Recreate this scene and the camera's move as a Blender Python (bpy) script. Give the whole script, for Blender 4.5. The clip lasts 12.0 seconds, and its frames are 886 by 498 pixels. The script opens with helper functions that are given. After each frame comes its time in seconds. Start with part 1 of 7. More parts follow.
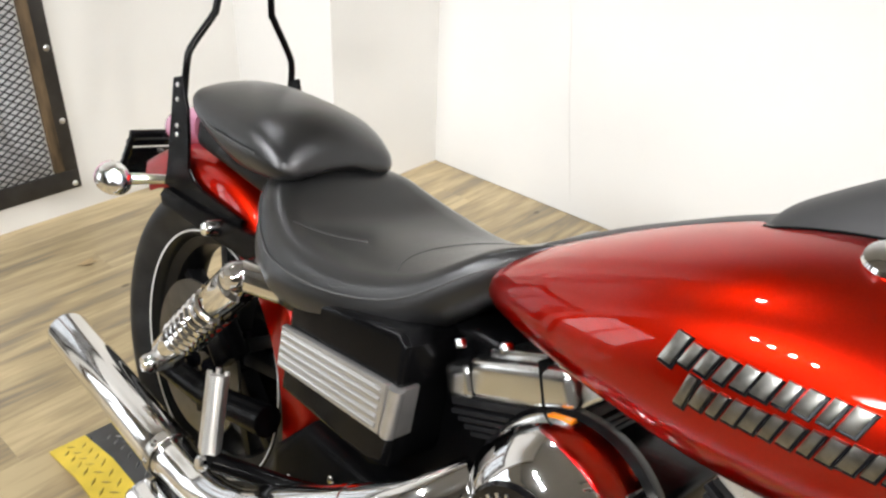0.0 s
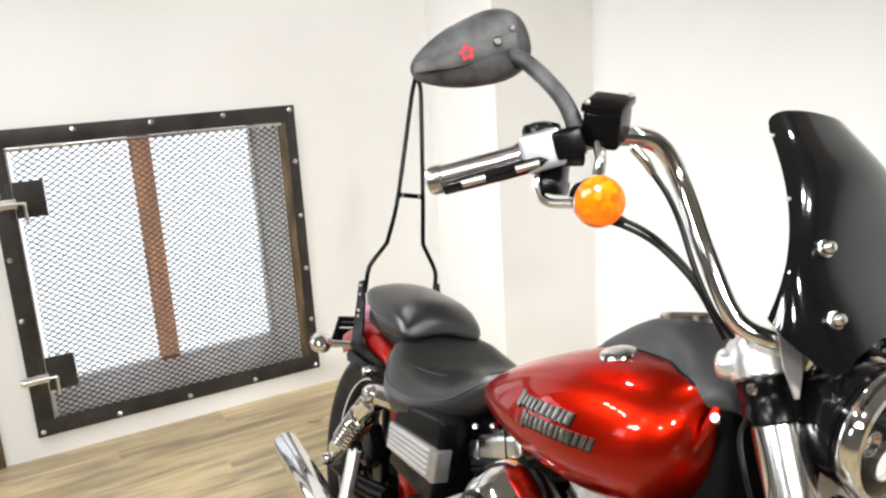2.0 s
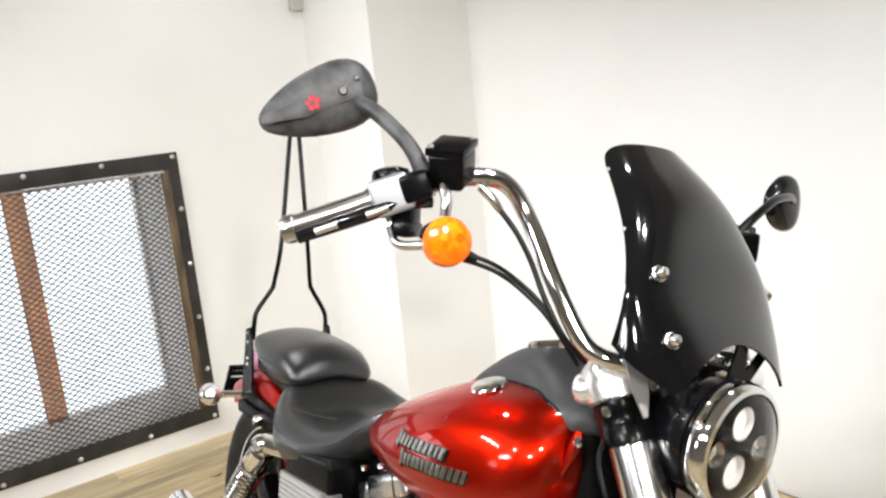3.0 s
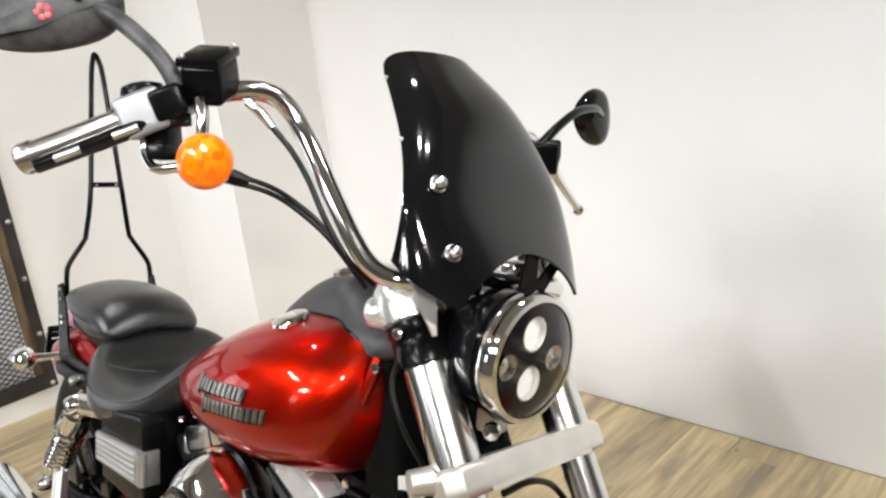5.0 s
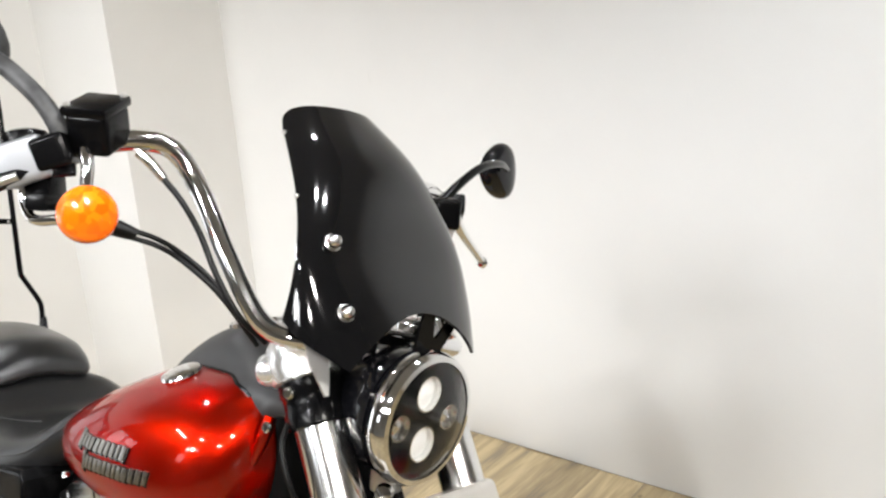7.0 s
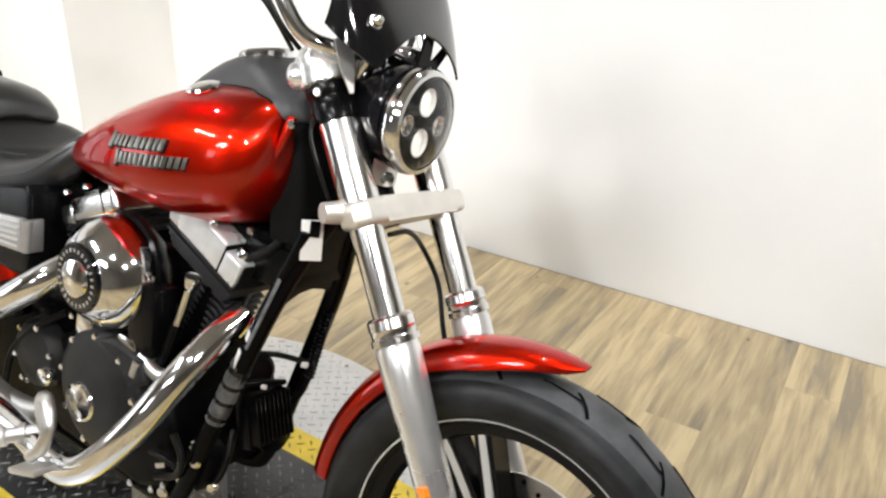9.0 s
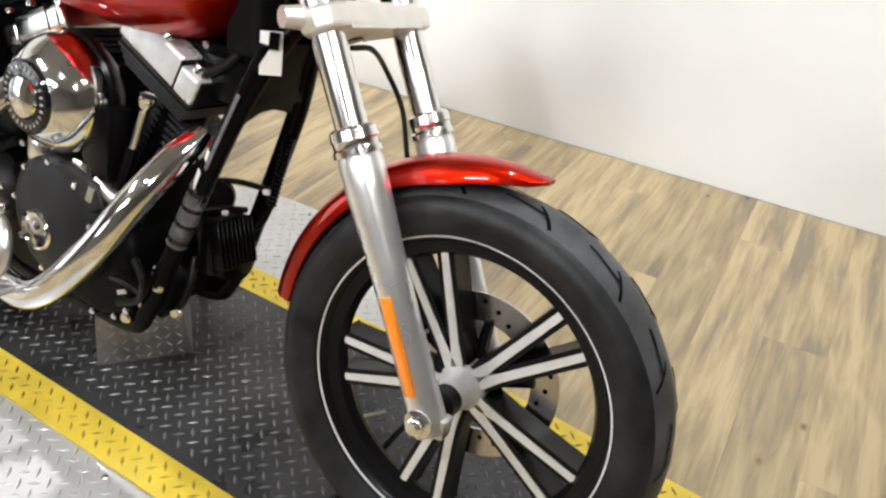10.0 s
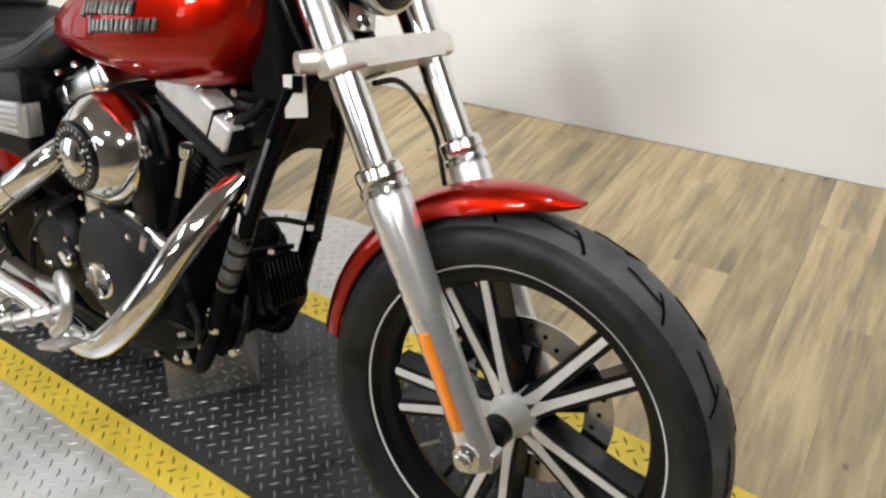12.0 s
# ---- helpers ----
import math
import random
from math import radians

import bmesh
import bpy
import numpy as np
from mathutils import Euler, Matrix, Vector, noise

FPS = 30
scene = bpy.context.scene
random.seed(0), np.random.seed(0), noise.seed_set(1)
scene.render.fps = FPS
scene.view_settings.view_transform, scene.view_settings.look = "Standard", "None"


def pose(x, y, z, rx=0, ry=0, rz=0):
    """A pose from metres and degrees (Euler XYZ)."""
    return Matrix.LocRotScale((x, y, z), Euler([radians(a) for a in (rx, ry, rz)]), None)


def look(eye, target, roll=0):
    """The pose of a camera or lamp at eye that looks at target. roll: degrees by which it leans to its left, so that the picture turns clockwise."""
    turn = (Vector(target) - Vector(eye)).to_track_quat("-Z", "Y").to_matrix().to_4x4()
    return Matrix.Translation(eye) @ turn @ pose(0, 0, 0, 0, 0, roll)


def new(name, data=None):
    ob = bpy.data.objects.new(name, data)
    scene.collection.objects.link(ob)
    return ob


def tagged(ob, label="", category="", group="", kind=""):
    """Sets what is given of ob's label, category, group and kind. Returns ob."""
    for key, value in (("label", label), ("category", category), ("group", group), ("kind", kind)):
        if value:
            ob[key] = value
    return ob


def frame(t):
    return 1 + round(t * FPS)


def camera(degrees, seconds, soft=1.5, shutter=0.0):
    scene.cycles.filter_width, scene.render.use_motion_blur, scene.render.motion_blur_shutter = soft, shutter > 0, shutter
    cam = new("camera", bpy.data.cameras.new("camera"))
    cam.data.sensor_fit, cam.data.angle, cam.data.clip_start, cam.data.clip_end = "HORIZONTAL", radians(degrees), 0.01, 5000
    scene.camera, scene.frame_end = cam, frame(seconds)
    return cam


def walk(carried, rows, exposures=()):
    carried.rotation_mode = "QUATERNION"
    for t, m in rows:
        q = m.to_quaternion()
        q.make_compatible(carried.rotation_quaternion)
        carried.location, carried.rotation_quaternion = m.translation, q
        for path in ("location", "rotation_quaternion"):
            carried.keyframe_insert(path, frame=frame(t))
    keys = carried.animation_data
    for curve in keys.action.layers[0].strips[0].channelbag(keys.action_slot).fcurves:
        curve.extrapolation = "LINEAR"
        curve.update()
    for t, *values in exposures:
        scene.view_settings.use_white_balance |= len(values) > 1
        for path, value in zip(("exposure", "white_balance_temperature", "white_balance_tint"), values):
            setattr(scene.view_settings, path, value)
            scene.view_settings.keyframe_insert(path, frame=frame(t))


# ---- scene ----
cam = camera(58.2, 12.0, soft=2.4)
PATH = [
    (0, -0.4872, -0.4906, 1.2816, 60.078, -1.708, 47.163),
    (0.5, -0.3739, -0.5872, 1.3100, 65.094, 4.061, 52.160),
    (1, -0.1570, -0.6667, 1.3894, 69.646, 5.588, 55.498),
    (1.5, 0.1314, -0.6253, 1.4179, 74.491, 4.052, 63.628),
    (2, 0.2713, -0.6057, 1.4457, 76.218, 3.319, 64.236),
    (2.5, 0.2981, -0.5911, 1.4625, 78.328, 4.269, 60.197),
    (3, 0.3150, -0.5543, 1.4572, 78.033, 5.423, 57.084),
    (5, 0.3365, -0.4361, 1.3999, 73.119, 6.575, 47.519),
    (5.5, 0.3326, -0.3954, 1.4002, 73.302, 6.201, 45.592),
    (6, 0.3344, -0.3788, 1.4084, 74.874, 5.724, 45.314),
    (6.5, 0.3417, -0.3690, 1.4210, 76.360, 5.069, 43.873),
    (8.5, 0.3915, -0.6861, 1.3772, 67.468, -0.767, 36.473),
    (9, 0.4160, -0.7248, 1.3403, 64.128, -2.025, 35.595),
    (9.5, 0.4304, -0.7401, 1.2967, 60.019, -2.915, 34.381),
    (10, 0.4431, -0.7551, 1.2455, 55.985, -3.820, 33.661),
    (10.5, 0.4622, -0.7594, 1.1937, 52.544, -4.588, 33.122),
    (11, 0.4778, -0.7728, 1.1576, 49.730, -4.639, 32.603),
    (11.5, 0.4771, -0.7744, 1.1845, 50.754, -3.771, 32.023),
    (12, 0.4793, -0.6714, 1.2833, 55.369, 3.318, 36.497),
]
walk(cam, [(t, pose(x, y, z, rx, ry, rz)) for t, x, y, z, rx, ry, rz in PATH], [(0.0, -0.14), (1.0, -0.05), (3.0, -0.04), (5.0, -0.26), (6.0, -0.29), (8.5, -0.08), (9.5, 0.0), (10.5, -0.02), (12.0, -0.30)])

# ---- world and light ----
world = bpy.data.worlds.new("sky")
scene.world = world
world.use_nodes = True
wn = world.node_tree.nodes
sky = wn.new("ShaderNodeTexSky")
sky.sky_type, sky.sun_disc = "NISHITA", False
sky.sun_elevation, sky.sun_rotation = radians(40), radians(200)
world.node_tree.links.new(sky.outputs[0], wn["Background"].inputs[0])
wn["Background"].inputs[1].default_value = 0.12

NEAR_W, WASH_W = 68, 660
ROOM = Matrix.Rotation(0.0758, 4, "Z")


def track_or_fill_spot(at, aim, watts, cone, blend=0.5, radius=0.045, tint=(0.975, 0.995, 1.02)):
    """A track-light head, or an added fill spot, under the ceiling that points at its aim."""
    lamp = bpy.data.lights.new("track_or_fill_light", "SPOT")
    lamp.energy, lamp.color, lamp.shadow_soft_size = watts, tint, radius
    lamp.spot_size, lamp.spot_blend = radians(cone), blend
    ob = new("track_or_fill_light", lamp)
    ob.matrix_world = ROOM @ look(Vector(at), Vector(aim))
    return ob


# the row over the machine, then the row by the windows that washes the long wall
for su, sv, share in ((-2.3, 0.5, 0.7), (-2.5, -1.35, 0.9), (-2.3, -1.55, 0.9), (-2.05, -1.75, 1.1), (-1.8, -1.95, 1.1), (-0.4, 1.1, 0.5), (0.6, 0.5, 1.5), (0.0, -1.8, 1.9), (0.9, 0.9, 1.2)):
    track_or_fill_spot((su, sv, 2.86), (su * 0.9, sv * 0.8, 0.0), NEAR_W * share, 122, 0.6)
# unseen fill, added to brighten the south wall and floor that chrome reflects
for su in (-0.6, 0.8, 2.0):
    track_or_fill_spot((su, -2.4, 2.86), (su, -3.2, 0.0), NEAR_W * 0.4, 110, 0.7)
for su, share in ((-3.0, 0.55), (-2.1, 0.65), (-1.2, 0.65), (-0.3, 0.62), (0.6, 0.55), (1.5, 0.55)):
    track_or_fill_spot((su, -3.4, 2.86), (su * 0.9 - 0.1, 1.7, 0.82), WASH_W * share, 28.5, 1.0, 0.32, (0.99, 0.997, 1.01))
# unseen warm fill from the east, added to even out end wall and column
for sv, watts in ((-2.2, 350), (-0.6, 420)):
    track_or_fill_spot((2.2, sv, 2.88), (-3.0, sv * 0.4 + 1.5, 0.50), watts, 44, 1.0, 0.12, (1.0, 0.965, 0.91))


def window_light(m, w, h, watts):
    lamp = bpy.data.lights.new("window_daylight", "AREA")
    lamp.shape, lamp.size, lamp.size_y, lamp.energy, lamp.color = "RECTANGLE", w, h, watts, (0.86, 0.92, 1.0)
    ob = new("window_daylight", lamp)
    ob.matrix_world = m
    return ob


# ---- materials ----
def material(name, base, rough=0.5, metal=0.0, coat=0.0, bump=0.0, bump_scale=60.0, vary=0.0, vary_scale=6.0, rough_vary=0.0, ior=1.5, coat_rough=0.03, per_object=0.0, spec=0.5, stretch=(1, 1, 1)):
    m = bpy.data.materials.new(name)
    m.use_nodes = True
    nt = m.node_tree
    b = nt.nodes["Principled BSDF"]
    b.inputs["Base Color"].default_value = (*base, 1)
    b.inputs["Roughness"].default_value = rough
    b.inputs["Metallic"].default_value = metal
    b.inputs["Coat Weight"].default_value = coat
    b.inputs["Coat Roughness"].default_value = coat_rough
    b.inputs["IOR"].default_value = ior
    b.inputs["Specular IOR Level"].default_value = spec
    tc = nt.nodes.new("ShaderNodeTexCoord")
    mp = nt.nodes.new("ShaderNodeMapping")
    mp.inputs["Scale"].default_value = stretch
    nt.links.new(tc.outputs["Object"], mp.inputs[0])
    if vary or per_object:
        nz = nt.nodes.new("ShaderNodeTexNoise")
        nz.inputs["Scale"].default_value, nz.inputs["Detail"].default_value = vary_scale, 6
        nt.links.new(mp.outputs[0], nz.inputs["Vector"])
        mr = nt.nodes.new("ShaderNodeMapRange")
        mr.inputs["From Min"].default_value, mr.inputs["From Max"].default_value = 0.3, 0.7
        mr.inputs["To Min"].default_value, mr.inputs["To Max"].default_value = 1 - vary, 1 + vary
        nt.links.new(nz.outputs[0], mr.inputs[0])
        out = mr.outputs[0]
        if per_object:
            oi = nt.nodes.new("ShaderNodeObjectInfo")
            m2 = nt.nodes.new("ShaderNodeMapRange")
            m2.inputs["To Min"].default_value, m2.inputs["To Max"].default_value = 1 - per_object, 1 + per_object
            nt.links.new(oi.outputs["Random"], m2.inputs[0])
            mu = nt.nodes.new("ShaderNodeMath")
            mu.operation = "MULTIPLY"
            nt.links.new(out, mu.inputs[0])
            nt.links.new(m2.outputs[0], mu.inputs[1])
            out = mu.outputs[0]
        mix = nt.nodes.new("ShaderNodeVectorMath")
        mix.operation = "SCALE"
        mix.inputs[0].default_value = base
        nt.links.new(out, mix.inputs["Scale"])
        nt.links.new(mix.outputs[0], b.inputs["Base Color"])
    if rough_vary:
        n3 = nt.nodes.new("ShaderNodeTexNoise")
        n3.inputs["Scale"].default_value, n3.inputs["Detail"].default_value = 9.0, 5
        nt.links.new(mp.outputs[0], n3.inputs["Vector"])
        m3 = nt.nodes.new("ShaderNodeMapRange")
        m3.inputs["From Min"].default_value, m3.inputs["From Max"].default_value = 0.35, 0.7
        m3.inputs["To Min"].default_value, m3.inputs["To Max"].default_value = max(rough - rough_vary, 0.01), rough + rough_vary
        nt.links.new(n3.outputs[0], m3.inputs[0])
        nt.links.new(m3.outputs[0], b.inputs["Roughness"])
    if bump:
        n2 = nt.nodes.new("ShaderNodeTexNoise")
        n2.inputs["Scale"].default_value, n2.inputs["Detail"].default_value = bump_scale, 4
        nt.links.new(mp.outputs[0], n2.inputs["Vector"])
        bp = nt.nodes.new("ShaderNodeBump")
        bp.inputs["Strength"].default_value, bp.inputs["Distance"].default_value = bump, 0.002
        nt.links.new(n2.outputs[0], bp.inputs["Height"])
        nt.links.new(bp.outputs[0], b.inputs["Normal"])
    return m


CHROME = material("chrome", (0.87, 0.87, 0.87), 0.08, 1.0, rough_vary=0.03)
GRIPMETAL = material("worn_chrome_grip", (0.50, 0.465, 0.445), 0.28, 1.0, rough_vary=0.06, vary=0.15, vary_scale=50)
SATIN = material("satin_aluminium", (0.72, 0.71, 0.69), 0.36, 1.0, rough_vary=0.06)
BRUSHED = material("brushed_aluminium", (0.56, 0.55, 0.54), 0.36, 0.9, vary=0.06, vary_scale=40, stretch=(0.1, 1, 1))
CLAMP = material("satin_cast_aluminium", (0.70, 0.67, 0.62), 0.36, 0.8, rough_vary=0.06, vary=0.05, vary_scale=30)
STEEL = material("brake_steel", (0.55, 0.53, 0.50), 0.25, 1.0, vary=0.1, vary_scale=30)
def candy(m):
    """Keeps the paint's grazing reflection red."""
    m.node_tree.nodes["Principled BSDF"].inputs["Specular Tint"].default_value = (1.0, 0.22, 0.10, 1)
    return m


RED = candy(material("candy_red_paint", (0.46, 0.009, 0.0013), 0.37, 1.0, 0.85, vary=0.06, vary_scale=500, coat_rough=0.02))
SCREEN = material("smoked_black_plastic", (0.0036, 0.0036, 0.0040), 0.07, 0.0, 0.35, coat_rough=0.04, spec=0.35, vary=0.1, vary_scale=20)
GLOSS = material("gloss_black", (0.004, 0.004, 0.005), 0.07, 0.0, 0.0)
WHEELBLACK = material("satin_black_wheel", (0.006, 0.006, 0.0064), 0.32, 0.0, spec=0.2, vary=0.15, vary_scale=20)
HOUSING = material("grey_switch_housing", (0.40, 0.41, 0.43), 0.42, 0.7, vary=0.08, vary_scale=30)
FRAME = material("frame_black", (0.002, 0.002, 0.0023), 0.26, 0.0, 0.0, spec=0.08, vary=0.2, vary_scale=20)
SATINBLACK = material("satin_black_metal", (0.0024, 0.0024, 0.0027), 0.22, 0.0, spec=0.13, vary=0.15, vary_scale=25, bump=0.05, bump_scale=300)
CASE = material("black_engine_case", (0.0035, 0.0035, 0.0038), 0.34, 0.0, spec=0.05, bump=0.3, bump_scale=500, vary=0.3, vary_scale=14)
WRINKLE = material("wrinkle_black_engine", (0.013, 0.013, 0.0138), 0.36, 0.0, spec=0.22, bump=0.35, bump_scale=700, vary=0.25, vary_scale=14)
VINYL = material("black_vinyl", (0.007, 0.007, 0.0073), 0.33, 0.0, 0.5, coat_rough=0.30, spec=0.5, bump=0.25, bump_scale=420, vary=0.2, vary_scale=9, rough_vary=0.04)
DASHBLACK = material("matte_black_dash", (0.034, 0.034, 0.035), 0.45, 0.0, spec=0.4, bump=0.12, bump_scale=600, vary=0.12, vary_scale=10)
BADGE = material("dark_silver_badge", (0.29, 0.28, 0.255), 0.28, 1.0, vary=0.3, vary_scale=90)
TREAD = material("worn_tread_rubber", (0.058, 0.058, 0.060), 0.50, 0.0, spec=0.3, bump=0.3, bump_scale=180, vary=0.5, vary_scale=14)
RUBBER = material("tyre_rubber", (0.018, 0.018, 0.0186), 0.46, 0.0, spec=0.24, bump=0.2, bump_scale=250, vary=0.6, vary_scale=16)
GROOVE = material("tyre_groove", (0.002, 0.002, 0.002), 0.9, spec=0.1)
HOSE = material("black_rubber_hose", (0.004, 0.004, 0.004), 0.4, spec=0.2, bump=0.05, bump_scale=300)
STRIPE = material("white_pinstripe", (0.78, 0.78, 0.76), 0.4)
FORKCHROME = material("satin_fork_chrome", (0.84, 0.835, 0.825), 0.18, 1.0, rough_vary=0.04)
FIN = material("dark_grey_fin", (0.010, 0.010, 0.011), 0.42, 0.0, spec=0.25, vary=0.2, vary_scale=30)
ROCKER = material("satin_rocker_aluminium", (0.64, 0.64, 0.635), 0.29, 0.6, rough_vary=0.08, vary=0.10, vary_scale=40)
POLISHED = material("polished_aluminium", (0.78, 0.78, 0.77), 0.24, 1.0, rough_vary=0.06)
SLEEVE = material("grey_rubber_sleeve", (0.085, 0.085, 0.087), 0.5, vary=0.7, vary_scale=40)
DARKSTEEL = material("dark_steel", (0.14, 0.14, 0.14), 0.35, 1.0, vary=0.2, vary_scale=30)
SLIDER = material("satin_fork_aluminium", (0.86, 0.855, 0.85), 0.30, 0.85, rough_vary=0.05, vary=0.04, vary_scale=30)
SPOKEFACE = material("machined_spoke_face", (0.80, 0.79, 0.77), 0.42, 0.25, vary=0.06, vary_scale=40)
SEAM = material("seam_thread", (0.055, 0.055, 0.055), 0.6)
SCUFFED = material("scuffed_grey_plastic", (0.044, 0.0445, 0.046), 0.5, 0.0, spec=0.4, vary=0.85, vary_scale=34, bump=0.15, bump_scale=300)
ORANGE = material("orange_reflector", (1.0, 0.28, 0.006), 0.2, 0.0, 0.4, bump=0.3, bump_scale=900)
# red lens paled to pink: the window's reflection is in the base colour
REDLENS = material("pinked_red_lens", (0.50, 0.22, 0.32), 0.1, 0.0, 0.8)
REDDOT = material("red_enamel", (0.36, 0.03, 0.045), 0.25)
WHITETAG = material("white_tag", (0.75, 0.74, 0.70), 0.5)
BULB = material("led_reflector", (0.86, 0.85, 0.82), 0.35, 0.3)
WALL = material("white_wall_paint", (0.79, 0.785, 0.768), 0.55, bump=0.12, bump_scale=90, vary=0.03, vary_scale=1.6)
# ceiling is never in view; its grey holds back bounced light
CEIL = material("grey_ceiling", (0.30, 0.295, 0.29), 0.7, vary=0.03, vary_scale=2.0)
FARWALL = material("pale_far_wall", (0.66, 0.65, 0.63), 0.6, vary=0.1, vary_scale=1.2, bump=0.1, bump_scale=60)
# unseen walls: the dimness of that side is put into their colour
DARKWALL = material("dimmed_far_wall", (0.26, 0.25, 0.24), 0.6, vary=0.15, vary_scale=1.2, bump=0.1, bump_scale=60)
MESHSTEEL = material("raw_dark_steel", (0.045, 0.042, 0.040), 0.45, 0.6, vary=0.35, vary_scale=9, bump=0.1, bump_scale=120)
BROWNWOOD = material("brown_window_wood", (0.20, 0.085, 0.035), 0.5, vary=0.3, vary_scale=12, stretch=(3, 3, 0.4))
RUSTWOOD = material("weathered_wood", (0.095, 0.064, 0.034), 0.7, vary=0.8, vary_scale=14, bump=0.4, bump_scale=50, stretch=(2, 2, 0.5))
REVEAL = material("reveal_paint", (0.62, 0.60, 0.58), 0.6, vary=0.12, vary_scale=7, bump=0.1)
PLATEBLACK = material("black_tread_plate", (0.046, 0.046, 0.047), 0.34, 0.15, vary=0.45, vary_scale=5, rough_vary=0.12, bump=0.15, bump_scale=120)
PLATESILVER = material("silver_tread_plate", (0.58, 0.575, 0.565), 0.40, 0.6, vary=0.12, vary_scale=6, rough_vary=0.04)
LUGBLACK = material("worn_black_tread", (0.16, 0.16, 0.16), 0.34, 0.6, vary=0.5, vary_scale=4)
LUGSILVER = material("bright_tread", (0.52, 0.515, 0.50), 0.30, 0.9, vary=0.1)
PLATEGREY = material("grey_tread_plate", (0.27, 0.265, 0.26), 0.42, 0.4, vary=0.3, vary_scale=20)
YELLOW = material("yellow_floor_paint", (0.74, 0.54, 0.055), 0.45, vary=0.14, vary_scale=14, bump=0.2, bump_scale=120)
YELLOWWORN = material("worn_yellow_tread", (0.34, 0.24, 0.03), 0.5, vary=0.7, vary_scale=12)
PLYEDGE = material("plywood_edge", (0.30, 0.22, 0.12), 0.6, vary=0.25, vary_scale=30)
# silver plate with the floor's brown reflection put into its colour
SKIRT = material("floor_tinted_tread_plate", (0.44, 0.39, 0.31), 0.38, 0.6, vary=0.25, vary_scale=9, rough_vary=0.08)
GASKET = material("black_gap", (0.003, 0.003, 0.003), 0.8, spec=0.1)
PAPER = material("dry_leaf", (0.42, 0.30, 0.16), 0.7, vary=0.2, vary_scale=60)
SCUFF = material("faint_grey_mark", (0.66, 0.65, 0.63), 0.6)
GREYBOX = material("grey_plastic", (0.5, 0.49, 0.47), 0.5)


def floor_material():
    """Oak-look vinyl: long streaks of grain, knots and a tint for each board."""
    m = material("oak_vinyl_plank", (0.4, 0.3, 0.2), 0.40, rough_vary=0.08)
    nt = m.node_tree
    b = nt.nodes["Principled BSDF"]
    tc = nt.nodes.new("ShaderNodeTexCoord")
    oi = nt.nodes.new("ShaderNodeObjectInfo")
    sh = nt.nodes.new("ShaderNodeVectorMath")
    sh.operation = "SCALE"
    sh.inputs[0].default_value = (37.0, 53.0, 11.0)
    nt.links.new(oi.outputs["Random"], sh.inputs["Scale"])
    ad = nt.nodes.new("ShaderNodeVectorMath")
    ad.operation = "ADD"
    nt.links.new(tc.outputs["Object"], ad.inputs[0])
    nt.links.new(sh.outputs[0], ad.inputs[1])

    def streak(scale, sx, sy, detail):
        mp = nt.nodes.new("ShaderNodeMapping")
        mp.inputs["Scale"].default_value = (sx, sy, 1)
        nt.links.new(ad.outputs[0], mp.inputs[0])
        nz = nt.nodes.new("ShaderNodeTexNoise")
        nz.inputs["Scale"].default_value, nz.inputs["Detail"].default_value = scale, detail
        nz.inputs["Distortion"].default_value = 0.7
        nt.links.new(mp.outputs[0], nz.inputs["Vector"])
        return nz

    broad, fine = streak(3.0, 5.4, 0.60, 7), streak(13.0, 6.0, 0.50, 8)
    ramp = nt.nodes.new("ShaderNodeValToRGB")
    cr = ramp.color_ramp
    cr.elements[0].position, cr.elements[0].color = 0.38, (0.240, 0.195, 0.132, 1)
    cr.elements[1].position, cr.elements[1].color = 0.60, (0.50, 0.395, 0.225, 1)
    e = cr.elements.new(0.47)
    e.color = (0.36, 0.275, 0.156, 1)
    mixn = nt.nodes.new("ShaderNodeMix")
    mixn.inputs[0].default_value = 0.30
    nt.links.new(broad.outputs[0], mixn.inputs[2])
    nt.links.new(fine.outputs[0], mixn.inputs[3])
    nt.links.new(mixn.outputs[0], ramp.inputs[0])
    mr = nt.nodes.new("ShaderNodeMapRange")
    mr.inputs["To Min"].default_value, mr.inputs["To Max"].default_value = 0.85, 1.14
    nt.links.new(oi.outputs["Random"], mr.inputs[0])
    kn = nt.nodes.new("ShaderNodeTexVoronoi")
    kn.inputs["Scale"].default_value = 5.0
    mpk = nt.nodes.new("ShaderNodeMapping")
    mpk.inputs["Scale"].default_value = (1.3, 0.7, 0.01)
    nt.links.new(ad.outputs[0], mpk.inputs[0])
    nt.links.new(mpk.outputs[0], kn.inputs["Vector"])
    km = nt.nodes.new("ShaderNodeMapRange")
    km.inputs["From Min"].default_value, km.inputs["From Max"].default_value = 0.025, 0.065
    km.inputs["To Min"].default_value, km.inputs["To Max"].default_value = 0.34, 1.0
    nt.links.new(kn.outputs["Distance"], km.inputs[0])
    mu = nt.nodes.new("ShaderNodeMath")
    mu.operation = "MULTIPLY"
    nt.links.new(mr.outputs[0], mu.inputs[0])
    nt.links.new(km.outputs[0], mu.inputs[1])
    crack = streak(5.0, 5.0, 0.30, 3)
    cm = nt.nodes.new("ShaderNodeMapRange")
    cm.inputs["From Min"].default_value, cm.inputs["From Max"].default_value = 0.62, 0.74
    cm.inputs["To Min"].default_value, cm.inputs["To Max"].default_value = 1.0, 0.76
    nt.links.new(crack.outputs[0], cm.inputs[0])
    mu2 = nt.nodes.new("ShaderNodeMath")
    mu2.operation = "MULTIPLY"
    nt.links.new(mu.outputs[0], mu2.inputs[0])
    nt.links.new(cm.outputs[0], mu2.inputs[1])
    mu = mu2
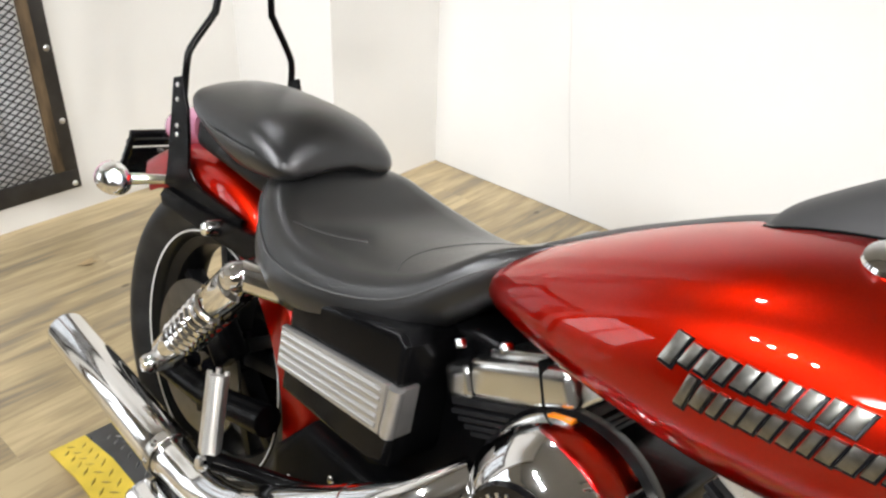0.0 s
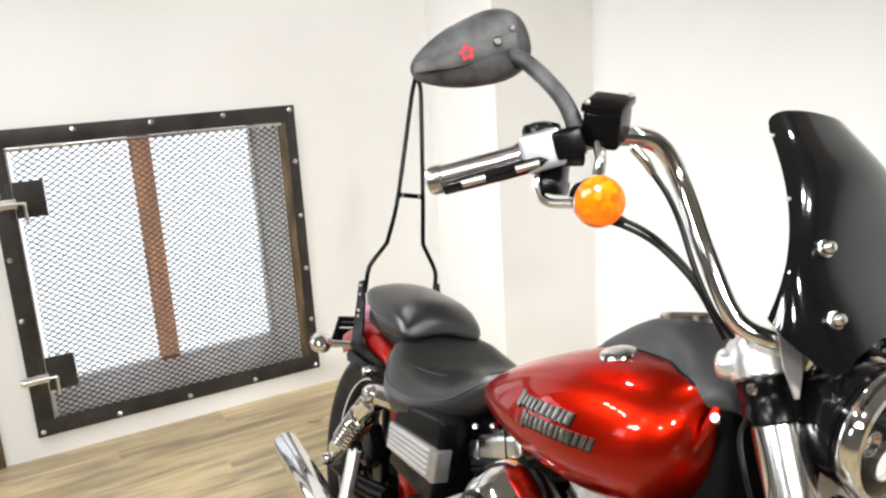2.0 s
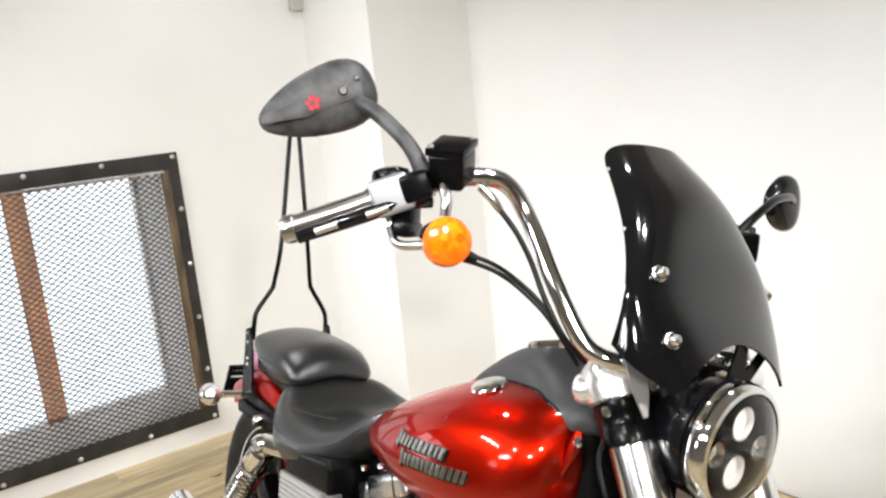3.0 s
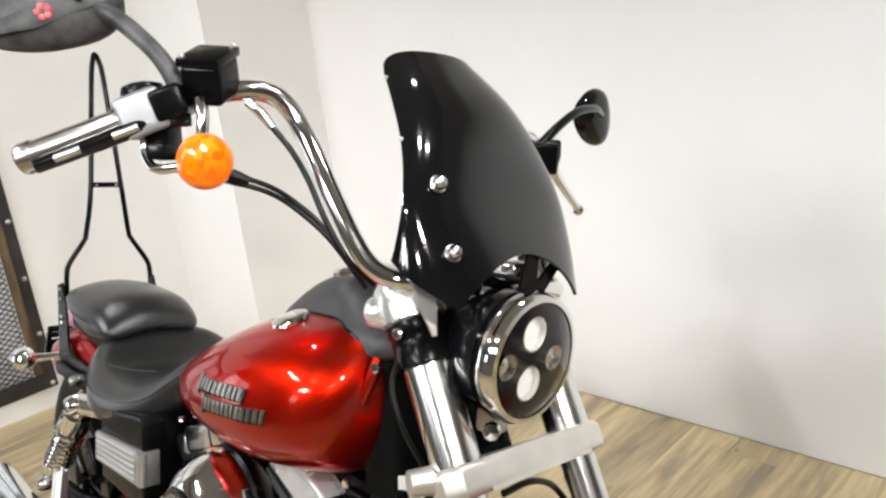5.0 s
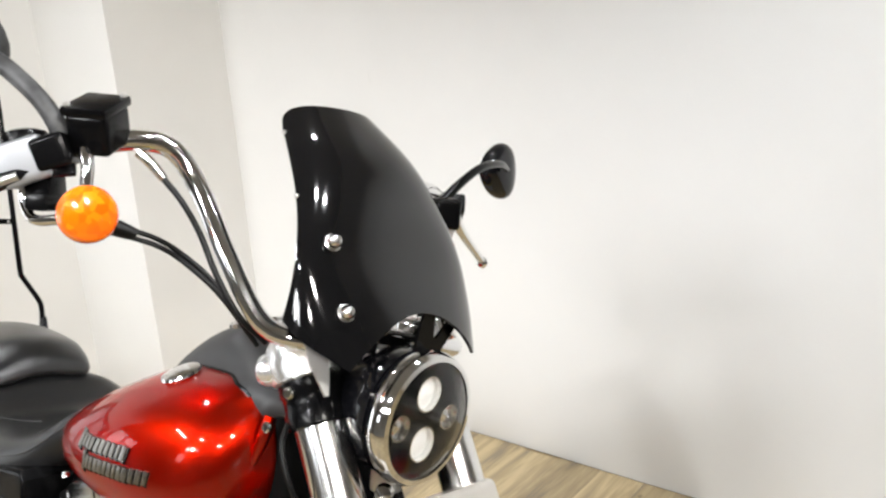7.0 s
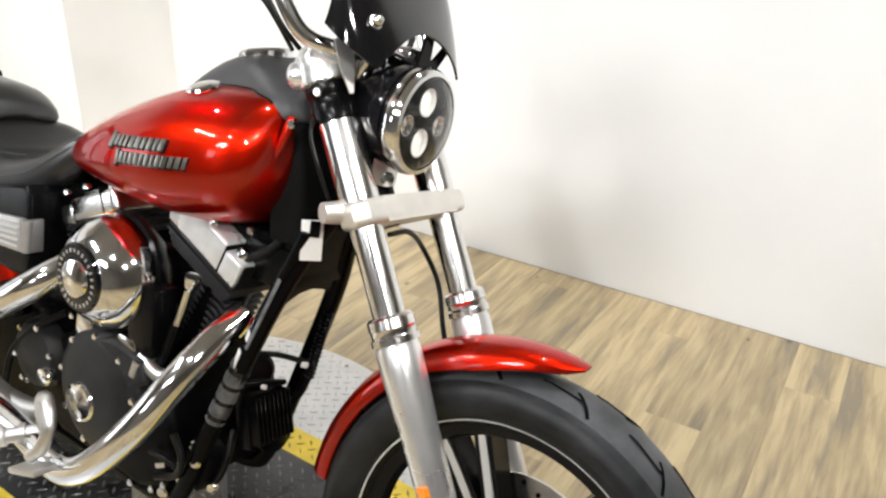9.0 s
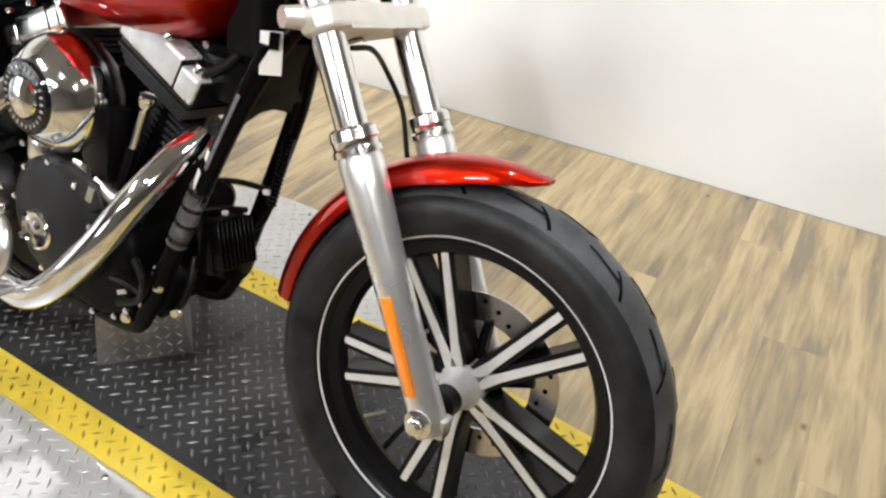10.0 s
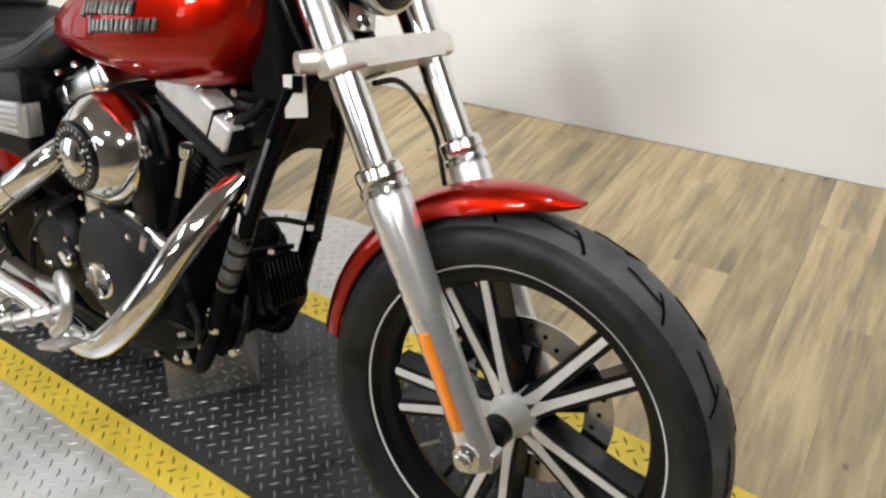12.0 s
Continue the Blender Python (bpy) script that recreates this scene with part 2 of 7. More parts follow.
    sc = nt.nodes.new("ShaderNodeVectorMath")
    sc.operation = "SCALE"
    nt.links.new(ramp.outputs[0], sc.inputs[0])
    nt.links.new(mu.outputs[0], sc.inputs["Scale"])
    nt.links.new(sc.outputs[0], b.inputs["Base Color"])
    bp = nt.nodes.new("ShaderNodeBump")
    bp.inputs["Strength"].default_value, bp.inputs["Distance"].default_value = 0.15, 0.001
    nt.links.new(fine.outputs[0], bp.inputs["Height"])
    nt.links.new(bp.outputs[0], b.inputs["Normal"])
    return m


OAK = floor_material()


def glass_material(name, tint=(1, 1, 1), rough=0.0, ior=1.45):
    m = bpy.data.materials.new(name)
    m.use_nodes = True
    b = m.node_tree.nodes["Principled BSDF"]
    b.inputs["Base Color"].default_value = (*tint, 1)
    b.inputs["Transmission Weight"].default_value = 1.0
    b.inputs["Roughness"].default_value = rough
    b.inputs["IOR"].default_value = ior
    return m


GLASS = glass_material("clear_glass")
def amber_material():
    """Moulded facets whose glints are put into the colour as lighter and deeper orange."""
    m = material("amber_lens", (0.8, 0.12, 0.002), 0.14, 0.0, 0.6)
    nt = m.node_tree
    tc = nt.nodes.new("ShaderNodeTexCoord")
    vo = nt.nodes.new("ShaderNodeTexVoronoi")
    vo.inputs["Scale"].default_value = 110.0
    nt.links.new(tc.outputs["Object"], vo.inputs["Vector"])
    rp = nt.nodes.new("ShaderNodeValToRGB")
    rp.color_ramp.elements[0].color = (0.80, 0.10, 0.0014, 1)
    rp.color_ramp.elements[1].color = (1.0, 0.31, 0.008, 1)
    rp.color_ramp.elements.new(0.6).color = (0.95, 0.17, 0.002, 1)
    nt.links.new(vo.outputs["Color"], rp.inputs[0])
    nt.links.new(rp.outputs[0], nt.nodes["Principled BSDF"].inputs["Base Color"])
    return m


AMBER = amber_material()
SMOKE = glass_material("clear_headlight_lens", (0.96, 0.96, 0.96), 0.0, 1.25)
MIRROR = material("mirror_glass", (0.9, 0.9, 0.9), 0.01, 1.0)


def sky_backdrop_material(strength):
    m = bpy.data.materials.new("bright_daylight")
    m.use_nodes = True
    nt = m.node_tree
    em = nt.nodes.new("ShaderNodeEmission")
    em.inputs[0].default_value, em.inputs[1].default_value = (0.92, 0.96, 1.0, 1), strength
    nt.links.new(em.outputs[0], nt.nodes["Material Output"].inputs[0])
    return m


DAYLIGHT = sky_backdrop_material(3.6)
PANE = sky_backdrop_material(1.6)


# ---- mesh helpers ----
def finish(bm, name, mat, sharp=38):
    bmesh.ops.recalc_face_normals(bm, faces=bm.faces[:])
    me = bpy.data.meshes.new(name)
    bm.to_mesh(me)
    bm.free()
    me.materials.append(mat)
    me.polygons.foreach_set("use_smooth", [True] * len(me.polygons))
    me.set_sharp_from_angle(angle=radians(sharp))
    return me


def thing(name, label, category, group="", kind="", m=None):
    ob = tagged(new(name), label, category, group, kind)
    if m is not None:
        ob.matrix_world = m
    return ob


def solid(name, bm, mat, label, category, group="", kind="", m=None):
    ob = tagged(new(name, finish(bm, name, mat)), label, category, group, kind)
    if m is not None:
        ob.matrix_world = m
    return ob


def part(name, bm, mat, parent, label="", m=None, sharp=38):
    ob = new(name, finish(bm, name, mat, sharp))
    ob.parent = parent
    if m is not None:
        ob.matrix_basis = m
    return tagged(ob, label)


def piece(name, me, parent, m):
    ob = new(name, me)
    ob.parent = parent
    ob.matrix_basis = m
    return ob


def spline(pts, n=6):
    """Catmull-Rom through the points, n steps a span; works for points of any length."""
    p = [np.array(q, float) for q in pts]
    if len(p) < 3:
        return [p[0] + (p[-1] - p[0]) * i / n for i in range(n + 1)]
    p = [2 * p[0] - p[1]] + p + [2 * p[-1] - p[-2]]
    out = []
    for i in range(1, len(p) - 2):
        a, b, c, d = p[i - 1:i + 3]
        for k in range(n):
            t = k / n
            out.append(0.5 * ((2 * b) + (c - a) * t + (2 * a - 5 * b + 4 * c - d) * t * t + (3 * b - a - 3 * c + d) * t ** 3))
    out.append(p[-2])
    return out


def loft(bm, rings, caps=True, close=False):
    vs = [[bm.verts.new(Vector(c)) for c in ring] for ring in rings]
    n = len(vs[0])
    pairs = list(zip(vs, vs[1:])) + ([(vs[-1], vs[0])] if close else [])
    for a, b in pairs:
        for i in range(n):
            j = (i + 1) % n
            bm.faces.new((a[i], a[j], b[j], b[i]))
    if caps and not close:
        bm.faces.new(vs[0][::-1])
        bm.faces.new(vs[-1])
    return bm


def tube(bm, pts, r, seg=12, n=6, caps=True, smooth=True):
    """A round bar along the points; r is one radius or one for each point."""
    rs = list(r) if hasattr(r, "__len__") else [r] * len(pts)
    q = [np.append(np.array(p, float), k) for p, k in zip(pts, rs)]
    q = spline(q, n) if smooth else q
    c = [Vector(a[:3]) for a in q]
    rings, nrm = [], None
    for i, p in enumerate(c):
        d = (c[min(i + 1, len(c) - 1)] - c[max(i - 1, 0)]).normalized()
        if nrm is None:
            nrm = d.orthogonal().normalized()
        nrm = (nrm - d * nrm.dot(d)).normalized()
        bi = d.cross(nrm)
        rings.append([p + (nrm * math.cos(2 * math.pi * k / seg) + bi * math.sin(2 * math.pi * k / seg)) * q[i][3] for k in range(seg)])
    return loft(bm, rings, caps)


def lathe(bm, profile, origin, axis, seg=40, close=False):
    """Turns (radius, distance along the axis) pairs round the axis."""
    o, d = Vector(origin), Vector(axis).normalized()
    e = d.orthogonal().normalized()
    f = d.cross(e)
    rings = []
    for r, h in profile:
        r = max(r, 0.0004)
        rings.append([o + d * h + (e * math.cos(2 * math.pi * k / seg) + f * math.sin(2 * math.pi * k / seg)) * r for k in range(seg)])
    return loft(bm, rings, not close, close)


def block(bm, size, m=None, bevel=0.003, steps=2):
    b2 = bmesh.new()
    bmesh.ops.create_cube(b2, size=1)
    bmesh.ops.scale(b2, vec=size, verts=b2.verts[:])
    if bevel:
        bmesh.ops.bevel(b2, geom=b2.edges[:], offset=bevel, segments=steps, affect="EDGES", profile=0.6)
    if m is not None:
        bmesh.ops.transform(b2, matrix=m, verts=b2.verts[:])
    return absorb(bm, b2)


def absorb(bm, b2):
    me = bpy.data.meshes.new("tmp")
    b2.to_mesh(me)
    b2.free()
    bm.from_mesh(me)
    bpy.data.meshes.remove(me)
    return bm


def prism(bm, outline, depth, m=None, bevel=0.002, steps=2):
    """Extrudes a flat outline (x, y) by depth along z, centred, with rounded rims."""
    b2 = bmesh.new()
    lo = [b2.verts.new((x, y, -depth / 2)) for x, y in outline]
    hi = [b2.verts.new((x, y, depth / 2)) for x, y in outline]
    b2.faces.new(lo[::-1])
    b2.faces.new(hi)
    n = len(lo)
    for i in range(n):
        b2.faces.new((lo[i], lo[(i + 1) % n], hi[(i + 1) % n], hi[i]))
    if bevel:
        rim = [e for e in b2.edges if abs(e.verts[0].co.z - e.verts[1].co.z) < 1e-6]
        bmesh.ops.bevel(b2, geom=rim, offset=bevel, segments=steps, affect="EDGES", profile=0.6)
    if m is not None:
        bmesh.ops.transform(b2, matrix=m, verts=b2.verts[:])
    return absorb(bm, b2)


def turned(axis_from, axis_to):
    """A pose at axis_from whose z points at axis_to."""
    a, b = Vector(axis_from), Vector(axis_to)
    return Matrix.Translation(a) @ (b - a).to_track_quat("Z", "Y").to_matrix().to_4x4()


XZ = pose(0, 0, 0, 90, 0, 0)  # lays an outline (x, y) into the plane x, z

# ---- the room ----
UW, UP, VR, VP, TOP = -3.065, -2.517, 1.711, 1.20, 3.0


def slab(name, u0, u1, v0, v1, z0, z1, mat, label, category="wall", kind="structure", bevel=0.0):
    bm = bmesh.new()
    block(bm, (u1 - u0, v1 - v0, z1 - z0), pose((u0 + u1) / 2, (v0 + v1) / 2, (z0 + z1) / 2), bevel)
    return solid(name, bm, mat, label, category, kind=kind, m=ROOM)


UF, VN = 4.2, -4.2  # far ends behind and beside the camera
WV0, WV1, WZ0, WZ1 = -0.578, 0.443, 0.152, 1.222  # the opening in the end wall


def end_wall():
    bm = bmesh.new()
    for v0, v1, z0, z1 in ((-0.76, WV0, 0, TOP), (WV1, VP, 0, TOP), (WV0, WV1, 0, WZ0), (WV0, WV1, WZ1, TOP)):
        block(bm, (0.36, v1 - v0, z1 - z0), pose(UW - 0.18, (v0 + v1) / 2, (z0 + z1) / 2), 0)
    return solid("wall_west", bm, WALL, "white painted end wall with a low square window opening", "wall", kind="structure", m=ROOM)


end_wall()
slab("wall_pillar", UP - 0.9, UP, VP, VR, 0, TOP, WALL, "white boxed-out column in the room corner")
slab("wall_north", UP, UF + 0.15, VR, VR + 0.15, 0, TOP, WALL, "long white painted wall with faint scuffs")
slab("wall_east", UF, UF + 0.15, VN, VR, 0, TOP, DARKWALL, "plain unseen end wall, darkened for dim reflections")


def recess_wall():
    bm = bmesh.new()
    for v0, v1, z0, z1 in ((VN, -2.6, 0, TOP), (-1.2, -0.76, 0, TOP), (-2.6, -1.2, 0, 0.25), (-2.6, -1.2, 1.9, TOP)):
        block(bm, (0.15, v1 - v0, z1 - z0), pose(-4.225, (v0 + v1) / 2, (z0 + z1) / 2), 0)
    return solid("wall_recess", bm, FARWALL, "plain pale wall set further back with an added window", "wall", kind="structure", m=ROOM)


recess_wall()
slab("wall_return", -4.15, UW - 0.36, -0.90, -0.76, 0, TOP, WALL, "short white return wall")
slab("corner_trim", UW - 0.14, UW + 0.012, -0.84, -0.762, 0, TOP, RUSTWOOD, "brown wooden corner trim board", "trim")
ceil = slab("ceiling", -4.3, UF + 0.15, VN - 0.15, VR + 0.15, TOP, TOP + 0.12, CEIL, "plain unseen ceiling, greyed to cut bounced light", "ceiling")


def south_wall():
    bm = bmesh.new()
    spans = [(-4.3, -2.4, 0, TOP), (-1.2, UF + 0.15, 0, TOP), (-2.4, -1.2, 0, 1.6), (-2.4, -1.2, 2.5, TOP)]
    for u0, u1, z0, z1 in spans:
        block(bm, (u1 - u0, 0.15, z1 - z0), pose((u0 + u1) / 2, VN - 0.075, (z0 + z1) / 2), 0)
    return solid("wall_south", bm, DARKWALL, "unseen wall with one high window, darkened for dim reflections", "wall", kind="structure", m=ROOM)


south_wall()


def south_window(name, u0, u1):
    win = thing(name, "white framed window with bright daylight behind", "window", kind="structure", m=ROOM)
    bm = bmesh.new()
    for u in (u0 + 0.03, u1 - 0.03):
        block(bm, (0.06, 0.08, 0.9), pose(u, VN - 0.08, 2.05), 0.004)
    for z in (1.63, 2.47):
        block(bm, (u1 - u0, 0.08, 0.06), pose((u0 + u1) / 2, VN - 0.08, z), 0.004)
    part("window_frame", bm, REVEAL, win)
    bm = bmesh.new()
    block(bm, (u1 - u0, 0.006, 0.86), pose((u0 + u1) / 2, VN - 0.09, 2.05), 0)
    pane = part("pane", bm, GLASS, win)
    pane.visible_shadow = False
    window_light(ROOM @ pose((u0 + u1) / 2, VN - 0.02, 2.05, 90, 0, 180), u1 - u0 - 0.1, 0.8, 9)
    bm = bmesh.new()
    block(bm, (u1 - u0 + 0.6, 0.02, 1.8), pose((u0 + u1) / 2, VN - 0.6, 2.05), 0)
    solid("backdrop", bm, DAYLIGHT, "glowing daylight sheet outside an unseen window", "backdrop", kind="structure", m=ROOM)


south_window("window_2", -2.4, -1.2)


# made-up window, out of view; its glowing sheet gives the tank something bright to reflect
def added_recess_window():
    win = thing("added_window_3", "tall unseen window added in the set-back wall", "window", kind="structure", m=ROOM)
    bm = bmesh.new()
    for v in (-2.57, -1.9, -1.23):
        block(bm, (0.08, 0.06, 1.65), pose(-4.23, v, 1.075), 0.004)
    for z in (0.28, 1.87):
        block(bm, (0.076, 1.4, 0.06), pose(-4.23, -1.9, z), 0.004)
    part("window_frame", bm, REVEAL, win)
    bm = bmesh.new()
    block(bm, (0.006, 1.36, 1.6), pose(-4.24, -1.9, 1.075), 0)
    pane = part("pane", bm, GLASS, win)
    pane.visible_shadow = False
    bm = bmesh.new()
    block(bm, (0.02, 2.6, 2.4), pose(-4.9, -1.9, 1.2), 0)
    solid("backdrop", bm, DAYLIGHT, "glowing daylight sheet outside an unseen window", "backdrop", kind="structure", m=ROOM)


added_recess_window()


# end-wall window: reveal, brown mullion, panes and daylight
def end_window():
    win = thing("window_1", "brown wooden window set deep behind the mesh gate", "window", kind="structure", m=ROOM)
    u = -3.40
    bm = bmesh.new()
    block(bm, (0.05, 0.082, WZ1 - WZ0 - 0.002), pose(u, -0.053, (WZ0 + WZ1) / 2), 0.004)
    part("mullion", bm, BROWNWOOD, win, "brown stained wooden mullion")
    bm = bmesh.new()
    for v in (WV0 + 0.012, WV1 - 0.012):
        block(bm, (0.04, 0.022, WZ1 - WZ0 - 0.002), pose(u, v, (WZ0 + WZ1) / 2), 0.003)
    for z in (WZ0 + 0.018, WZ1 - 0.02):
        block(bm, (0.036, WV1 - WV0 - 0.05, 0.032), pose(u, (WV0 + WV1) / 2, z), 0.003)
    part("window_frame", bm, REVEAL, win)
    for v0, v1 in ((WV0, -0.094), (-0.012, WV1)):
        bm = bmesh.new()
        block(bm, (0.005, v1 - v0 - 0.026, WZ1 - WZ0 - 0.07), pose(u + 0.002, (v0 + v1) / 2, (WZ0 + WZ1) / 2), 0)
        pane = part("pane", bm, GLASS, win)
        pane.visible_shadow = False
    bm = bmesh.new()
    block(bm, (0.33, WV1 - WV0 - 0.004, 0.02), pose(UW - 0.168, (WV0 + WV1) / 2, WZ0 + 0.0115), 0.003)
    part("window_sill", bm, REVEAL, win, "dusty grey painted sill")
    bm = bmesh.new()
    block(bm, (0.02, 1.9, 1.8), pose(-3.75, -0.05, 0.72), 0)
    solid("backdrop", bm, PANE, "bright white daylight outside the window", "backdrop", kind="structure", m=ROOM)
    window_light(ROOM @ pose(u + 0.03, (WV0 + WV1) / 2, (WZ0 + WZ1) / 2, 90, 0, 90), 0.95, 1.0, 6)


end_window()


def mesh_gate():
    gate = thing("mesh_gate", "dark steel framed expanded-metal gate bolted over the window", "gate", m=ROOM)
    v0, v1, z0, z1, u = -0.635, 0.532, 0.087, 1.273, UW + 0.008
    w = 0.066
    for name, va, vb, za, zb in (("frame_rail", v0, v1, z1 - w, z1), ("frame_rail", v0, v1, z0, z0 + w), ("frame_stile", v1 - w, v1, z0 + w, z1 - w), ("frame_stile", v0, v0 + w, z0 + w, z1 - w)):
        bm = bmesh.new()
        block(bm, (0.012, vb - va, zb - za), pose(u, (va + vb) / 2, (za + zb) / 2), 0.002)
        part(name, bm, MESHSTEEL, gate)
    # thin bright lip round the opening and a rough wooden strip at one side
    bm = bmesh.new()
    for va, vb, za, zb in ((v0 + w, v1 - w, z1 - w - 0.014, z1 - w - 0.002), (v0 + w, v0 + w + 0.004, z0 + w, z1 - w - 0.02)):
        block(bm, (0.02, vb - va, zb - za), pose(u + 0.004, (va + vb) / 2, (za + zb) / 2), 0.002)
    part("angle_lip", bm, STEEL, gate, "thin bare steel angle lip")
    bm = bmesh.new()
    block(bm, (0.016, 0.034, z1 - z0 - 2 * w - 0.01), pose(u + 0.004, v1 - w + 0.004, (z0 + z1) / 2), 0.004)
    part("wood_strip", bm, RUSTWOOD, gate, "weathered wooden strip along the frame")
    # bolts round the frame
    bolts = [(v0 + 0.02 + (v1 - v0 - 0.04) * k / 4, z) for z in (z0 + 0.018, z1 - 0.018) for k in range(5)]
    bolts += [(v, z0 + (z1 - z0) * k / 5) for v in (v0 + 0.018, v1 - 0.018) for k in range(1, 5)]
    bm = bmesh.new()
    lathe(bm, [(0.0005, 0.007), (0.005, 0.006), (0.009, 0.001), (0.010, 0)], (0, 0, 0), (1, 0, 0), 12)
    me = finish(bm, "bolt", SATIN)
    for v, z in bolts:
        piece("bolt", me, gate, pose(u + 0.006, v, z))
    # expanded metal: two families of slanting strands
    bm = bmesh.new()
    pv, pz = 0.034, 0.0115
    nv, nz = int((v1 - v0 - 2 * w) / pv), int((z1 - z0 - 2 * w) / pz)
    for i in range(nv):
        for j in range(nz):
            va, za = v0 + w + i * pv + (pv / 2 if j % 2 else 0), z0 + w + j * pz
            for sgn in (-1, 1):
                a = Vector((u - 0.004, va + pv / 2, za))
                b = Vector((u - 0.001, va + pv / 2 + sgn * pv / 2, za + pz))
                if b.y > v1 - w or b.y < v0 + w:
                    continue
                n = Vector((0, 0, 0.0024))
                x = Vector((0.0025, 0, 0))
                q = [bm.verts.new(c) for c in (a - n, b - n, b + n, a + n, a - n - x, b - n - x, b + n - x, a + n - x)]
                bm.faces.new((q[0], q[1], q[2], q[3]))
                bm.faces.new((q[3], q[2], q[6], q[7]))
                bm.faces.new((q[0], q[4], q[5], q[1]))
    ex = part("expanded_metal", bm, MESHSTEEL, gate, "diamond expanded-metal sheet")
    tagged(ex, kind="stuff")
    # hinge plates and barrel bolts on the hinge side
    for z in (1.015, 0.335):
        bm = bmesh.new()
        block(bm, (0.006, 0.125, 0.135), pose(u + 0.006, -0.525, z), 0.002)
        plate = part("latch_plate", bm, MESHSTEEL, gate, "dark steel latch plate")
        bm = bmesh.new()
        block(bm, (0.006, 0.05, 0.035), pose(u + 0.013, -0.585, z - 0.01), 0.002)
        block(bm, (0.006, 0.05, 0.035), pose(u + 0.013, -0.635, z - 0.012), 0.002)
        tube(bm, [(u + 0.022, -0.66, z - 0.01), (u + 0.022, -0.545, z - 0.01), (u + 0.024, -0.535, z - 0.02), (u + 0.024, -0.535, z - 0.085)], 0.006, 8, 3)
        part("slide_bolt", bm, SATIN, plate, "worn zinc slide bolt with a bent handle")
    return gate


mesh_gate()

bm = bmesh.new()
block(bm, (0.03, 0.062, 0.10), pose(UW + 0.015, 1.168, 1.873), 0.006)
solid("wall_sensor", bm, GREYBOX, "small grey plastic sensor box on the wall", "sensor", m=ROOM)


def hairline(points, name, label):
    bm = bmesh.new()
    tube(bm, points, 0.0006, 5, 4)
    return solid(name, bm, SCUFF, label, "scuff", kind="structure", m=ROOM)


hairline([(-2.01, VR - 0.001, 0.80), (-1.95, VR - 0.001, 0.69), (-1.92, VR - 0.001, 0.42), (-1.87, VR - 0.001, 0.05)], "wall_crack", "faint grey hairline crack in the white wall")
hairline([(-1.705, VR - 0.001, 1.33), (-1.703, VR - 0.001, 1.29)], "wall_scuff", "short grey scuff mark on the white wall")


# ---- floor ----
def plank_floor():
    floor = slab("floor", -4.3, UF + 0.15, VN - 0.15, VR + 0.15, -0.12, -0.004, PLYEDGE, "light oak vinyl plank floor", "floor")
    w, ln = 0.152, 1.22
    u = -4.15
    row = 0
    while u < UF:
        v = VN - (row * 0.437) % ln
        while v < VR:
            a, b = max(v, VN), min(v + ln, VR - 0.004)
            if b - a > 0.06:
                key = round(b - a, 3)
                if key not in plank_mesh:
                    bm = bmesh.new()
                    block(bm, (w - 0.0002, b - a - 0.0002, 0.008), pose(0, 0, -0.004), 0.0004, 1)
                    plank_mesh[key] = finish(bm, "plank", OAK)
                ob = new("plank", plank_mesh[key])
                ob.parent = floor
                ob.matrix_parent_inverse = Matrix.Identity(4)
                ob.matrix_basis = pose(u + w / 2, (a + b) / 2, 0)
            v += ln
        u += w
        row += 1
    return floor


plank_mesh = {}

# leaf scrap on the floor
bm = bmesh.new()
prism(bm, [(0, 0), (0.03, 0.012), (0.05, 0.034), (0.028, 0.03), (0.018, 0.045), (0.004, 0.02)], 0.002, pose(0, 0, 0.003, 8, -10, 0), 0.0005, 1)
solid("leaf_scrap", bm, PAPER, "small dry brown scrap lying on the floor", "scrap", m=Matrix.Translation((-2.73, 0.13, 0.0)) @ pose(0, 0, 0, 0, 0, 20))


# ---- the turntable and the runway ----
DISC_C, DISC_R, DISC_Z = (-0.888, 0.038), 0.675, 0.043
RUN = Matrix.Translation((-0.8, 0.080, 0)) @ Matrix.Rotation(0.026, 4, "Z")  # runway frame: x along it
RX0, RX1, GAP = -1.195, 1.195, 0.621
REAR, SHIFT = -0.86, 0.042  # where the rear ramp meets the runway, and how far it sits off line
HALF, INNER = 0.311, 0.232


def run_height(x):
    if x > GAP:
        return max(0.004, 0.047 * (1 - (x - GAP) / (RX1 - GAP)) + 0.004)
    if x < RX0 + 0.16:
        return 0.006 + 0.045 * max(0, (x - RX0) / 0.16)
    return 0.051


def lug(bm, m, ln=0.027, w=0.0075, h=0.0022):
    c = [Vector((sx * ln / 2, 0, 0)) for sx in (-1, 1)] + [Vector((0, sy * w / 2, 0)) for sy in (-1, 1)] + [Vector((sx * ln / 4, 0, h)) for sx in (-1, 1)]
    v = [bm.verts.new(m @ p) for p in c]
    for f in ((0, 2, 4), (2, 5, 4), (2, 1, 5), (1, 3, 5), (3, 4, 5), (3, 0, 4)):
        bm.faces.new([v[i] for i in f])


def lugs(inside, height, x0, x1, y0, y1, turn=0.0, pitch=0.026):
    bm = bmesh.new()
    c, s = math.cos(turn), math.sin(turn)
    n = int(1.6 / pitch)
    for i in range(-n, n):
        for j in range(-n, n):
            gx, gy = i * pitch, j * pitch
            x, y = gx * c - gy * s + (x0 + x1) / 2, gx * s + gy * c + (y0 + y1) / 2
            if x0 < x < x1 and y0 < y < y1 and inside(x, y):
                lug(bm, pose(x, y, height(x)) @ Matrix.Rotation(turn + (math.pi / 2 if (i + j) % 2 else 0), 4, "Z"))
    return bm


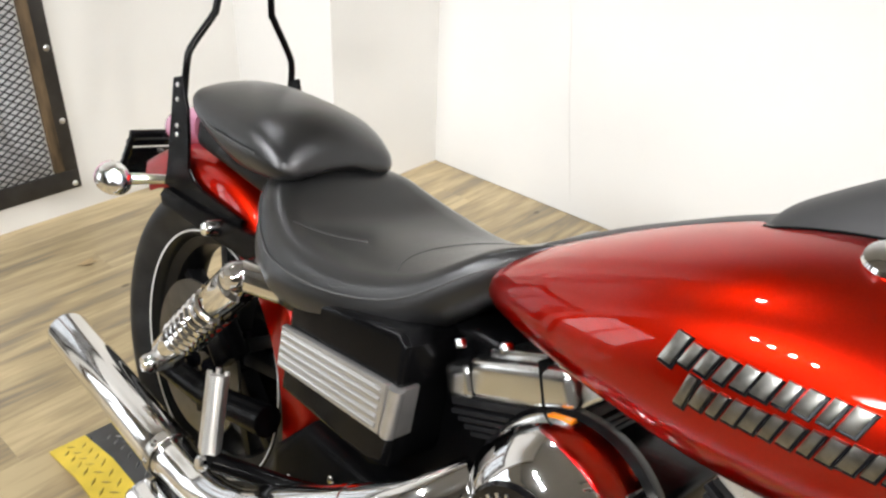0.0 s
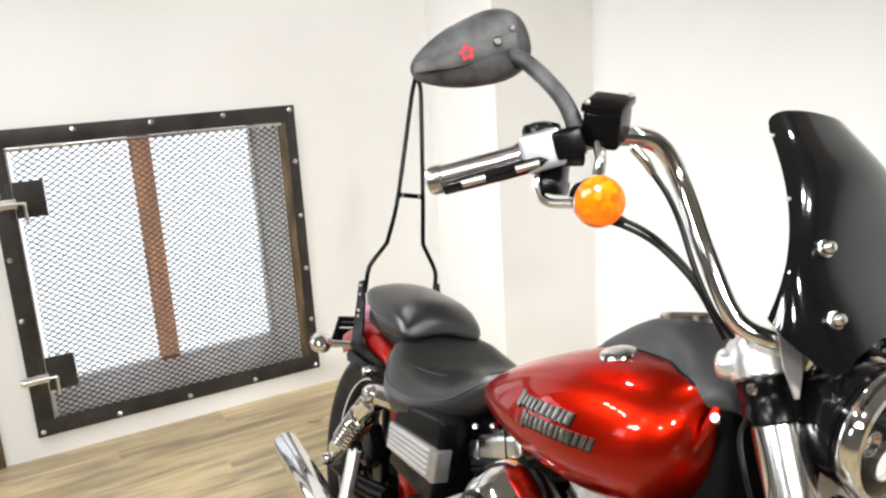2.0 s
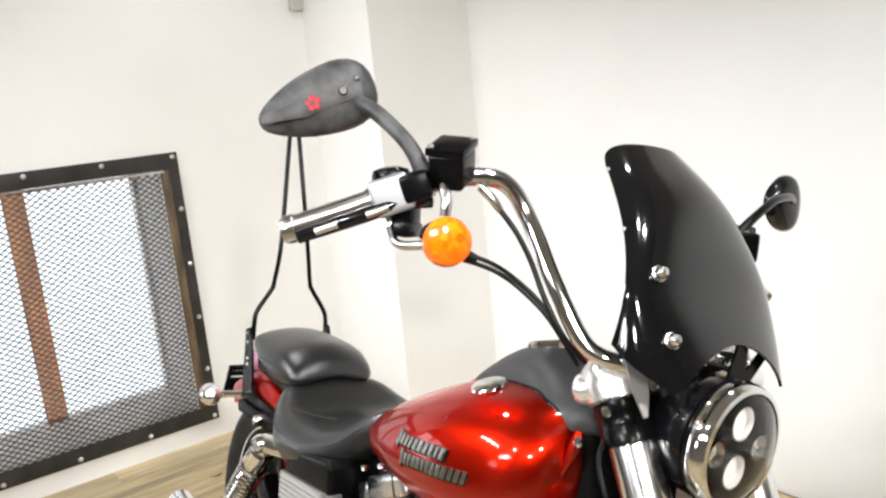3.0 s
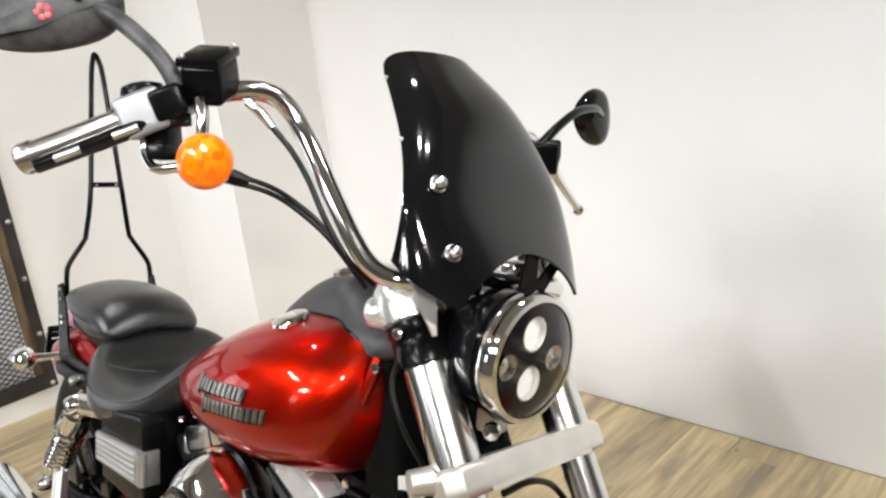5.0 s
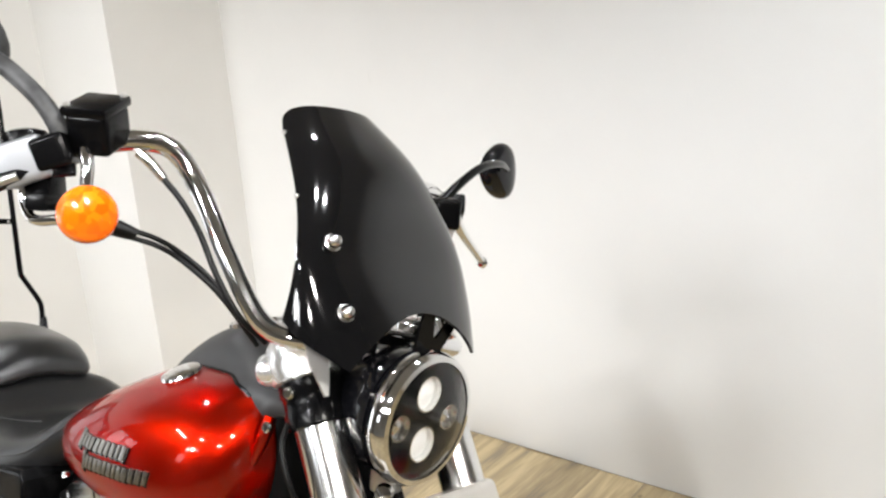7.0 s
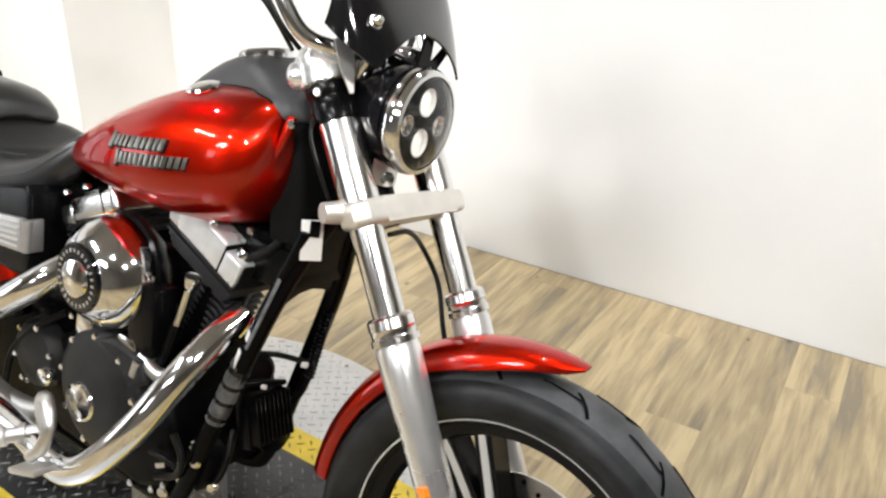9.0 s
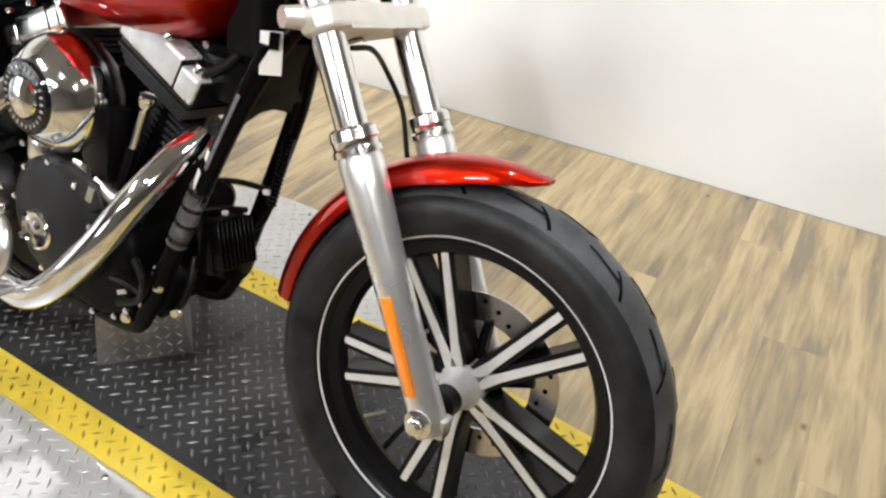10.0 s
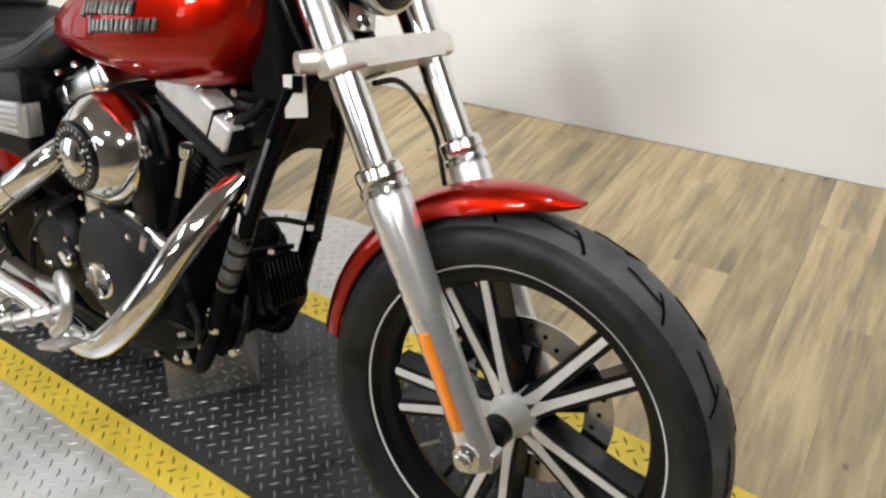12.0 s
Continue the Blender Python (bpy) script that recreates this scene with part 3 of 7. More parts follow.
def turntable():
    tt = thing("turntable", "round silver tread-plate turntable with a folded metal rim", "turntable", m=Matrix.Translation((*DISC_C, 0)))
    bm = bmesh.new()
    lathe(bm, [(0.01, 0.0), (DISC_R - 0.001, 0.0), (DISC_R - 0.001, 0.03), (0.01, 0.03)], (0, 0, 0), (0, 0, 1), 96, True)
    part("rim", bm, SKIRT, tt, "folded tread-plate rim of the turntable")
    bm = bmesh.new()
    lathe(bm, [(0.01, 0.031), (DISC_R, 0.031), (DISC_R, DISC_Z - 0.001), (DISC_R - 0.002, DISC_Z), (0.01, DISC_Z)], (0, 0, 0), (0, 0, 1), 96, True)
    part("top_plate", bm, PLATESILVER, tt, "scuffed silver tread plate")

    def inside(x, y):
        p = RUN.inverted() @ Vector((x + DISC_C[0], y + DISC_C[1], 0))
        return x * x + y * y < (DISC_R - 0.016) ** 2 and abs(p.y) > HALF + 0.004
    bm = bmesh.new()
    for k in range(150):
        a = 2 * math.pi * k / 150
        m = Matrix.Translation(((DISC_R - 0.0012) * math.cos(a), (DISC_R - 0.0012) * math.sin(a), 0.014 + 0.010 * (k % 2))) @ Matrix.Rotation(a, 4, "Z") @ Matrix.Rotation(math.pi / 2, 4, "Y")
        lug(bm, m @ Matrix.Rotation(radians(45 + 90 * (k % 2)), 4, "Z"), 0.020, 0.006, 0.0018)
    t = part("rim_tread", bm, LUGSILVER, tt)
    tagged(t, kind="stuff")
    t = part("tread", lugs(inside, lambda x: DISC_Z, -0.7, 0.7, -0.7, 0.7, radians(38)), PLATESILVER, tt)
    tagged(t, kind="stuff")
    bm = bmesh.new()
    lathe(bm, [(0.0005, 0.003), (0.004, 0.0025), (0.007, 0)], (0, 0, 0), (0, 0, 1), 12)
    me = finish(bm, "screw", STEEL)
    for k in range(14):
        a = 2 * math.pi * k / 14 + 0.2
        p = Vector(((DISC_R - 0.03) * math.cos(a), (DISC_R - 0.03) * math.sin(a), DISC_Z))
        if inside(p.x, p.y):
            piece("screw", me, tt, Matrix.Translation(p))
    piece("screw", me, tt, Matrix.Translation((-0.549 - DISC_C[0], -0.243 - DISC_C[1], DISC_Z)))


def runway():
    rw = thing("runway", "black tread-plate ramp runway with yellow painted edges", "ramp", m=RUN)

    def sheet(y0, y1, xs, lift=0.0, thick=0.006):
        bm = bmesh.new()
        rings = [[(x, y0, run_height(x) + lift), (x, y1, run_height(x) + lift), (x, y1, run_height(x) + lift - thick), (x, y0, run_height(x) + lift - thick)] for x in xs]
        return loft(bm, rings)

    front = [GAP + 0.006 + (RX1 - GAP - 0.006) * k / 8 for k in range(9)]
    rear = [RX0 + 0.02 * k for k in range(9)] + [RX0 + 0.16 + (REAR - RX0 - 0.16) * k / 3 for k in range(1, 4)]
    mid = [REAR + 0.006 + (GAP - REAR - 0.012) * k / 10 for k in range(11)]
    for xs, off in ((rear, SHIFT), (mid, 0.0), (front, 0.0)):
        part("plate", sheet(off - INNER, off + INNER, xs), PLATEBLACK, rw, "worn black tread plate")
        for s in (-1, 1):
            a, b = sorted((s * (INNER + 0.0005), s * HALF))
            part("edge_strip", sheet(off + a, off + b, xs, 0.0006), YELLOW, rw, "chipped yellow safety edge")
    bm = bmesh.new()
    block(bm, (0.012, 2 * HALF, 0.03), pose(GAP, 0, 0.033), 0.002)
    part("gap_seal", bm, GASKET, rw, "black rubber joint")
    for x0, x1, off in ((RX0 + 0.06, REAR - 0.01, SHIFT), (REAR + 0.02, RX1 - 0.02, 0.0)):
        t = part("tread", lugs(lambda x, y: abs(x - GAP) > 0.018, lambda x: run_height(x) - 0.0002, x0, x1, off - INNER + 0.012, off + INNER - 0.012, radians(45)), LUGBLACK, rw)
        tagged(t, kind="stuff")
        for s in (-1, 1):
            a, b = sorted((s * (INNER + 0.012), s * (HALF - 0.012)))
            t = part("edge_tread", lugs(lambda x, y: abs(x - GAP) > 0.018, lambda x: run_height(x) + 0.0004, x0 - 0.03, x1, off + a, off + b, radians(45)), YELLOWWORN, rw)
            tagged(t, kind="stuff")


turntable()
runway()

# tread-plate stand under the engine
def stand_box():
    st = thing("engine_stand", "folded grey tread-plate stand under the engine", "stand", m=Matrix.Translation((-0.806, 0.060, 0.0515)) @ pose(0, 0, 0, 0, 0, 50.5))
    bm = bmesh.new()
    prism(bm, [(-0.095, 0), (0.10, 0), (0.09, 0.125), (-0.08, 0.125)], 0.18, XZ, 0.004)
    part("shell", bm, PLATEGREY, st)
    bm = bmesh.new()
    for i in range(8):
        for j in range(5):
            lug(bm, pose(-0.075 + i * 0.0215, -0.0905, 0.014 + j * 0.022) @ Matrix.Rotation(math.pi / 2, 4, "X") @ Matrix.Rotation(radians(45 + 90 * ((i + j) % 2)), 4, "Z"), 0.02, 0.005)
    t = part("tread", bm, LUGSILVER, st)
    tagged(t, kind="stuff")


stand_box()

# ---- the motorcycle: x forward, y to its left, z up from the front tyre's contact; it leans on its side stand ----
LEAN, STEER_ANGLE = 0.218, 0.069
bike = thing("motorcycle", "candy red cruiser motorcycle with chrome and black trim, leaning", "motorcycle", m=Matrix.Translation((0, 0, 0.030)) @ Matrix.Rotation(-LEAN, 4, "X"))
HUB = Vector((0, 0, 0.331))
RAKE = Vector((-0.485, 0, 0.875)).normalized()
STEER = Matrix.Translation(HUB) @ Matrix.Rotation(STEER_ANGLE, 4, RAKE) @ Matrix.Translation(-HUB)


def bolt_mesh(r=0.007, h=0.006, mat=None):
    bm = bmesh.new()
    lathe(bm, [(0.0005, h), (r * 0.7, h), (r, h * 0.6), (r, 0)], (0, 0, 0), (0, 0, 1), 12)
    return finish(bm, "bolt", mat or CHROME)


BOLT, BOLT_BIG = bolt_mesh(), bolt_mesh(0.011, 0.009)


def bolt(parent, at, towards=(0, -1, 0), me=None):
    a = Vector(at)
    return piece("bolt", me or BOLT, parent, turned(a, a + Vector(towards)))


def tyre_profile(r_rim, r_out, half):
    prof = [(r_rim, -half * 0.70), (r_rim + 0.008, -half * 0.80), (r_rim + (r_out - r_rim) * 0.40, -half), (r_rim + (r_out - r_rim) * 0.66, -half * 0.93), (r_out - 0.012, -half * 0.66), (r_out - 0.003, -half * 0.32), (r_out, 0)]
    return [tuple(p) for p in spline(prof, 3)]


def tyre_bm(c, r_rim, r_out, half, y0=0.0):
    prof = tyre_profile(r_rim, r_out, half)
    prof = prof + [(r, -h) for r, h in prof[-2::-1]]
    prof.append((r_rim - 0.004, 0))
    bm = bmesh.new()
    return lathe(bm, prof, (c[0], y0, c[2]), (0, 1, 0), 96, True)


def on_tyre(c, r_rim, r_out, half, ang, f):
    """A point of the tread: f from -1 (right shoulder) to 1."""
    prof = tyre_profile(r_rim, r_out, half)[6:]
    y = f * half * 0.80
    r = float(np.interp(-abs(y), [h for _, h in prof], [q for q, _ in prof])) + 0.0012
    return Vector((c[0] + r * math.cos(ang), y, c[2] + r * math.sin(ang)))


def tread_grooves(bm, c, r_rim, r_out, half, count, start):
    """Slanting sipes with a kink, cut dark into both shoulders."""
    for k in range(count):
        a0 = start + 2 * math.pi * k / count
        for sgn, off in ((-1, 0.0), (1, math.pi / count)):
            for stroke in (((0.86, -0.050), (0.64, -0.022), (0.50, 0.0), (0.47, 0.020), (0.39, 0.150), (0.37, 0.165), (0.37, 0.205)), ((0.50, 0.0), (0.34, 0.022), (0.20, 0.050))):
                pts = [on_tyre(c, r_rim, r_out, half, a0 + off + da, sgn * f) for f, da in stroke]
                pts = [Vector(x) for x in spline(pts, 3)]
                for p, q in zip(pts, pts[1:]):
                    d = (q - p).normalized()
                    n = (p - Vector((c[0], p.y * 0.4, c[2]))).normalized()
                    w = d.cross(n).normalized() * 0.0031
                    bm.faces.new([bm.verts.new(x + n * 0.0008) for x in (p - w, q - w, q + w, p + w)])
    return bm


def rim_bm(c, r_rim, half, y0=0.0):
    prof = [(r_rim + 0.001, -half * 0.72), (r_rim - 0.003, -half * 0.76), (r_rim - 0.012, -half * 0.66), (r_rim - 0.016, -half * 0.5), (r_rim - 0.034, -half * 0.36), (r_rim - 0.042, 0)]
    prof = prof + [(r, -h) for r, h in prof[-2::-1]]
    prof += [(r_rim - 0.014, half * 0.3), (r_rim - 0.022, 0), (r_rim - 0.014, -half * 0.3)]
    bm = bmesh.new()
    return lathe(bm, prof, (c[0], y0, c[2]), (0, 1, 0), 96, True)


def front_wheel():
    c = HUB
    wheel = part("front_wheel", rim_bm(c, 0.262, 0.045), WHEELBLACK, bike, "gloss black cast front wheel", STEER)
    part("tyre", tyre_bm(c, 0.260, 0.336, 0.061), RUBBER, wheel, "dusty black road tyre")
    prof = [p for p in tyre_profile(0.260, 0.336, 0.061)[11:]]
    prof = [(r + 0.0004, h) for r, h in prof]
    prof = prof + [(r, -h) for r, h in prof[-2::-1]]
    prof = prof + [(r - 0.003, h) for r, h in prof[::-1]]
    part("tread_band", lathe(bmesh.new(), prof, c, (0, 1, 0), 96, True), TREAD, wheel, "worn grey tread")
    t = part("tread_groove", tread_grooves(bmesh.new(), c, 0.260, 0.336, 0.061, 15, 0.1), GROOVE, wheel)
    tagged(t, kind="stuff")
    bm = bmesh.new()
    lathe(bm, [(0.2545, -0.0357), (0.2575, -0.0366), (0.2575, -0.0352), (0.2545, -0.0343)], c, (0, 1, 0), 96, True)
    part("pinstripe", bm, STRIPE, wheel, "thin white rim pinstripe")
    # spokes in five pairs
    phi, half_pair = 0.8209, 0.1934
    body = bmesh.new()
    prism(body, [(0.040, -0.018), (0.090, -0.0145), (0.222, -0.0135), (0.230, -0.018), (0.230, 0.018), (0.222, 0.0135), (0.090, 0.0145), (0.040, 0.018)], 0.048, pose(0, 0, -0.007), 0.0015)
    body = finish(body, "spoke", WHEELBLACK)
    face = bmesh.new()
    prism(face, [(0.034, -0.012), (0.075, -0.0072), (0.222, -0.0066), (0.225, 0.0), (0.222, 0.0066), (0.075, 0.0072), (0.034, 0.012)], 0.003, pose(0, 0, 0), 0.0008, 1)
    face = finish(face, "machined_face", SPOKEFACE)
    for k in range(5):
        for s in (-1, 1):
            a = phi - radians(72) * k + s * half_pair
            m = Matrix.Translation(c) @ Matrix.Rotation(-a, 4, "Y") @ Matrix.Translation((0, 0.012, 0)) @ Matrix.Rotation(math.pi / 2, 4, "X") @ pose(0, 0, 0, 0, 0, -2.2 * s)
            piece("spoke", body, wheel, m)
            piece("machined_face", face, wheel, m @ Matrix.Translation((0, 0, 0.0182)))
    bm = bmesh.new()
    lathe(bm, [(0.02, 0.04), (0.040, 0.036), (0.041, 0.000), (0.037, -0.008), (0.029, -0.016), (0.0265, -0.034), (0.025, -0.046), (0.012, -0.048)], c, (0, 1, 0), 40)
    part("hub", bm, SPOKEFACE, wheel, "satin silver hub")
    bm = bmesh.new()
    lathe(bm, [(0.022, -0.046), (0.0255, -0.050), (0.0255, -0.078), (0.02, -0.084)], c, (0, 1, 0), 32)
    part("spacer", bm, HOSE, wheel, "black hub seal and spacer")
    # brake disc on the left
    bm = bmesh.new()
    lathe(bm, [(0.098, 0.050), (0.146, 0.050), (0.146, 0.055), (0.098, 0.055)], c, (0, 1, 0), 72, True)
    part("brake_disc", bm, STEEL, wheel, "drilled steel brake disc")
    bm = bmesh.new()
    for k in range(30):
        a = 2 * math.pi * k / 30
        r = 0.112 + 0.011 * (k % 3)
        lathe(bm, [(0.0042, 0.0492), (0.0042, 0.0558)], (c.x + r * math.cos(a), 0, c.z + r * math.sin(a)), (0, 1, 0), 10)
    t = part("drilled_hole", bm, GROOVE, wheel)
    tagged(t, kind="stuff")
    bm = bmesh.new()
    for k in range(5):
        a = 2 * math.pi * k / 5 + 0.3
        p, q = (0.035 * math.cos(a), 0.045, c.z + 0.035 * math.sin(a)), (0.104 * math.cos(a), 0.0515, c.z + 0.104 * math.sin(a))
        tube(bm, [p, q], [0.014, 0.009], 8, 2)
    part("disc_carrier", bm, GLOSS, wheel)
    bm = bmesh.new()
    tube(bm, [(-0.155, -0.012, c.z - 0.128), (-0.128, -0.012, c.z - 0.108), (-0.118, -0.012, c.z - 0.100)], 0.0035, 8, 2)
    part("tyre_valve", bm, SATIN, wheel, "small metal tyre valve")


def fork_at(s, y):
    return HUB + RAKE * s + Vector((0, y, 0))


FR, FL = -0.113, 0.105


def front_fork():
    fork = part("front_fork", lathe(bmesh.new(), [(0.02, 0.52), (0.024, 0.53), (0.024, 0.72), (0.02, 0.73)], HUB + Vector((-0.055, -0.004, 0.02)), RAKE, 24), FRAME, bike, "telescopic front fork with satin sliders", STEER)
    for side, y in ((-1, FR), (1, FL)):
        o = HUB + Vector((0, y, 0))
        bm = bmesh.new()
        lathe(bm, [(0.018, -0.030), (0.026, -0.026), (0.0285, 0.0), (0.0270, 0.05), (0.0275, 0.14), (0.0290, 0.27), (0.0325, 0.34), (0.0335, 0.385), (0.030, 0.398)], o, RAKE, 32)
        part("slider", bm, SLIDER, fork, "satin aluminium fork slider")
        bm = bmesh.new()
        lathe(bm, [(0.030, 0.394), (0.0365, 0.396), (0.0365, 0.405), (0.034, 0.408), (0.034, 0.416), (0.0355, 0.418), (0.0345, 0.432), (0.030, 0.436), (0.026, 0.437)], o, RAKE, 32)
        part("seal_collar", bm, FORKCHROME, fork, "polished seal collar")
        bm = bmesh.new()
        lathe(bm, [(0.0245, 0.42), (0.0245, 0.60)], o, RAKE, 32)
        part("stanchion", bm, FORKCHROME, fork, "chrome fork tube")
        bm = bmesh.new()
        lathe(bm, [(0.0245, 0.595), (0.0300, 0.600), (0.0300, 0.728), (0.026, 0.731)], o, RAKE, 32)
        part("upper_tube", bm, FORKCHROME, fork, "chrome upper fork tube")
        bm = bmesh.new()
        lathe(bm, [(0.030, 0.722), (0.036, 0.724), (0.037, 0.742), (0.035, 0.746), (0.0345, 0.760), (0.037, 0.764), (0.036, 0.778), (0.030, 0.780)], o, RAKE, 32)
        part("rubber_sleeve", bm, SATINBLACK, fork, "black sleeve under the top clamp")
        # top clamp cap
        bm = bmesh.new()
        lathe(bm, [(0.034, 0.776), (0.041, 0.780), (0.043, 0.80), (0.040, 0.822), (0.030, 0.834), (0.012, 0.838)], o, RAKE, 32)
        tube(bm, [fork_at(0.790, y + side * 0.018) + Vector((-0.020, 0, 0)), fork_at(0.783, y + side * 0.032) + Vector((-0.040, 0, 0)), fork_at(0.781, y + side * 0.036) + Vector((-0.047, 0, 0))], [0.021, 0.018, 0.008], 16, 4)
        part("top_clamp", bm, SLIDER, fork, "satin polished top clamp cap")
        bolt(fork, fork_at(0.768, y + side * 0.0355) + Vector((0.006, 0, 0)), (0.2, side, 0), BOLT)
    # axle nut and pinch
    bm = bmesh.new()
    lathe(bm, [(0.022, -0.026), (0.022, -0.031), (0.014, -0.033), (0.0135, -0.044), (0.011, -0.046)], HUB + Vector((0, FR, 0)), (0, 1, 0), 20)
    lathe(bm, [(0.006, -0.047), (0.008, -0.060)], HUB + Vector((0, FR + 0.012, 0)), (0, 1, 0), 12)
    part("axle_nut", bm, CHROME, fork, "chrome axle nut")
    bm = bmesh.new()
    block(bm, (0.026, 0.03, 0.034), Matrix.Translation(HUB + Vector((0.022, FR + 0.004, -0.008))), 0.006)
    part("pinch_clamp", bm, SATIN, fork)
    # orange side reflector
    a, b = fork_at(0.045, FR - 0.0285), fork_at(0.19, FR - 0.0305)
    bm = bmesh.new()
    mm = Matrix.Translation((a + b) / 2) @ Matrix.Rotation(-math.atan2(0.485, 0.875), 4, "Y") @ Matrix.Rotation(radians(-18), 4, "Z")
    block(bm, (0.020, 0.006, 0.150), mm, 0.002)
    part("side_reflector", bm, ORANGE, fork, "long orange side reflector")
    # lower clamp: a rounded flat bar across both legs
    cz = fork_at(0.585, 0)
    m = Matrix.Translation(cz) @ Matrix.Rotation(-math.atan2(0.485, 0.875), 4, "Y")
    bm = bmesh.new()
    out = [(-0.02, FR - 0.030), (0.012, FR - 0.040), (0.032, FR - 0.026), (0.036, FR + 0.01), (0.034, -0.004), (0.036, FL - 0.01), (0.032, FL + 0.026), (0.012, FL + 0.036), (-0.02, FL + 0.030), (-0.034, FL), (-0.046, 0.03), (-0.046, -0.04), (-0.034, FR)]
    prism(bm, out, 0.038, m, 0.012, 4)
    part("lower_clamp", bm, CLAMP, fork, "satin aluminium lower fork clamp")
    bm = bmesh.new()
    tube(bm, [fork_at(0.585, FR - 0.026) + Vector((-0.022, 0, 0)), fork_at(0.585, FR - 0.05) + Vector((-0.034, 0, -0.002))], [0.017, 0.015], 16, 2)
    part("clamp_bolt", bm, CLAMP, fork, "round clamp bolt boss")
    # top yoke
    bm = bmesh.new()
    prism(bm, [(-0.03, FR - 0.02), (0.02, FR - 0.02), (0.028, 0), (0.02, FL + 0.02), (-0.03, FL + 0.02), (-0.075, 0.03), (-0.075, -0.03)], 0.028, Matrix.Translation(fork_at(0.80, 0)) @ Matrix.Rotation(-math.atan2(0.485, 0.875), 4, "Y"), 0.006, 3)
    part("top_yoke", bm, SATIN, fork, "satin top yoke")
    # brake caliper on the left leg
    bm = bmesh.new()
    block(bm, (0.055, 0.05, 0.11), Matrix.Translation((-0.105, 0.066, HUB.z + 0.085)) @ Matrix.Rotation(radians(38), 4, "Y"), 0.01, 3)
    cal = part("brake_caliper", bm, SATINBLACK, fork, "black front brake caliper")
    bolt(cal, (-0.10, 0.04, HUB.z + 0.12))
    bolt(cal, (-0.13, 0.04, HUB.z + 0.07))
    # black hose from the clamp down to the caliper
    bm = bmesh.new()
    tube(bm, [(-0.288, -0.027, 0.803), (-0.300, 0.050, 0.795), (-0.318, 0.135, 0.752), (-0.286, 0.155, 0.693), (-0.247, 0.135, 0.619), (-0.20, 0.11, 0.55), (-0.15, 0.09, 0.47)], 0.0046, 10, 8)
    part("brake_hose", bm, HOSE, fork, "black rubber brake hose")
    bm = bmesh.new()
    tube(bm, [(-0.37, -0.12, 0.99), (-0.365, -0.155, 0.95), (-0.34, -0.158, 0.90), (-0.335, -0.12, 0.84)], 0.0032, 8, 8)
    part("clutch_cable", bm, HOSE, fork, "thin black cable beside the fork")


def front_fender():
    c = HUB
    bm = bmesh.new()
    rings, lining = [], []
    n = 30
    for k in range(n + 1):
        a = radians(81.0) + (radians(173) - radians(81.0)) * k / n
        t = k / n
        grow = min(1.0, t / 0.25) ** 0.6
        hw = 0.014 + 0.046 * grow
        skirt = 0.002 + 0.034 * grow + 0.004 * max(0.0, (t - 0.40) / 0.60)
        hw *= 1.0 - 0.14 * max(0.0, (t - 0.40) / 0.60)
        drop = 0.013 * max(0.0, (t - 0.35) / 0.65)
        ring = []
        for f, r in ((-1, 0.374 - skirt), (-0.98, 0.374 - skirt * 0.55), (-0.80, 0.374 - skirt * 0.20), (-0.4, 0.3735), (0, 0.376), (0.4, 0.3735), (0.80, 0.374 - skirt * 0.20), (0.98, 0.374 - skirt * 0.55), (1, 0.374 - skirt), (0.95, 0.372 - skirt), (0.74, 0.370 - skirt * 0.22), (0, 0.371), (-0.74, 0.370 - skirt * 0.22), (-0.95, 0.372 - skirt)):
            r -= drop
            ring.append((c.x + r * math.cos(a), f * hw, c.z + r * math.sin(a)))
        rings.append(ring)
        lining.append([(c.x + (r - drop) * math.cos(a), f * hw, c.z + (r - drop) * math.sin(a)) for f, r in ((-0.94, 0.3715 - skirt), (-0.73, 0.3690 - skirt * 0.22), (0, 0.3700), (0.73, 0.3690 - skirt * 0.22), (0.94, 0.3715 - skirt), (0.92, 0.3715 - skirt), (0.71, 0.3680 - skirt * 0.22), (0, 0.3690), (-0.71, 0.3680 - skirt * 0.22), (-0.92, 0.3715 - skirt))])
    loft(bm, rings)
    f = part("front_fender", bm, RED, bike, "short candy red front fender", STEER)
    bm = bmesh.new()
    loft(bm, lining)
    part("inner_lining", bm, HOSE, f, "dull black underside")


YC, YW = -0.028, -0.051


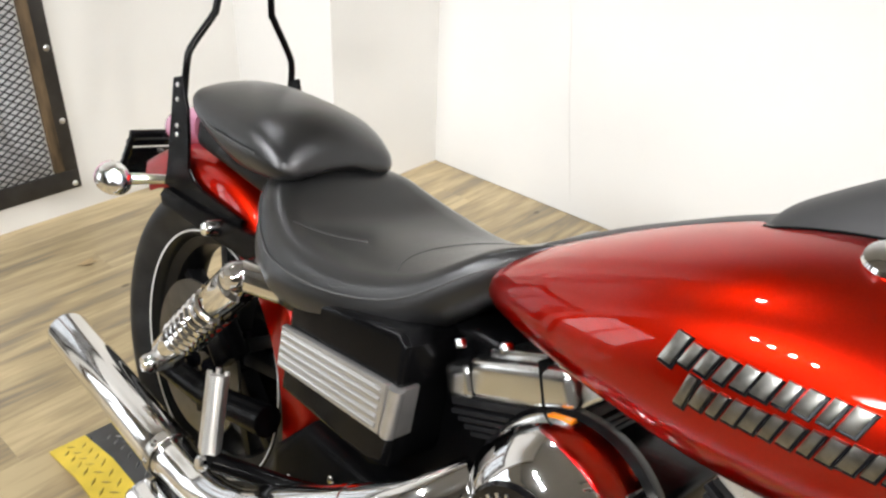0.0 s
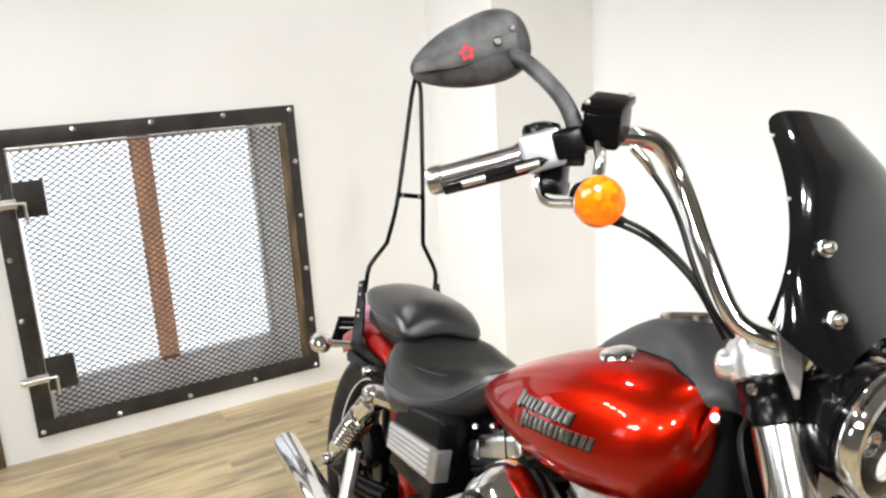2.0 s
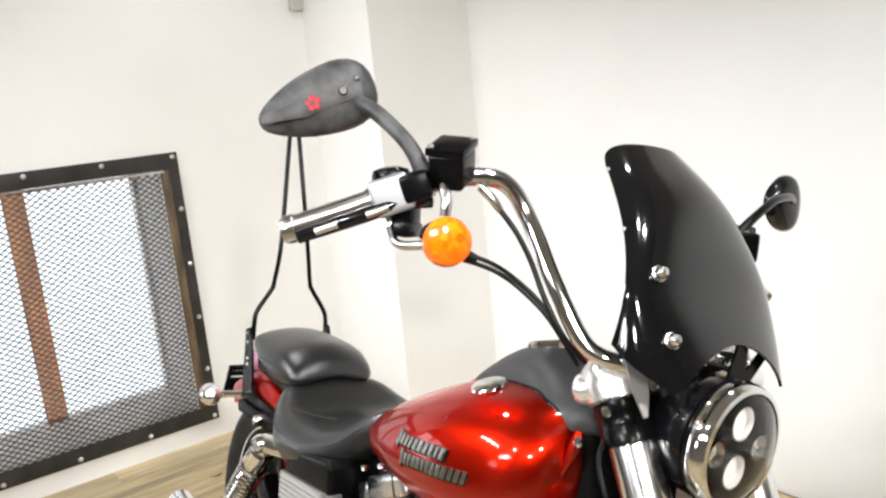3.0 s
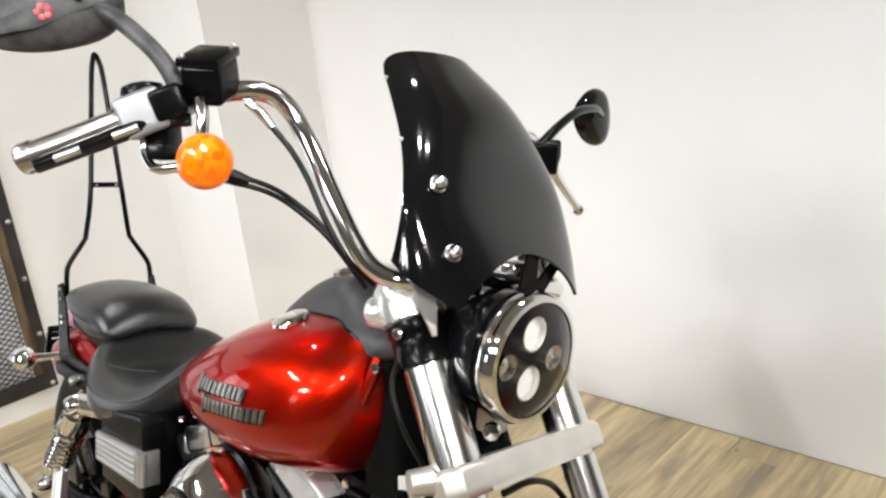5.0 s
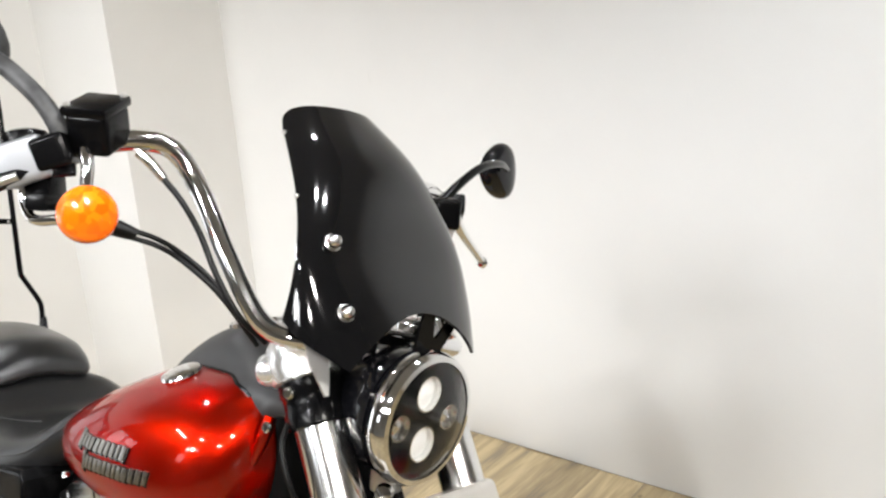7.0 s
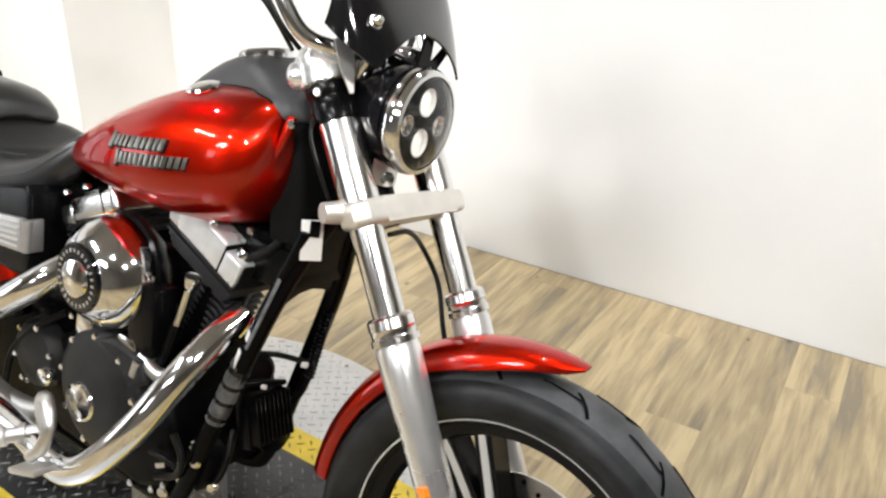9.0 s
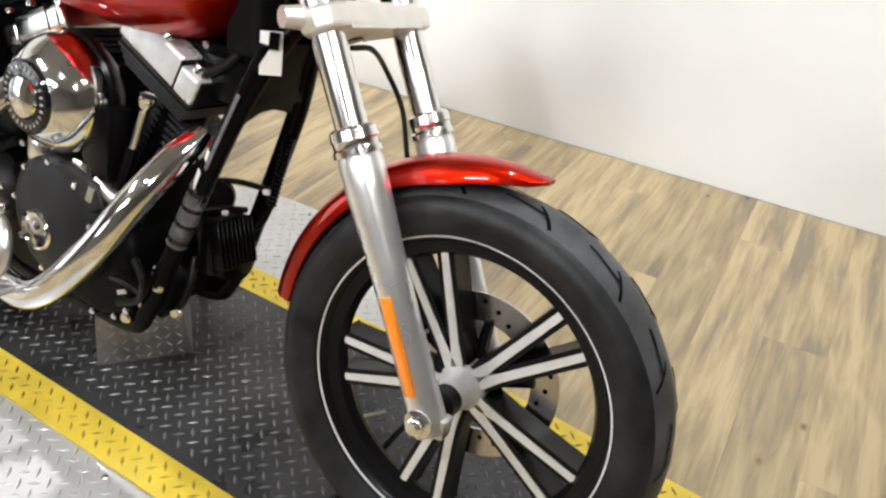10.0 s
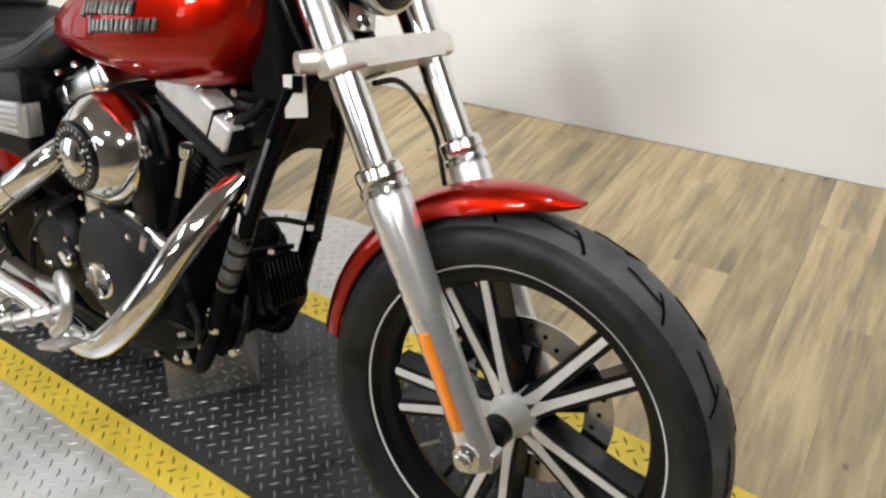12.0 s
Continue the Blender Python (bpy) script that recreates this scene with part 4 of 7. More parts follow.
def headlight():
    o, ax = Vector((-0.294, YC - 0.010, 0.985)), Vector((1, 0, -0.06))
    bm = bmesh.new()
    lathe(bm, [(0.006, -0.075), (0.045, -0.066), (0.068, -0.035), (0.076, -0.002), (0.077, 0.012)], o, ax, 48)
    hl = part("headlight", bm, GLOSS, bike, "round LED headlight in a black bucket", STEER)
    bm = bmesh.new()
    lathe(bm, [(0.074, 0.020), (0.0785, 0.022), (0.0805, 0.028), (0.0795, 0.038), (0.076, 0.045), (0.0700, 0.046), (0.0700, 0.040), (0.074, 0.026)], o, ax, 64, True)
    part("trim_ring", bm, CHROME, hl, "wide chrome trim ring")
    bm = bmesh.new()
    lathe(bm, [(0.002, 0.012), (0.072, 0.012), (0.0745, 0.040), (0.0745, 0.008), (0.002, 0.008)], o, ax, 48, True)
    part("inner_bowl", bm, GLOSS, hl, "dark inner bowl")
    d = ax.normalized()
    u, v = Vector((0, 1, 0)), d.cross(Vector((0, 1, 0)))
    for du, dv, r in ((0, 0.030, 0.020), (0, -0.030, 0.020), (-0.043, 0.004, 0.014), (0.043, 0.004, 0.014)):
        bm = bmesh.new()
        p = o + u * du - v * dv + d * 0.026
        lathe(bm, [(r * 0.98, 0.006), (r, 0.013), (r * 1.08, 0.013), (r * 1.12, -0.014), (r * 0.98, -0.014)], p, d, 28, True)
        part("led_shroud", bm, CHROME if r < 0.018 else POLISHED, hl, "bright shroud rim")
        bm = bmesh.new()
        lathe(bm, [(r * 0.98, 0.0), (r * 0.96, 0.005), (r * 0.7, 0.008), (0.001, 0.010)], p, d, 28)
        part("led_projector", bm, BULB if r > 0.018 else CHROME, hl, "bright LED projector")
    bm = bmesh.new()
    lathe(bm, [(0.001, 0.062), (0.03, 0.060), (0.055, 0.053), (0.0733, 0.042), (0.0733, 0.040), (0.055, 0.051), (0.03, 0.058), (0.001, 0.060)], o, ax, 48)
    lens = part("lens", bm, SMOKE, hl, "clear domed headlight lens")
    lens.visible_shadow = False
    bm = bmesh.new()
    block(bm, (0.03, 0.03, 0.05), Matrix.Translation((-0.315, YC, 0.90)), 0.006)
    tube(bm, [(-0.315, YC, 0.91), (-0.36, YC + 0.01, 0.95)], 0.012, 12, 2)
    part("mount_block", bm, SATIN, hl, "satin headlight mount")
    bm = bmesh.new()
    lathe(bm, [(0.001, 0.012), (0.010, 0.010), (0.011, 0)], (-0.285, YC - 0.035, 0.893), (0.6, -1, 0), 14)
    part("mount_bolt", bm, CHROME, hl)


def windshield():
    def dense(table):
        pts = spline(table, 8)
        return [float(p[0]) for p in pts], [float(p[1]) for p in pts]

    # half width, front line and rear edge by height
    W = dense(((1.05, 0.158), (1.10, 0.150), (1.16, 0.1387), (1.22, 0.120), (1.28, 0.1015), (1.34, 0.0703)))
    XF = dense(((1.05, -0.2394), (1.10, -0.2636), (1.16, -0.2977), (1.22, -0.3227), (1.28, -0.361), (1.34, -0.4292)))
    XE = dense(((1.05, -0.3432), (1.10, -0.3292), (1.16, -0.3313), (1.22, -0.3585), (1.28, -0.4041), (1.34, -0.4727)))

    def skin(z, f):
        w, xf, xe = (float(np.interp(z, *t)) for t in (W, XF, XE))
        th = f * math.pi / 2
        return Vector((xe + (xf - xe) * max(0.0, math.cos(th)) ** 0.9, YW + w * math.sin(th), z))

    def bottom(f):
        """Two hanging points either side of an arch over the headlight, rising to the rear corners."""
        a = abs(f)
        if a < 0.48:
            return 1.050 + 0.056 * (1 - (a / 0.48) ** 1.9)
        return 1.050 + 0.046 * ((a - 0.48) / 0.52) ** 0.9

    nu, nv = 50, 30
    bm = bmesh.new()
    grid = []
    for i in range(nu + 1):
        f = -1 + 2 * i / nu
        z0, z1 = bottom(f), 1.3015 + 0.0343 * math.sqrt(max(0.0, 1 - abs(f) ** 2.4))
        grid.append([bm.verts.new(skin(z0 + (z1 - z0) * j / nv, f)) for j in range(nv + 1)])
    for i in range(nu):
        for j in range(nv):
            bm.faces.new((grid[i][j], grid[i + 1][j], grid[i + 1][j + 1], grid[i][j + 1]))
    bmesh.ops.recalc_face_normals(bm, faces=bm.faces[:])
    bmesh.ops.solidify(bm, geom=bm.faces[:], thickness=0.004)
    ws = part("windshield", bm, SCREEN, bike, "gloss black plastic fly screen over the headlight", STEER, 50)
    for z, f in ((1.179, -0.56), (1.108, -0.50)):
        p = skin(z, f)
        n = (skin(z, f + 0.03) - p).cross(skin(z + 0.01, f) - p).normalized()
        n = n if n.x > 0 else -n
        bm = bmesh.new()
        lathe(bm, [(0.001, 0.013), (0.005, 0.012), (0.0078, 0.008), (0.0082, 0.004), (0.0075, 0.002), (0.010, 0.001), (0.010, -0.004)], p + n * 0.003, n, 20)
        part("dome_bolt", bm, POLISHED, ws, "chrome dome bolt")
    # small bright edge clips on the rear rim
    for z in (1.226, 1.296):
        p = skin(z, -1.0)
        bm = bmesh.new()
        block(bm, (0.006, 0.004, 0.005), Matrix.Translation(p + Vector((0.001, 0.0, 0))), 0.001, 1)
        part("edge_clip", bm, SATIN, ws)
    # forked flat bracket inside the arch and a tapered strap beside the clamp
    bm = bmesh.new()
    m = Matrix.Translation((-0.2835, 0, 1.075)) @ Matrix.Rotation(radians(8), 4, "Y") @ Matrix.Rotation(math.pi / 2, 4, "Z") @ XZ
    prism(bm, [(-0.038, -0.034), (0.008, -0.034), (0.018, -0.018), (0.043, 0.016), (0.029, 0.027), (0.004, -0.004), (-0.001, -0.007), (-0.006, -0.003), (-0.011, 0.042), (-0.031, 0.040), (-0.034, 0.0)], 0.004, m, 0.0012, 1)
    fork_plate = part("bracket", bm, SATINBLACK, ws, "forked flat black bracket")
    bm = bmesh.new()
    block(bm, (0.026, 0.040, 0.006), Matrix.Translation((-0.296, -0.018, 1.041)), 0.002)
    part("bracket_foot", bm, SATINBLACK, fork_plate)
    bm = bmesh.new()
    a, b = Vector((-0.335, -0.150, 1.082)), Vector((-0.314, -0.142, 1.010))
    z = (b - a).normalized()
    y = z.cross(Vector((1, -0.6, 0))).normalized()
    m = Matrix.Translation((a + b) / 2) @ Matrix((y.cross(z), y, z)).transposed().to_4x4() @ Matrix.Rotation(math.pi / 2, 4, "Z") @ XZ
    h = (b - a).length / 2
    prism(bm, [(-0.013, -h), (0.015, -h), (0.012, 0), (0.003, h), (-0.003, h), (-0.008, 0.01)], 0.004, m, 0.0012, 1)
    part("strap", bm, BRUSHED, ws, "tapered grey metal strap")


def mir(p):
    return (p[0] + 0.035, -0.074 - p[1], p[2] - 0.022)


def handlebar():
    right = [(-0.335, YC - 0.02, 1.068), (-0.338, -0.10, 1.066), (-0.352, -0.150, 1.066), (-0.388, -0.180, 1.082), (-0.432, -0.200, 1.150), (-0.476, -0.212, 1.220), (-0.500, -0.235, 1.262), (-0.515, -0.275, 1.268), (-0.535, -0.330, 1.252), (-0.560, -0.385, 1.226), (-0.632, -0.466, 1.176)]
    left = [mir(p) for p in right[2:]]
    bm = bmesh.new()
    tube(bm, right[::-1] + left, 0.0117, 18, 7)
    bar = part("handlebar", bm, CHROME, bike, "tall chrome pull-back handlebar", STEER)
    for y in (YC - 0.045, YC + 0.045):
        bm = bmesh.new()
        tube(bm, [(-0.375, y, 1.01), (-0.345, y, 1.058)], [0.018, 0.017], 16, 2)
        block(bm, (0.036, 0.03, 0.036), Matrix.Translation((-0.336, y, 1.067)), 0.009, 3)
        part("riser", bm, CHROME, bar, "chrome riser")
    for side, pts in ((-1, right), (1, left)):
        a, b = Vector(pts[-2]), Vector(pts[-1])
        d = (b - a).normalized()
        a0 = a + d * 0.006
        bm = bmesh.new()
        prof = [(0.0117, -0.004), (0.0172, -0.002), (0.0178, 0.004)]
        prof += [(0.0155, 0.008), (0.0155, 0.100), (0.0175, 0.102), (0.0175, 0.114), (0.015, 0.119), (0.008, 0.120)]
        lathe(bm, prof, a0, d, 28)
        part("grip", bm, GRIPMETAL, bar, "worn chrome hand grip")
        # switch housing
        bm = bmesh.new()
        m = turned(a - d * 0.020, b)
        block(bm, (0.042, 0.046, 0.050), m @ pose(0, 0, 0.002), 0.008, 3)
        part("switch_housing", bm, HOUSING, bar, "grey switch housing")
        bm = bmesh.new()
        block(bm, (0.046, 0.034, 0.036), m @ pose(0.002, 0.0, -0.030), 0.006, 3)
        block(bm, (0.040, 0.030, 0.048), m @ pose(-0.002, 0.004, -0.016) @ Matrix.Translation((0, 0, 0)), 0.006)
        part("clamp_body", bm, SATINBLACK, bar, "black lever clamp")
    bm = bmesh.new()
    lathe(bm, [(0.022, -0.012), (0.024, 0.0), (0.022, 0.006), (0.014, 0.009), (0.001, 0.010)], (-0.566, -0.368, 1.257), (-0.25, -0.1, 1), 24)
    part("throttle_cover", bm, SATINBLACK, bar, "domed black throttle cover")
    # brake reservoir on the right
    a, b = Vector(right[-3]), Vector(right[-2])
    d = (b - a).normalized()
    m = Matrix.Translation((-0.513, -0.316, 1.276)) @ Matrix.Rotation(radians(35), 4, "Z") @ Matrix.Rotation(radians(22), 4, "X")
    bm = bmesh.new()
    block(bm, (0.044, 0.056, 0.044), m, 0.007, 3)
    block(bm, (0.049, 0.061, 0.011), m @ pose(0, 0, 0.025), 0.004, 2)
    res = part("brake_reservoir", bm, SATINBLACK, bar, "square black brake fluid reservoir")
    for sx, sy in ((-1, -1), (1, 1)):
        bolt(res, m @ Vector((0.019 * sx, 0.024 * sy, 0.0305)), m.to_3x3() @ Vector((0, 0, 1)), bolt_mesh(0.004, 0.003, SATIN))
    bm = bmesh.new()
    block(bm, (0.030, 0.036, 0.034), Matrix.Translation((-0.548, -0.352, 1.206)) @ Matrix.Rotation(radians(35), 4, "Z") @ Matrix.Rotation(radians(14), 4, "X"), 0.005, 2)
    block(bm, (0.022, 0.050, 0.018), Matrix.Translation((-0.540, -0.352, 1.194)) @ Matrix.Rotation(radians(35), 4, "Z"), 0.004, 2)
    part("switch_block", bm, SATINBLACK, bar, "black brake switch block under the clamp")
    # brake lever: a flat black blade with oval slots below the grip
    bm = bmesh.new()
    p = [(-0.522, -0.335, 1.232), (-0.534, -0.372, 1.225), (-0.564, -0.412, 1.201), (-0.610, -0.462, 1.170)]
    tube(bm, p, [0.009, 0.010, 0.0095, 0.0085], 10, 5)
    lev = part("brake_lever", bm, GLOSS, bar, "black slotted brake lever")
    for q0, q1 in ((p[1], p[2]), (p[2], p[3])):
        q0, q1 = Vector(q0), Vector(q1)
        c = q0.lerp(q1, 0.5) + Vector((0.0068, -0.0045, 0.0))
        bm = bmesh.new()
        dd = (q1 - q0).normalized()
        tube(bm, [c - dd * 0.014, c + dd * 0.014], 0.0048, 10, 2)
        part("lever_slot", bm, SATIN, lev, "bright oval slot")
    # clutch lever on the left with a ball end
    bm = bmesh.new()
    tube(bm, [(-0.430, 0.190, 1.232), (-0.465, 0.250, 1.214), (-0.492, 0.307, 1.184), (-0.502, 0.388, 1.133)], [0.008, 0.009, 0.008, 0.006], 10, 6)
    lathe(bm, [(0.001, -0.010), (0.007, -0.007), (0.010, 0), (0.007, 0.007), (0.001, 0.010)], (-0.503, 0.392, 1.130), (0, 1, 0), 16)
    part("clutch_lever", bm, CHROME, bar, "chrome clutch lever with a ball end")
    bm = bmesh.new()
    block(bm, (0.04, 0.04, 0.045), Matrix.Translation((-0.425, 0.172, 1.215)) @ Matrix.Rotation(radians(-30), 4, "Z"), 0.007, 3)
    part("clutch_perch", bm, SATINBLACK, bar, "black clutch lever perch")
    # turn signals
    for side, c in ((-1, Vector((-0.462, -0.348, 1.188))), (1, Vector((-0.430, 0.185, 1.150)))):
        ax = Vector((1, 0.32 * side, -0.02)).normalized()
        bm = bmesh.new()
        lathe(bm, [(0.006, -0.050), (0.023, -0.038), (0.0275, -0.016), (0.0288, -0.004), (0.028, 0.0)], c, ax, 32)
        tube(bm, [c - ax * 0.02 + Vector((0, 0, 0.028)), c - ax * 0.022 + Vector((0, 0, 0.048)), c - ax * 0.03 + Vector((-0.005, 0, 0.062))], 0.0068, 12, 3)
        sig = part("turn_signal", bm, CHROME, bar, "chrome bullet turn signal with an amber lens")
        bm = bmesh.new()
        lathe(bm, [(0.001, 0.018), (0.013, 0.017), (0.024, 0.012), (0.0285, 0.003), (0.0295, -0.003), (0.027, -0.004)], c, ax, 36)
        for r in (0.010, 0.018, 0.025):
            lathe(bm, [(r - 0.0012, 0.0175 - r * r * 13), (r, 0.0188 - r * r * 13), (r + 0.0012, 0.0175 - r * r * 13)], c, ax, 36, True)
        part("amber_lens", bm, AMBER, sig, "ribbed amber lens")
    # chrome stalk below the housing
    bm = bmesh.new()
    tube(bm, [(-0.553, -0.372, 1.212), (-0.548, -0.372, 1.190), (-0.528, -0.370, 1.176), (-0.492, -0.360, 1.180)], 0.0055, 10, 6)
    part("signal_stalk", bm, CHROME, bar, "bent chrome stalk")
    bm = bmesh.new()
    tube(bm, [(-0.530, -0.318, 1.182), (-0.512, -0.292, 1.172), (-0.500, -0.272, 1.165)], [0.0105, 0.010, 0.007], 12, 2)
    part("cable_boot", bm, HOSE, bar, "black rubber cable boot")
    for dx, dz in ((0.0, 0.004), (0.004, -0.004)):
        bm = bmesh.new()
        tube(bm, [(-0.505 + dx, -0.280, 1.167 + dz), (-0.487 + dx, -0.256, 1.159 + dz), (-0.463 + dx, -0.240, 1.146 + dz), (-0.434 + dx, -0.218, 1.120 + dz), (-0.414, -0.196, 1.086), (-0.402, -0.172, 1.052)], 0.0031, 10, 8)
        part("throttle_cable", bm, HOSE, bar, "thin black throttle cable")
    bm = bmesh.new()
    tube(bm, [(-0.492, -0.252, 1.232), (-0.472, -0.236, 1.205), (-0.455, -0.222, 1.172), (-0.432, -0.212, 1.128), (-0.408, -0.195, 1.085), (-0.396, -0.165, 1.056)], 0.0036, 10, 8)
    part("brake_line", bm, HOSE, bar, "black brake line along the bar")
    bm = bmesh.new()
    tube(bm, [(-0.510, -0.272, 1.256), (-0.500, -0.260, 1.244), (-0.490, -0.250, 1.229)], [0.0055, 0.006, 0.005], 12, 3)
    part("line_fitting", bm, CHROME, bar, "chrome banjo fitting")
    bm = bmesh.new()
    tube(bm, [(-0.44, 0.19, 1.20), (-0.43, 0.17, 1.12), (-0.42, 0.12, 1.04), (-0.43, 0.06, 0.96)], 0.0055, 10, 8)
    part("clutch_cable", bm, HOSE, bar)


def teardrop(n=32, ln=0.150, h=0.058):
    pts = []
    for k in range(n):
        a = 2 * math.pi * k / n
        x = math.cos(a)
        wdt = h * (0.70 + 0.26 * x)
        pts.append((math.copysign(abs(x) ** 0.9, x) * ln / 2, math.copysign(abs(math.sin(a)) ** 0.85, math.sin(a)) * wdt))
    return pts


def mirror(side, centre, along, up, arm):
    m = Matrix.Translation(centre)
    x = Vector(along).normalized()
    z = x.cross(Vector(up)).normalized()
    y = z.cross(x)
    m = m @ Matrix((x, y, z)).transposed().to_4x4()
    bm = bmesh.new()
    rings = []
    outline = teardrop() if side < 0 else teardrop(32, 0.103, 0.064)
    for s, h in ((1.0, -0.006), (1.03, 0.0), (1.0, 0.008), (0.9, 0.016), (0.7, 0.022), (0.4, 0.026), (0.12, 0.027)):
        rings.append([m @ Vector((px * s, py * s, h)) for px, py in outline])
    loft(bm, rings)
    mr = part("mirror", bm, SCUFFED if side < 0 else GLOSS, bike, "teardrop rear-view mirror in scuffed dark grey plastic", STEER, 50)
    bm = bmesh.new()
    prism(bm, [(px * 0.93, py * 0.93) for px, py in outline], 0.001, m @ pose(0, 0, -0.0068), 0)
    part("mirror_glass", bm, MIRROR, mr, "mirror glass")
    # raised rib and red badge on the shell
    if side < 0:
        bm = bmesh.new()
        prism(bm, [(-0.074, -0.004), (-0.02, -0.014), (0.055, -0.012), (0.06, 0.006), (-0.01, 0.010), (-0.072, 0.006)], 0.006, m @ pose(0, 0, 0.0245, 0, 2, 0), 0.002)
        part("shell_rib", bm, SCUFFED, mr)
        bm = bmesh.new()
        for k in range(5):
            a = 2 * math.pi * k / 5 + 0.3
            lathe(bm, [(0.001, 0.0016), (0.0034, 0.0015), (0.0046, 0)], m @ Vector((0.0062 * math.cos(a) - 0.006, 0.0062 * math.sin(a), 0.0268)), z, 10)
        part("badge", bm, REDDOT, mr, "small red enamel badge")
    bm = bmesh.new()
    thick = 1.0 if side < 0 else 0.68
    tube(bm, arm, [k * thick for k in [0.012, 0.0105] + [0.0098] * (len(arm) - 3) + [0.008]], 12, 7)
    part("mirror_arm", bm, SCUFFED if side < 0 else SATINBLACK, mr, "curved satin black mirror arm")
    if side < 0:
        bolt(mr, m @ Vector((0.034, 0.002, 0.026)), z, bolt_mesh(0.006, 0.004, DARKSTEEL))
        bolt(mr, m @ Vector((0.056, 0.012, 0.020)), z, bolt_mesh(0.004, 0.003, DARKSTEEL))


front_wheel()
front_fork()
front_fender()
headlight()
windshield()
handlebar()
mirror(-1, (-0.657, -0.431, 1.337), (0.055, 0.108, 0.062), (0, 0, 1), [(-0.530, -0.342, 1.252), (-0.533, -0.350, 1.274), (-0.550, -0.365, 1.302), (-0.595, -0.385, 1.334), (-0.640, -0.402, 1.352)])
mirror(1, (-0.556, 0.486, 1.292), (0.004, -0.070, 0.098), (0, 0, -1), [(-0.445, 0.190, 1.232), (-0.442, 0.225, 1.262), (-0.452, 0.290, 1.292), (-0.480, 0.38, 1.304), (-0.520, 0.462, 1.300)])


def section_loft(sections, n_ring, shape, steps=5):
    """Sections are tuples of numbers with x first; shape turns one into a ring of points."""
    bm = bmesh.new()
    return loft(bm, [shape(s) for s in spline(sections, steps)])


def super_ring(x, yc, hw, z0, z1, zmid=0.45, e=0.80, n=44, top=0.88):
    ring = []
    zc = z0 + (z1 - z0) * zmid
    for k in range(n):
        a = 2 * math.pi * k / n
        ca, sa = math.cos(a), math.sin(a)
        y = hw * math.copysign(abs(ca) ** e, ca)
        z = zc + ((z1 - zc) * sa ** top if sa > 0 else -(zc - z0) * (-sa) ** (e + 0.08))
        ring.append((x, yc + y, z))
    return ring


TANK = [  # x, half width, bottom, top
    (-0.992, 0.060, 0.770, 0.790), (-0.985, 0.098, 0.762, 0.800), (-0.955, 0.134, 0.750, 0.826), (-0.870, 0.176, 0.742, 0.877),
    (-0.770, 0.206, 0.736, 0.926), (-0.670, 0.221, 0.734, 0.966), (-0.580, 0.221, 0.744, 0.984), (-0.495, 0.206, 0.768, 0.988),
    (-0.458, 0.182, 0.804, 0.974), (-0.440, 0.150, 0.840, 0.952), (-0.431, 0.095, 0.866, 0.928)]


def tank_side(x, z):
    """The outer y of the tank's right side at a place."""
    xs = [t[0] for t in TANK]
    hw, z0, z1 = (float(np.interp(x, xs, [t[i] for t in TANK])) for i in (1, 2, 3))
    zc = z0 + (z1 - z0) * 0.45
    s = (z - zc) / (z1 - zc if z > zc else zc - z0)
    a = math.asin(min(1, abs(s) ** (1 / (0.75 if z > zc else 0.94))))
    return -0.008 - hw * math.cos(a) ** 0.86


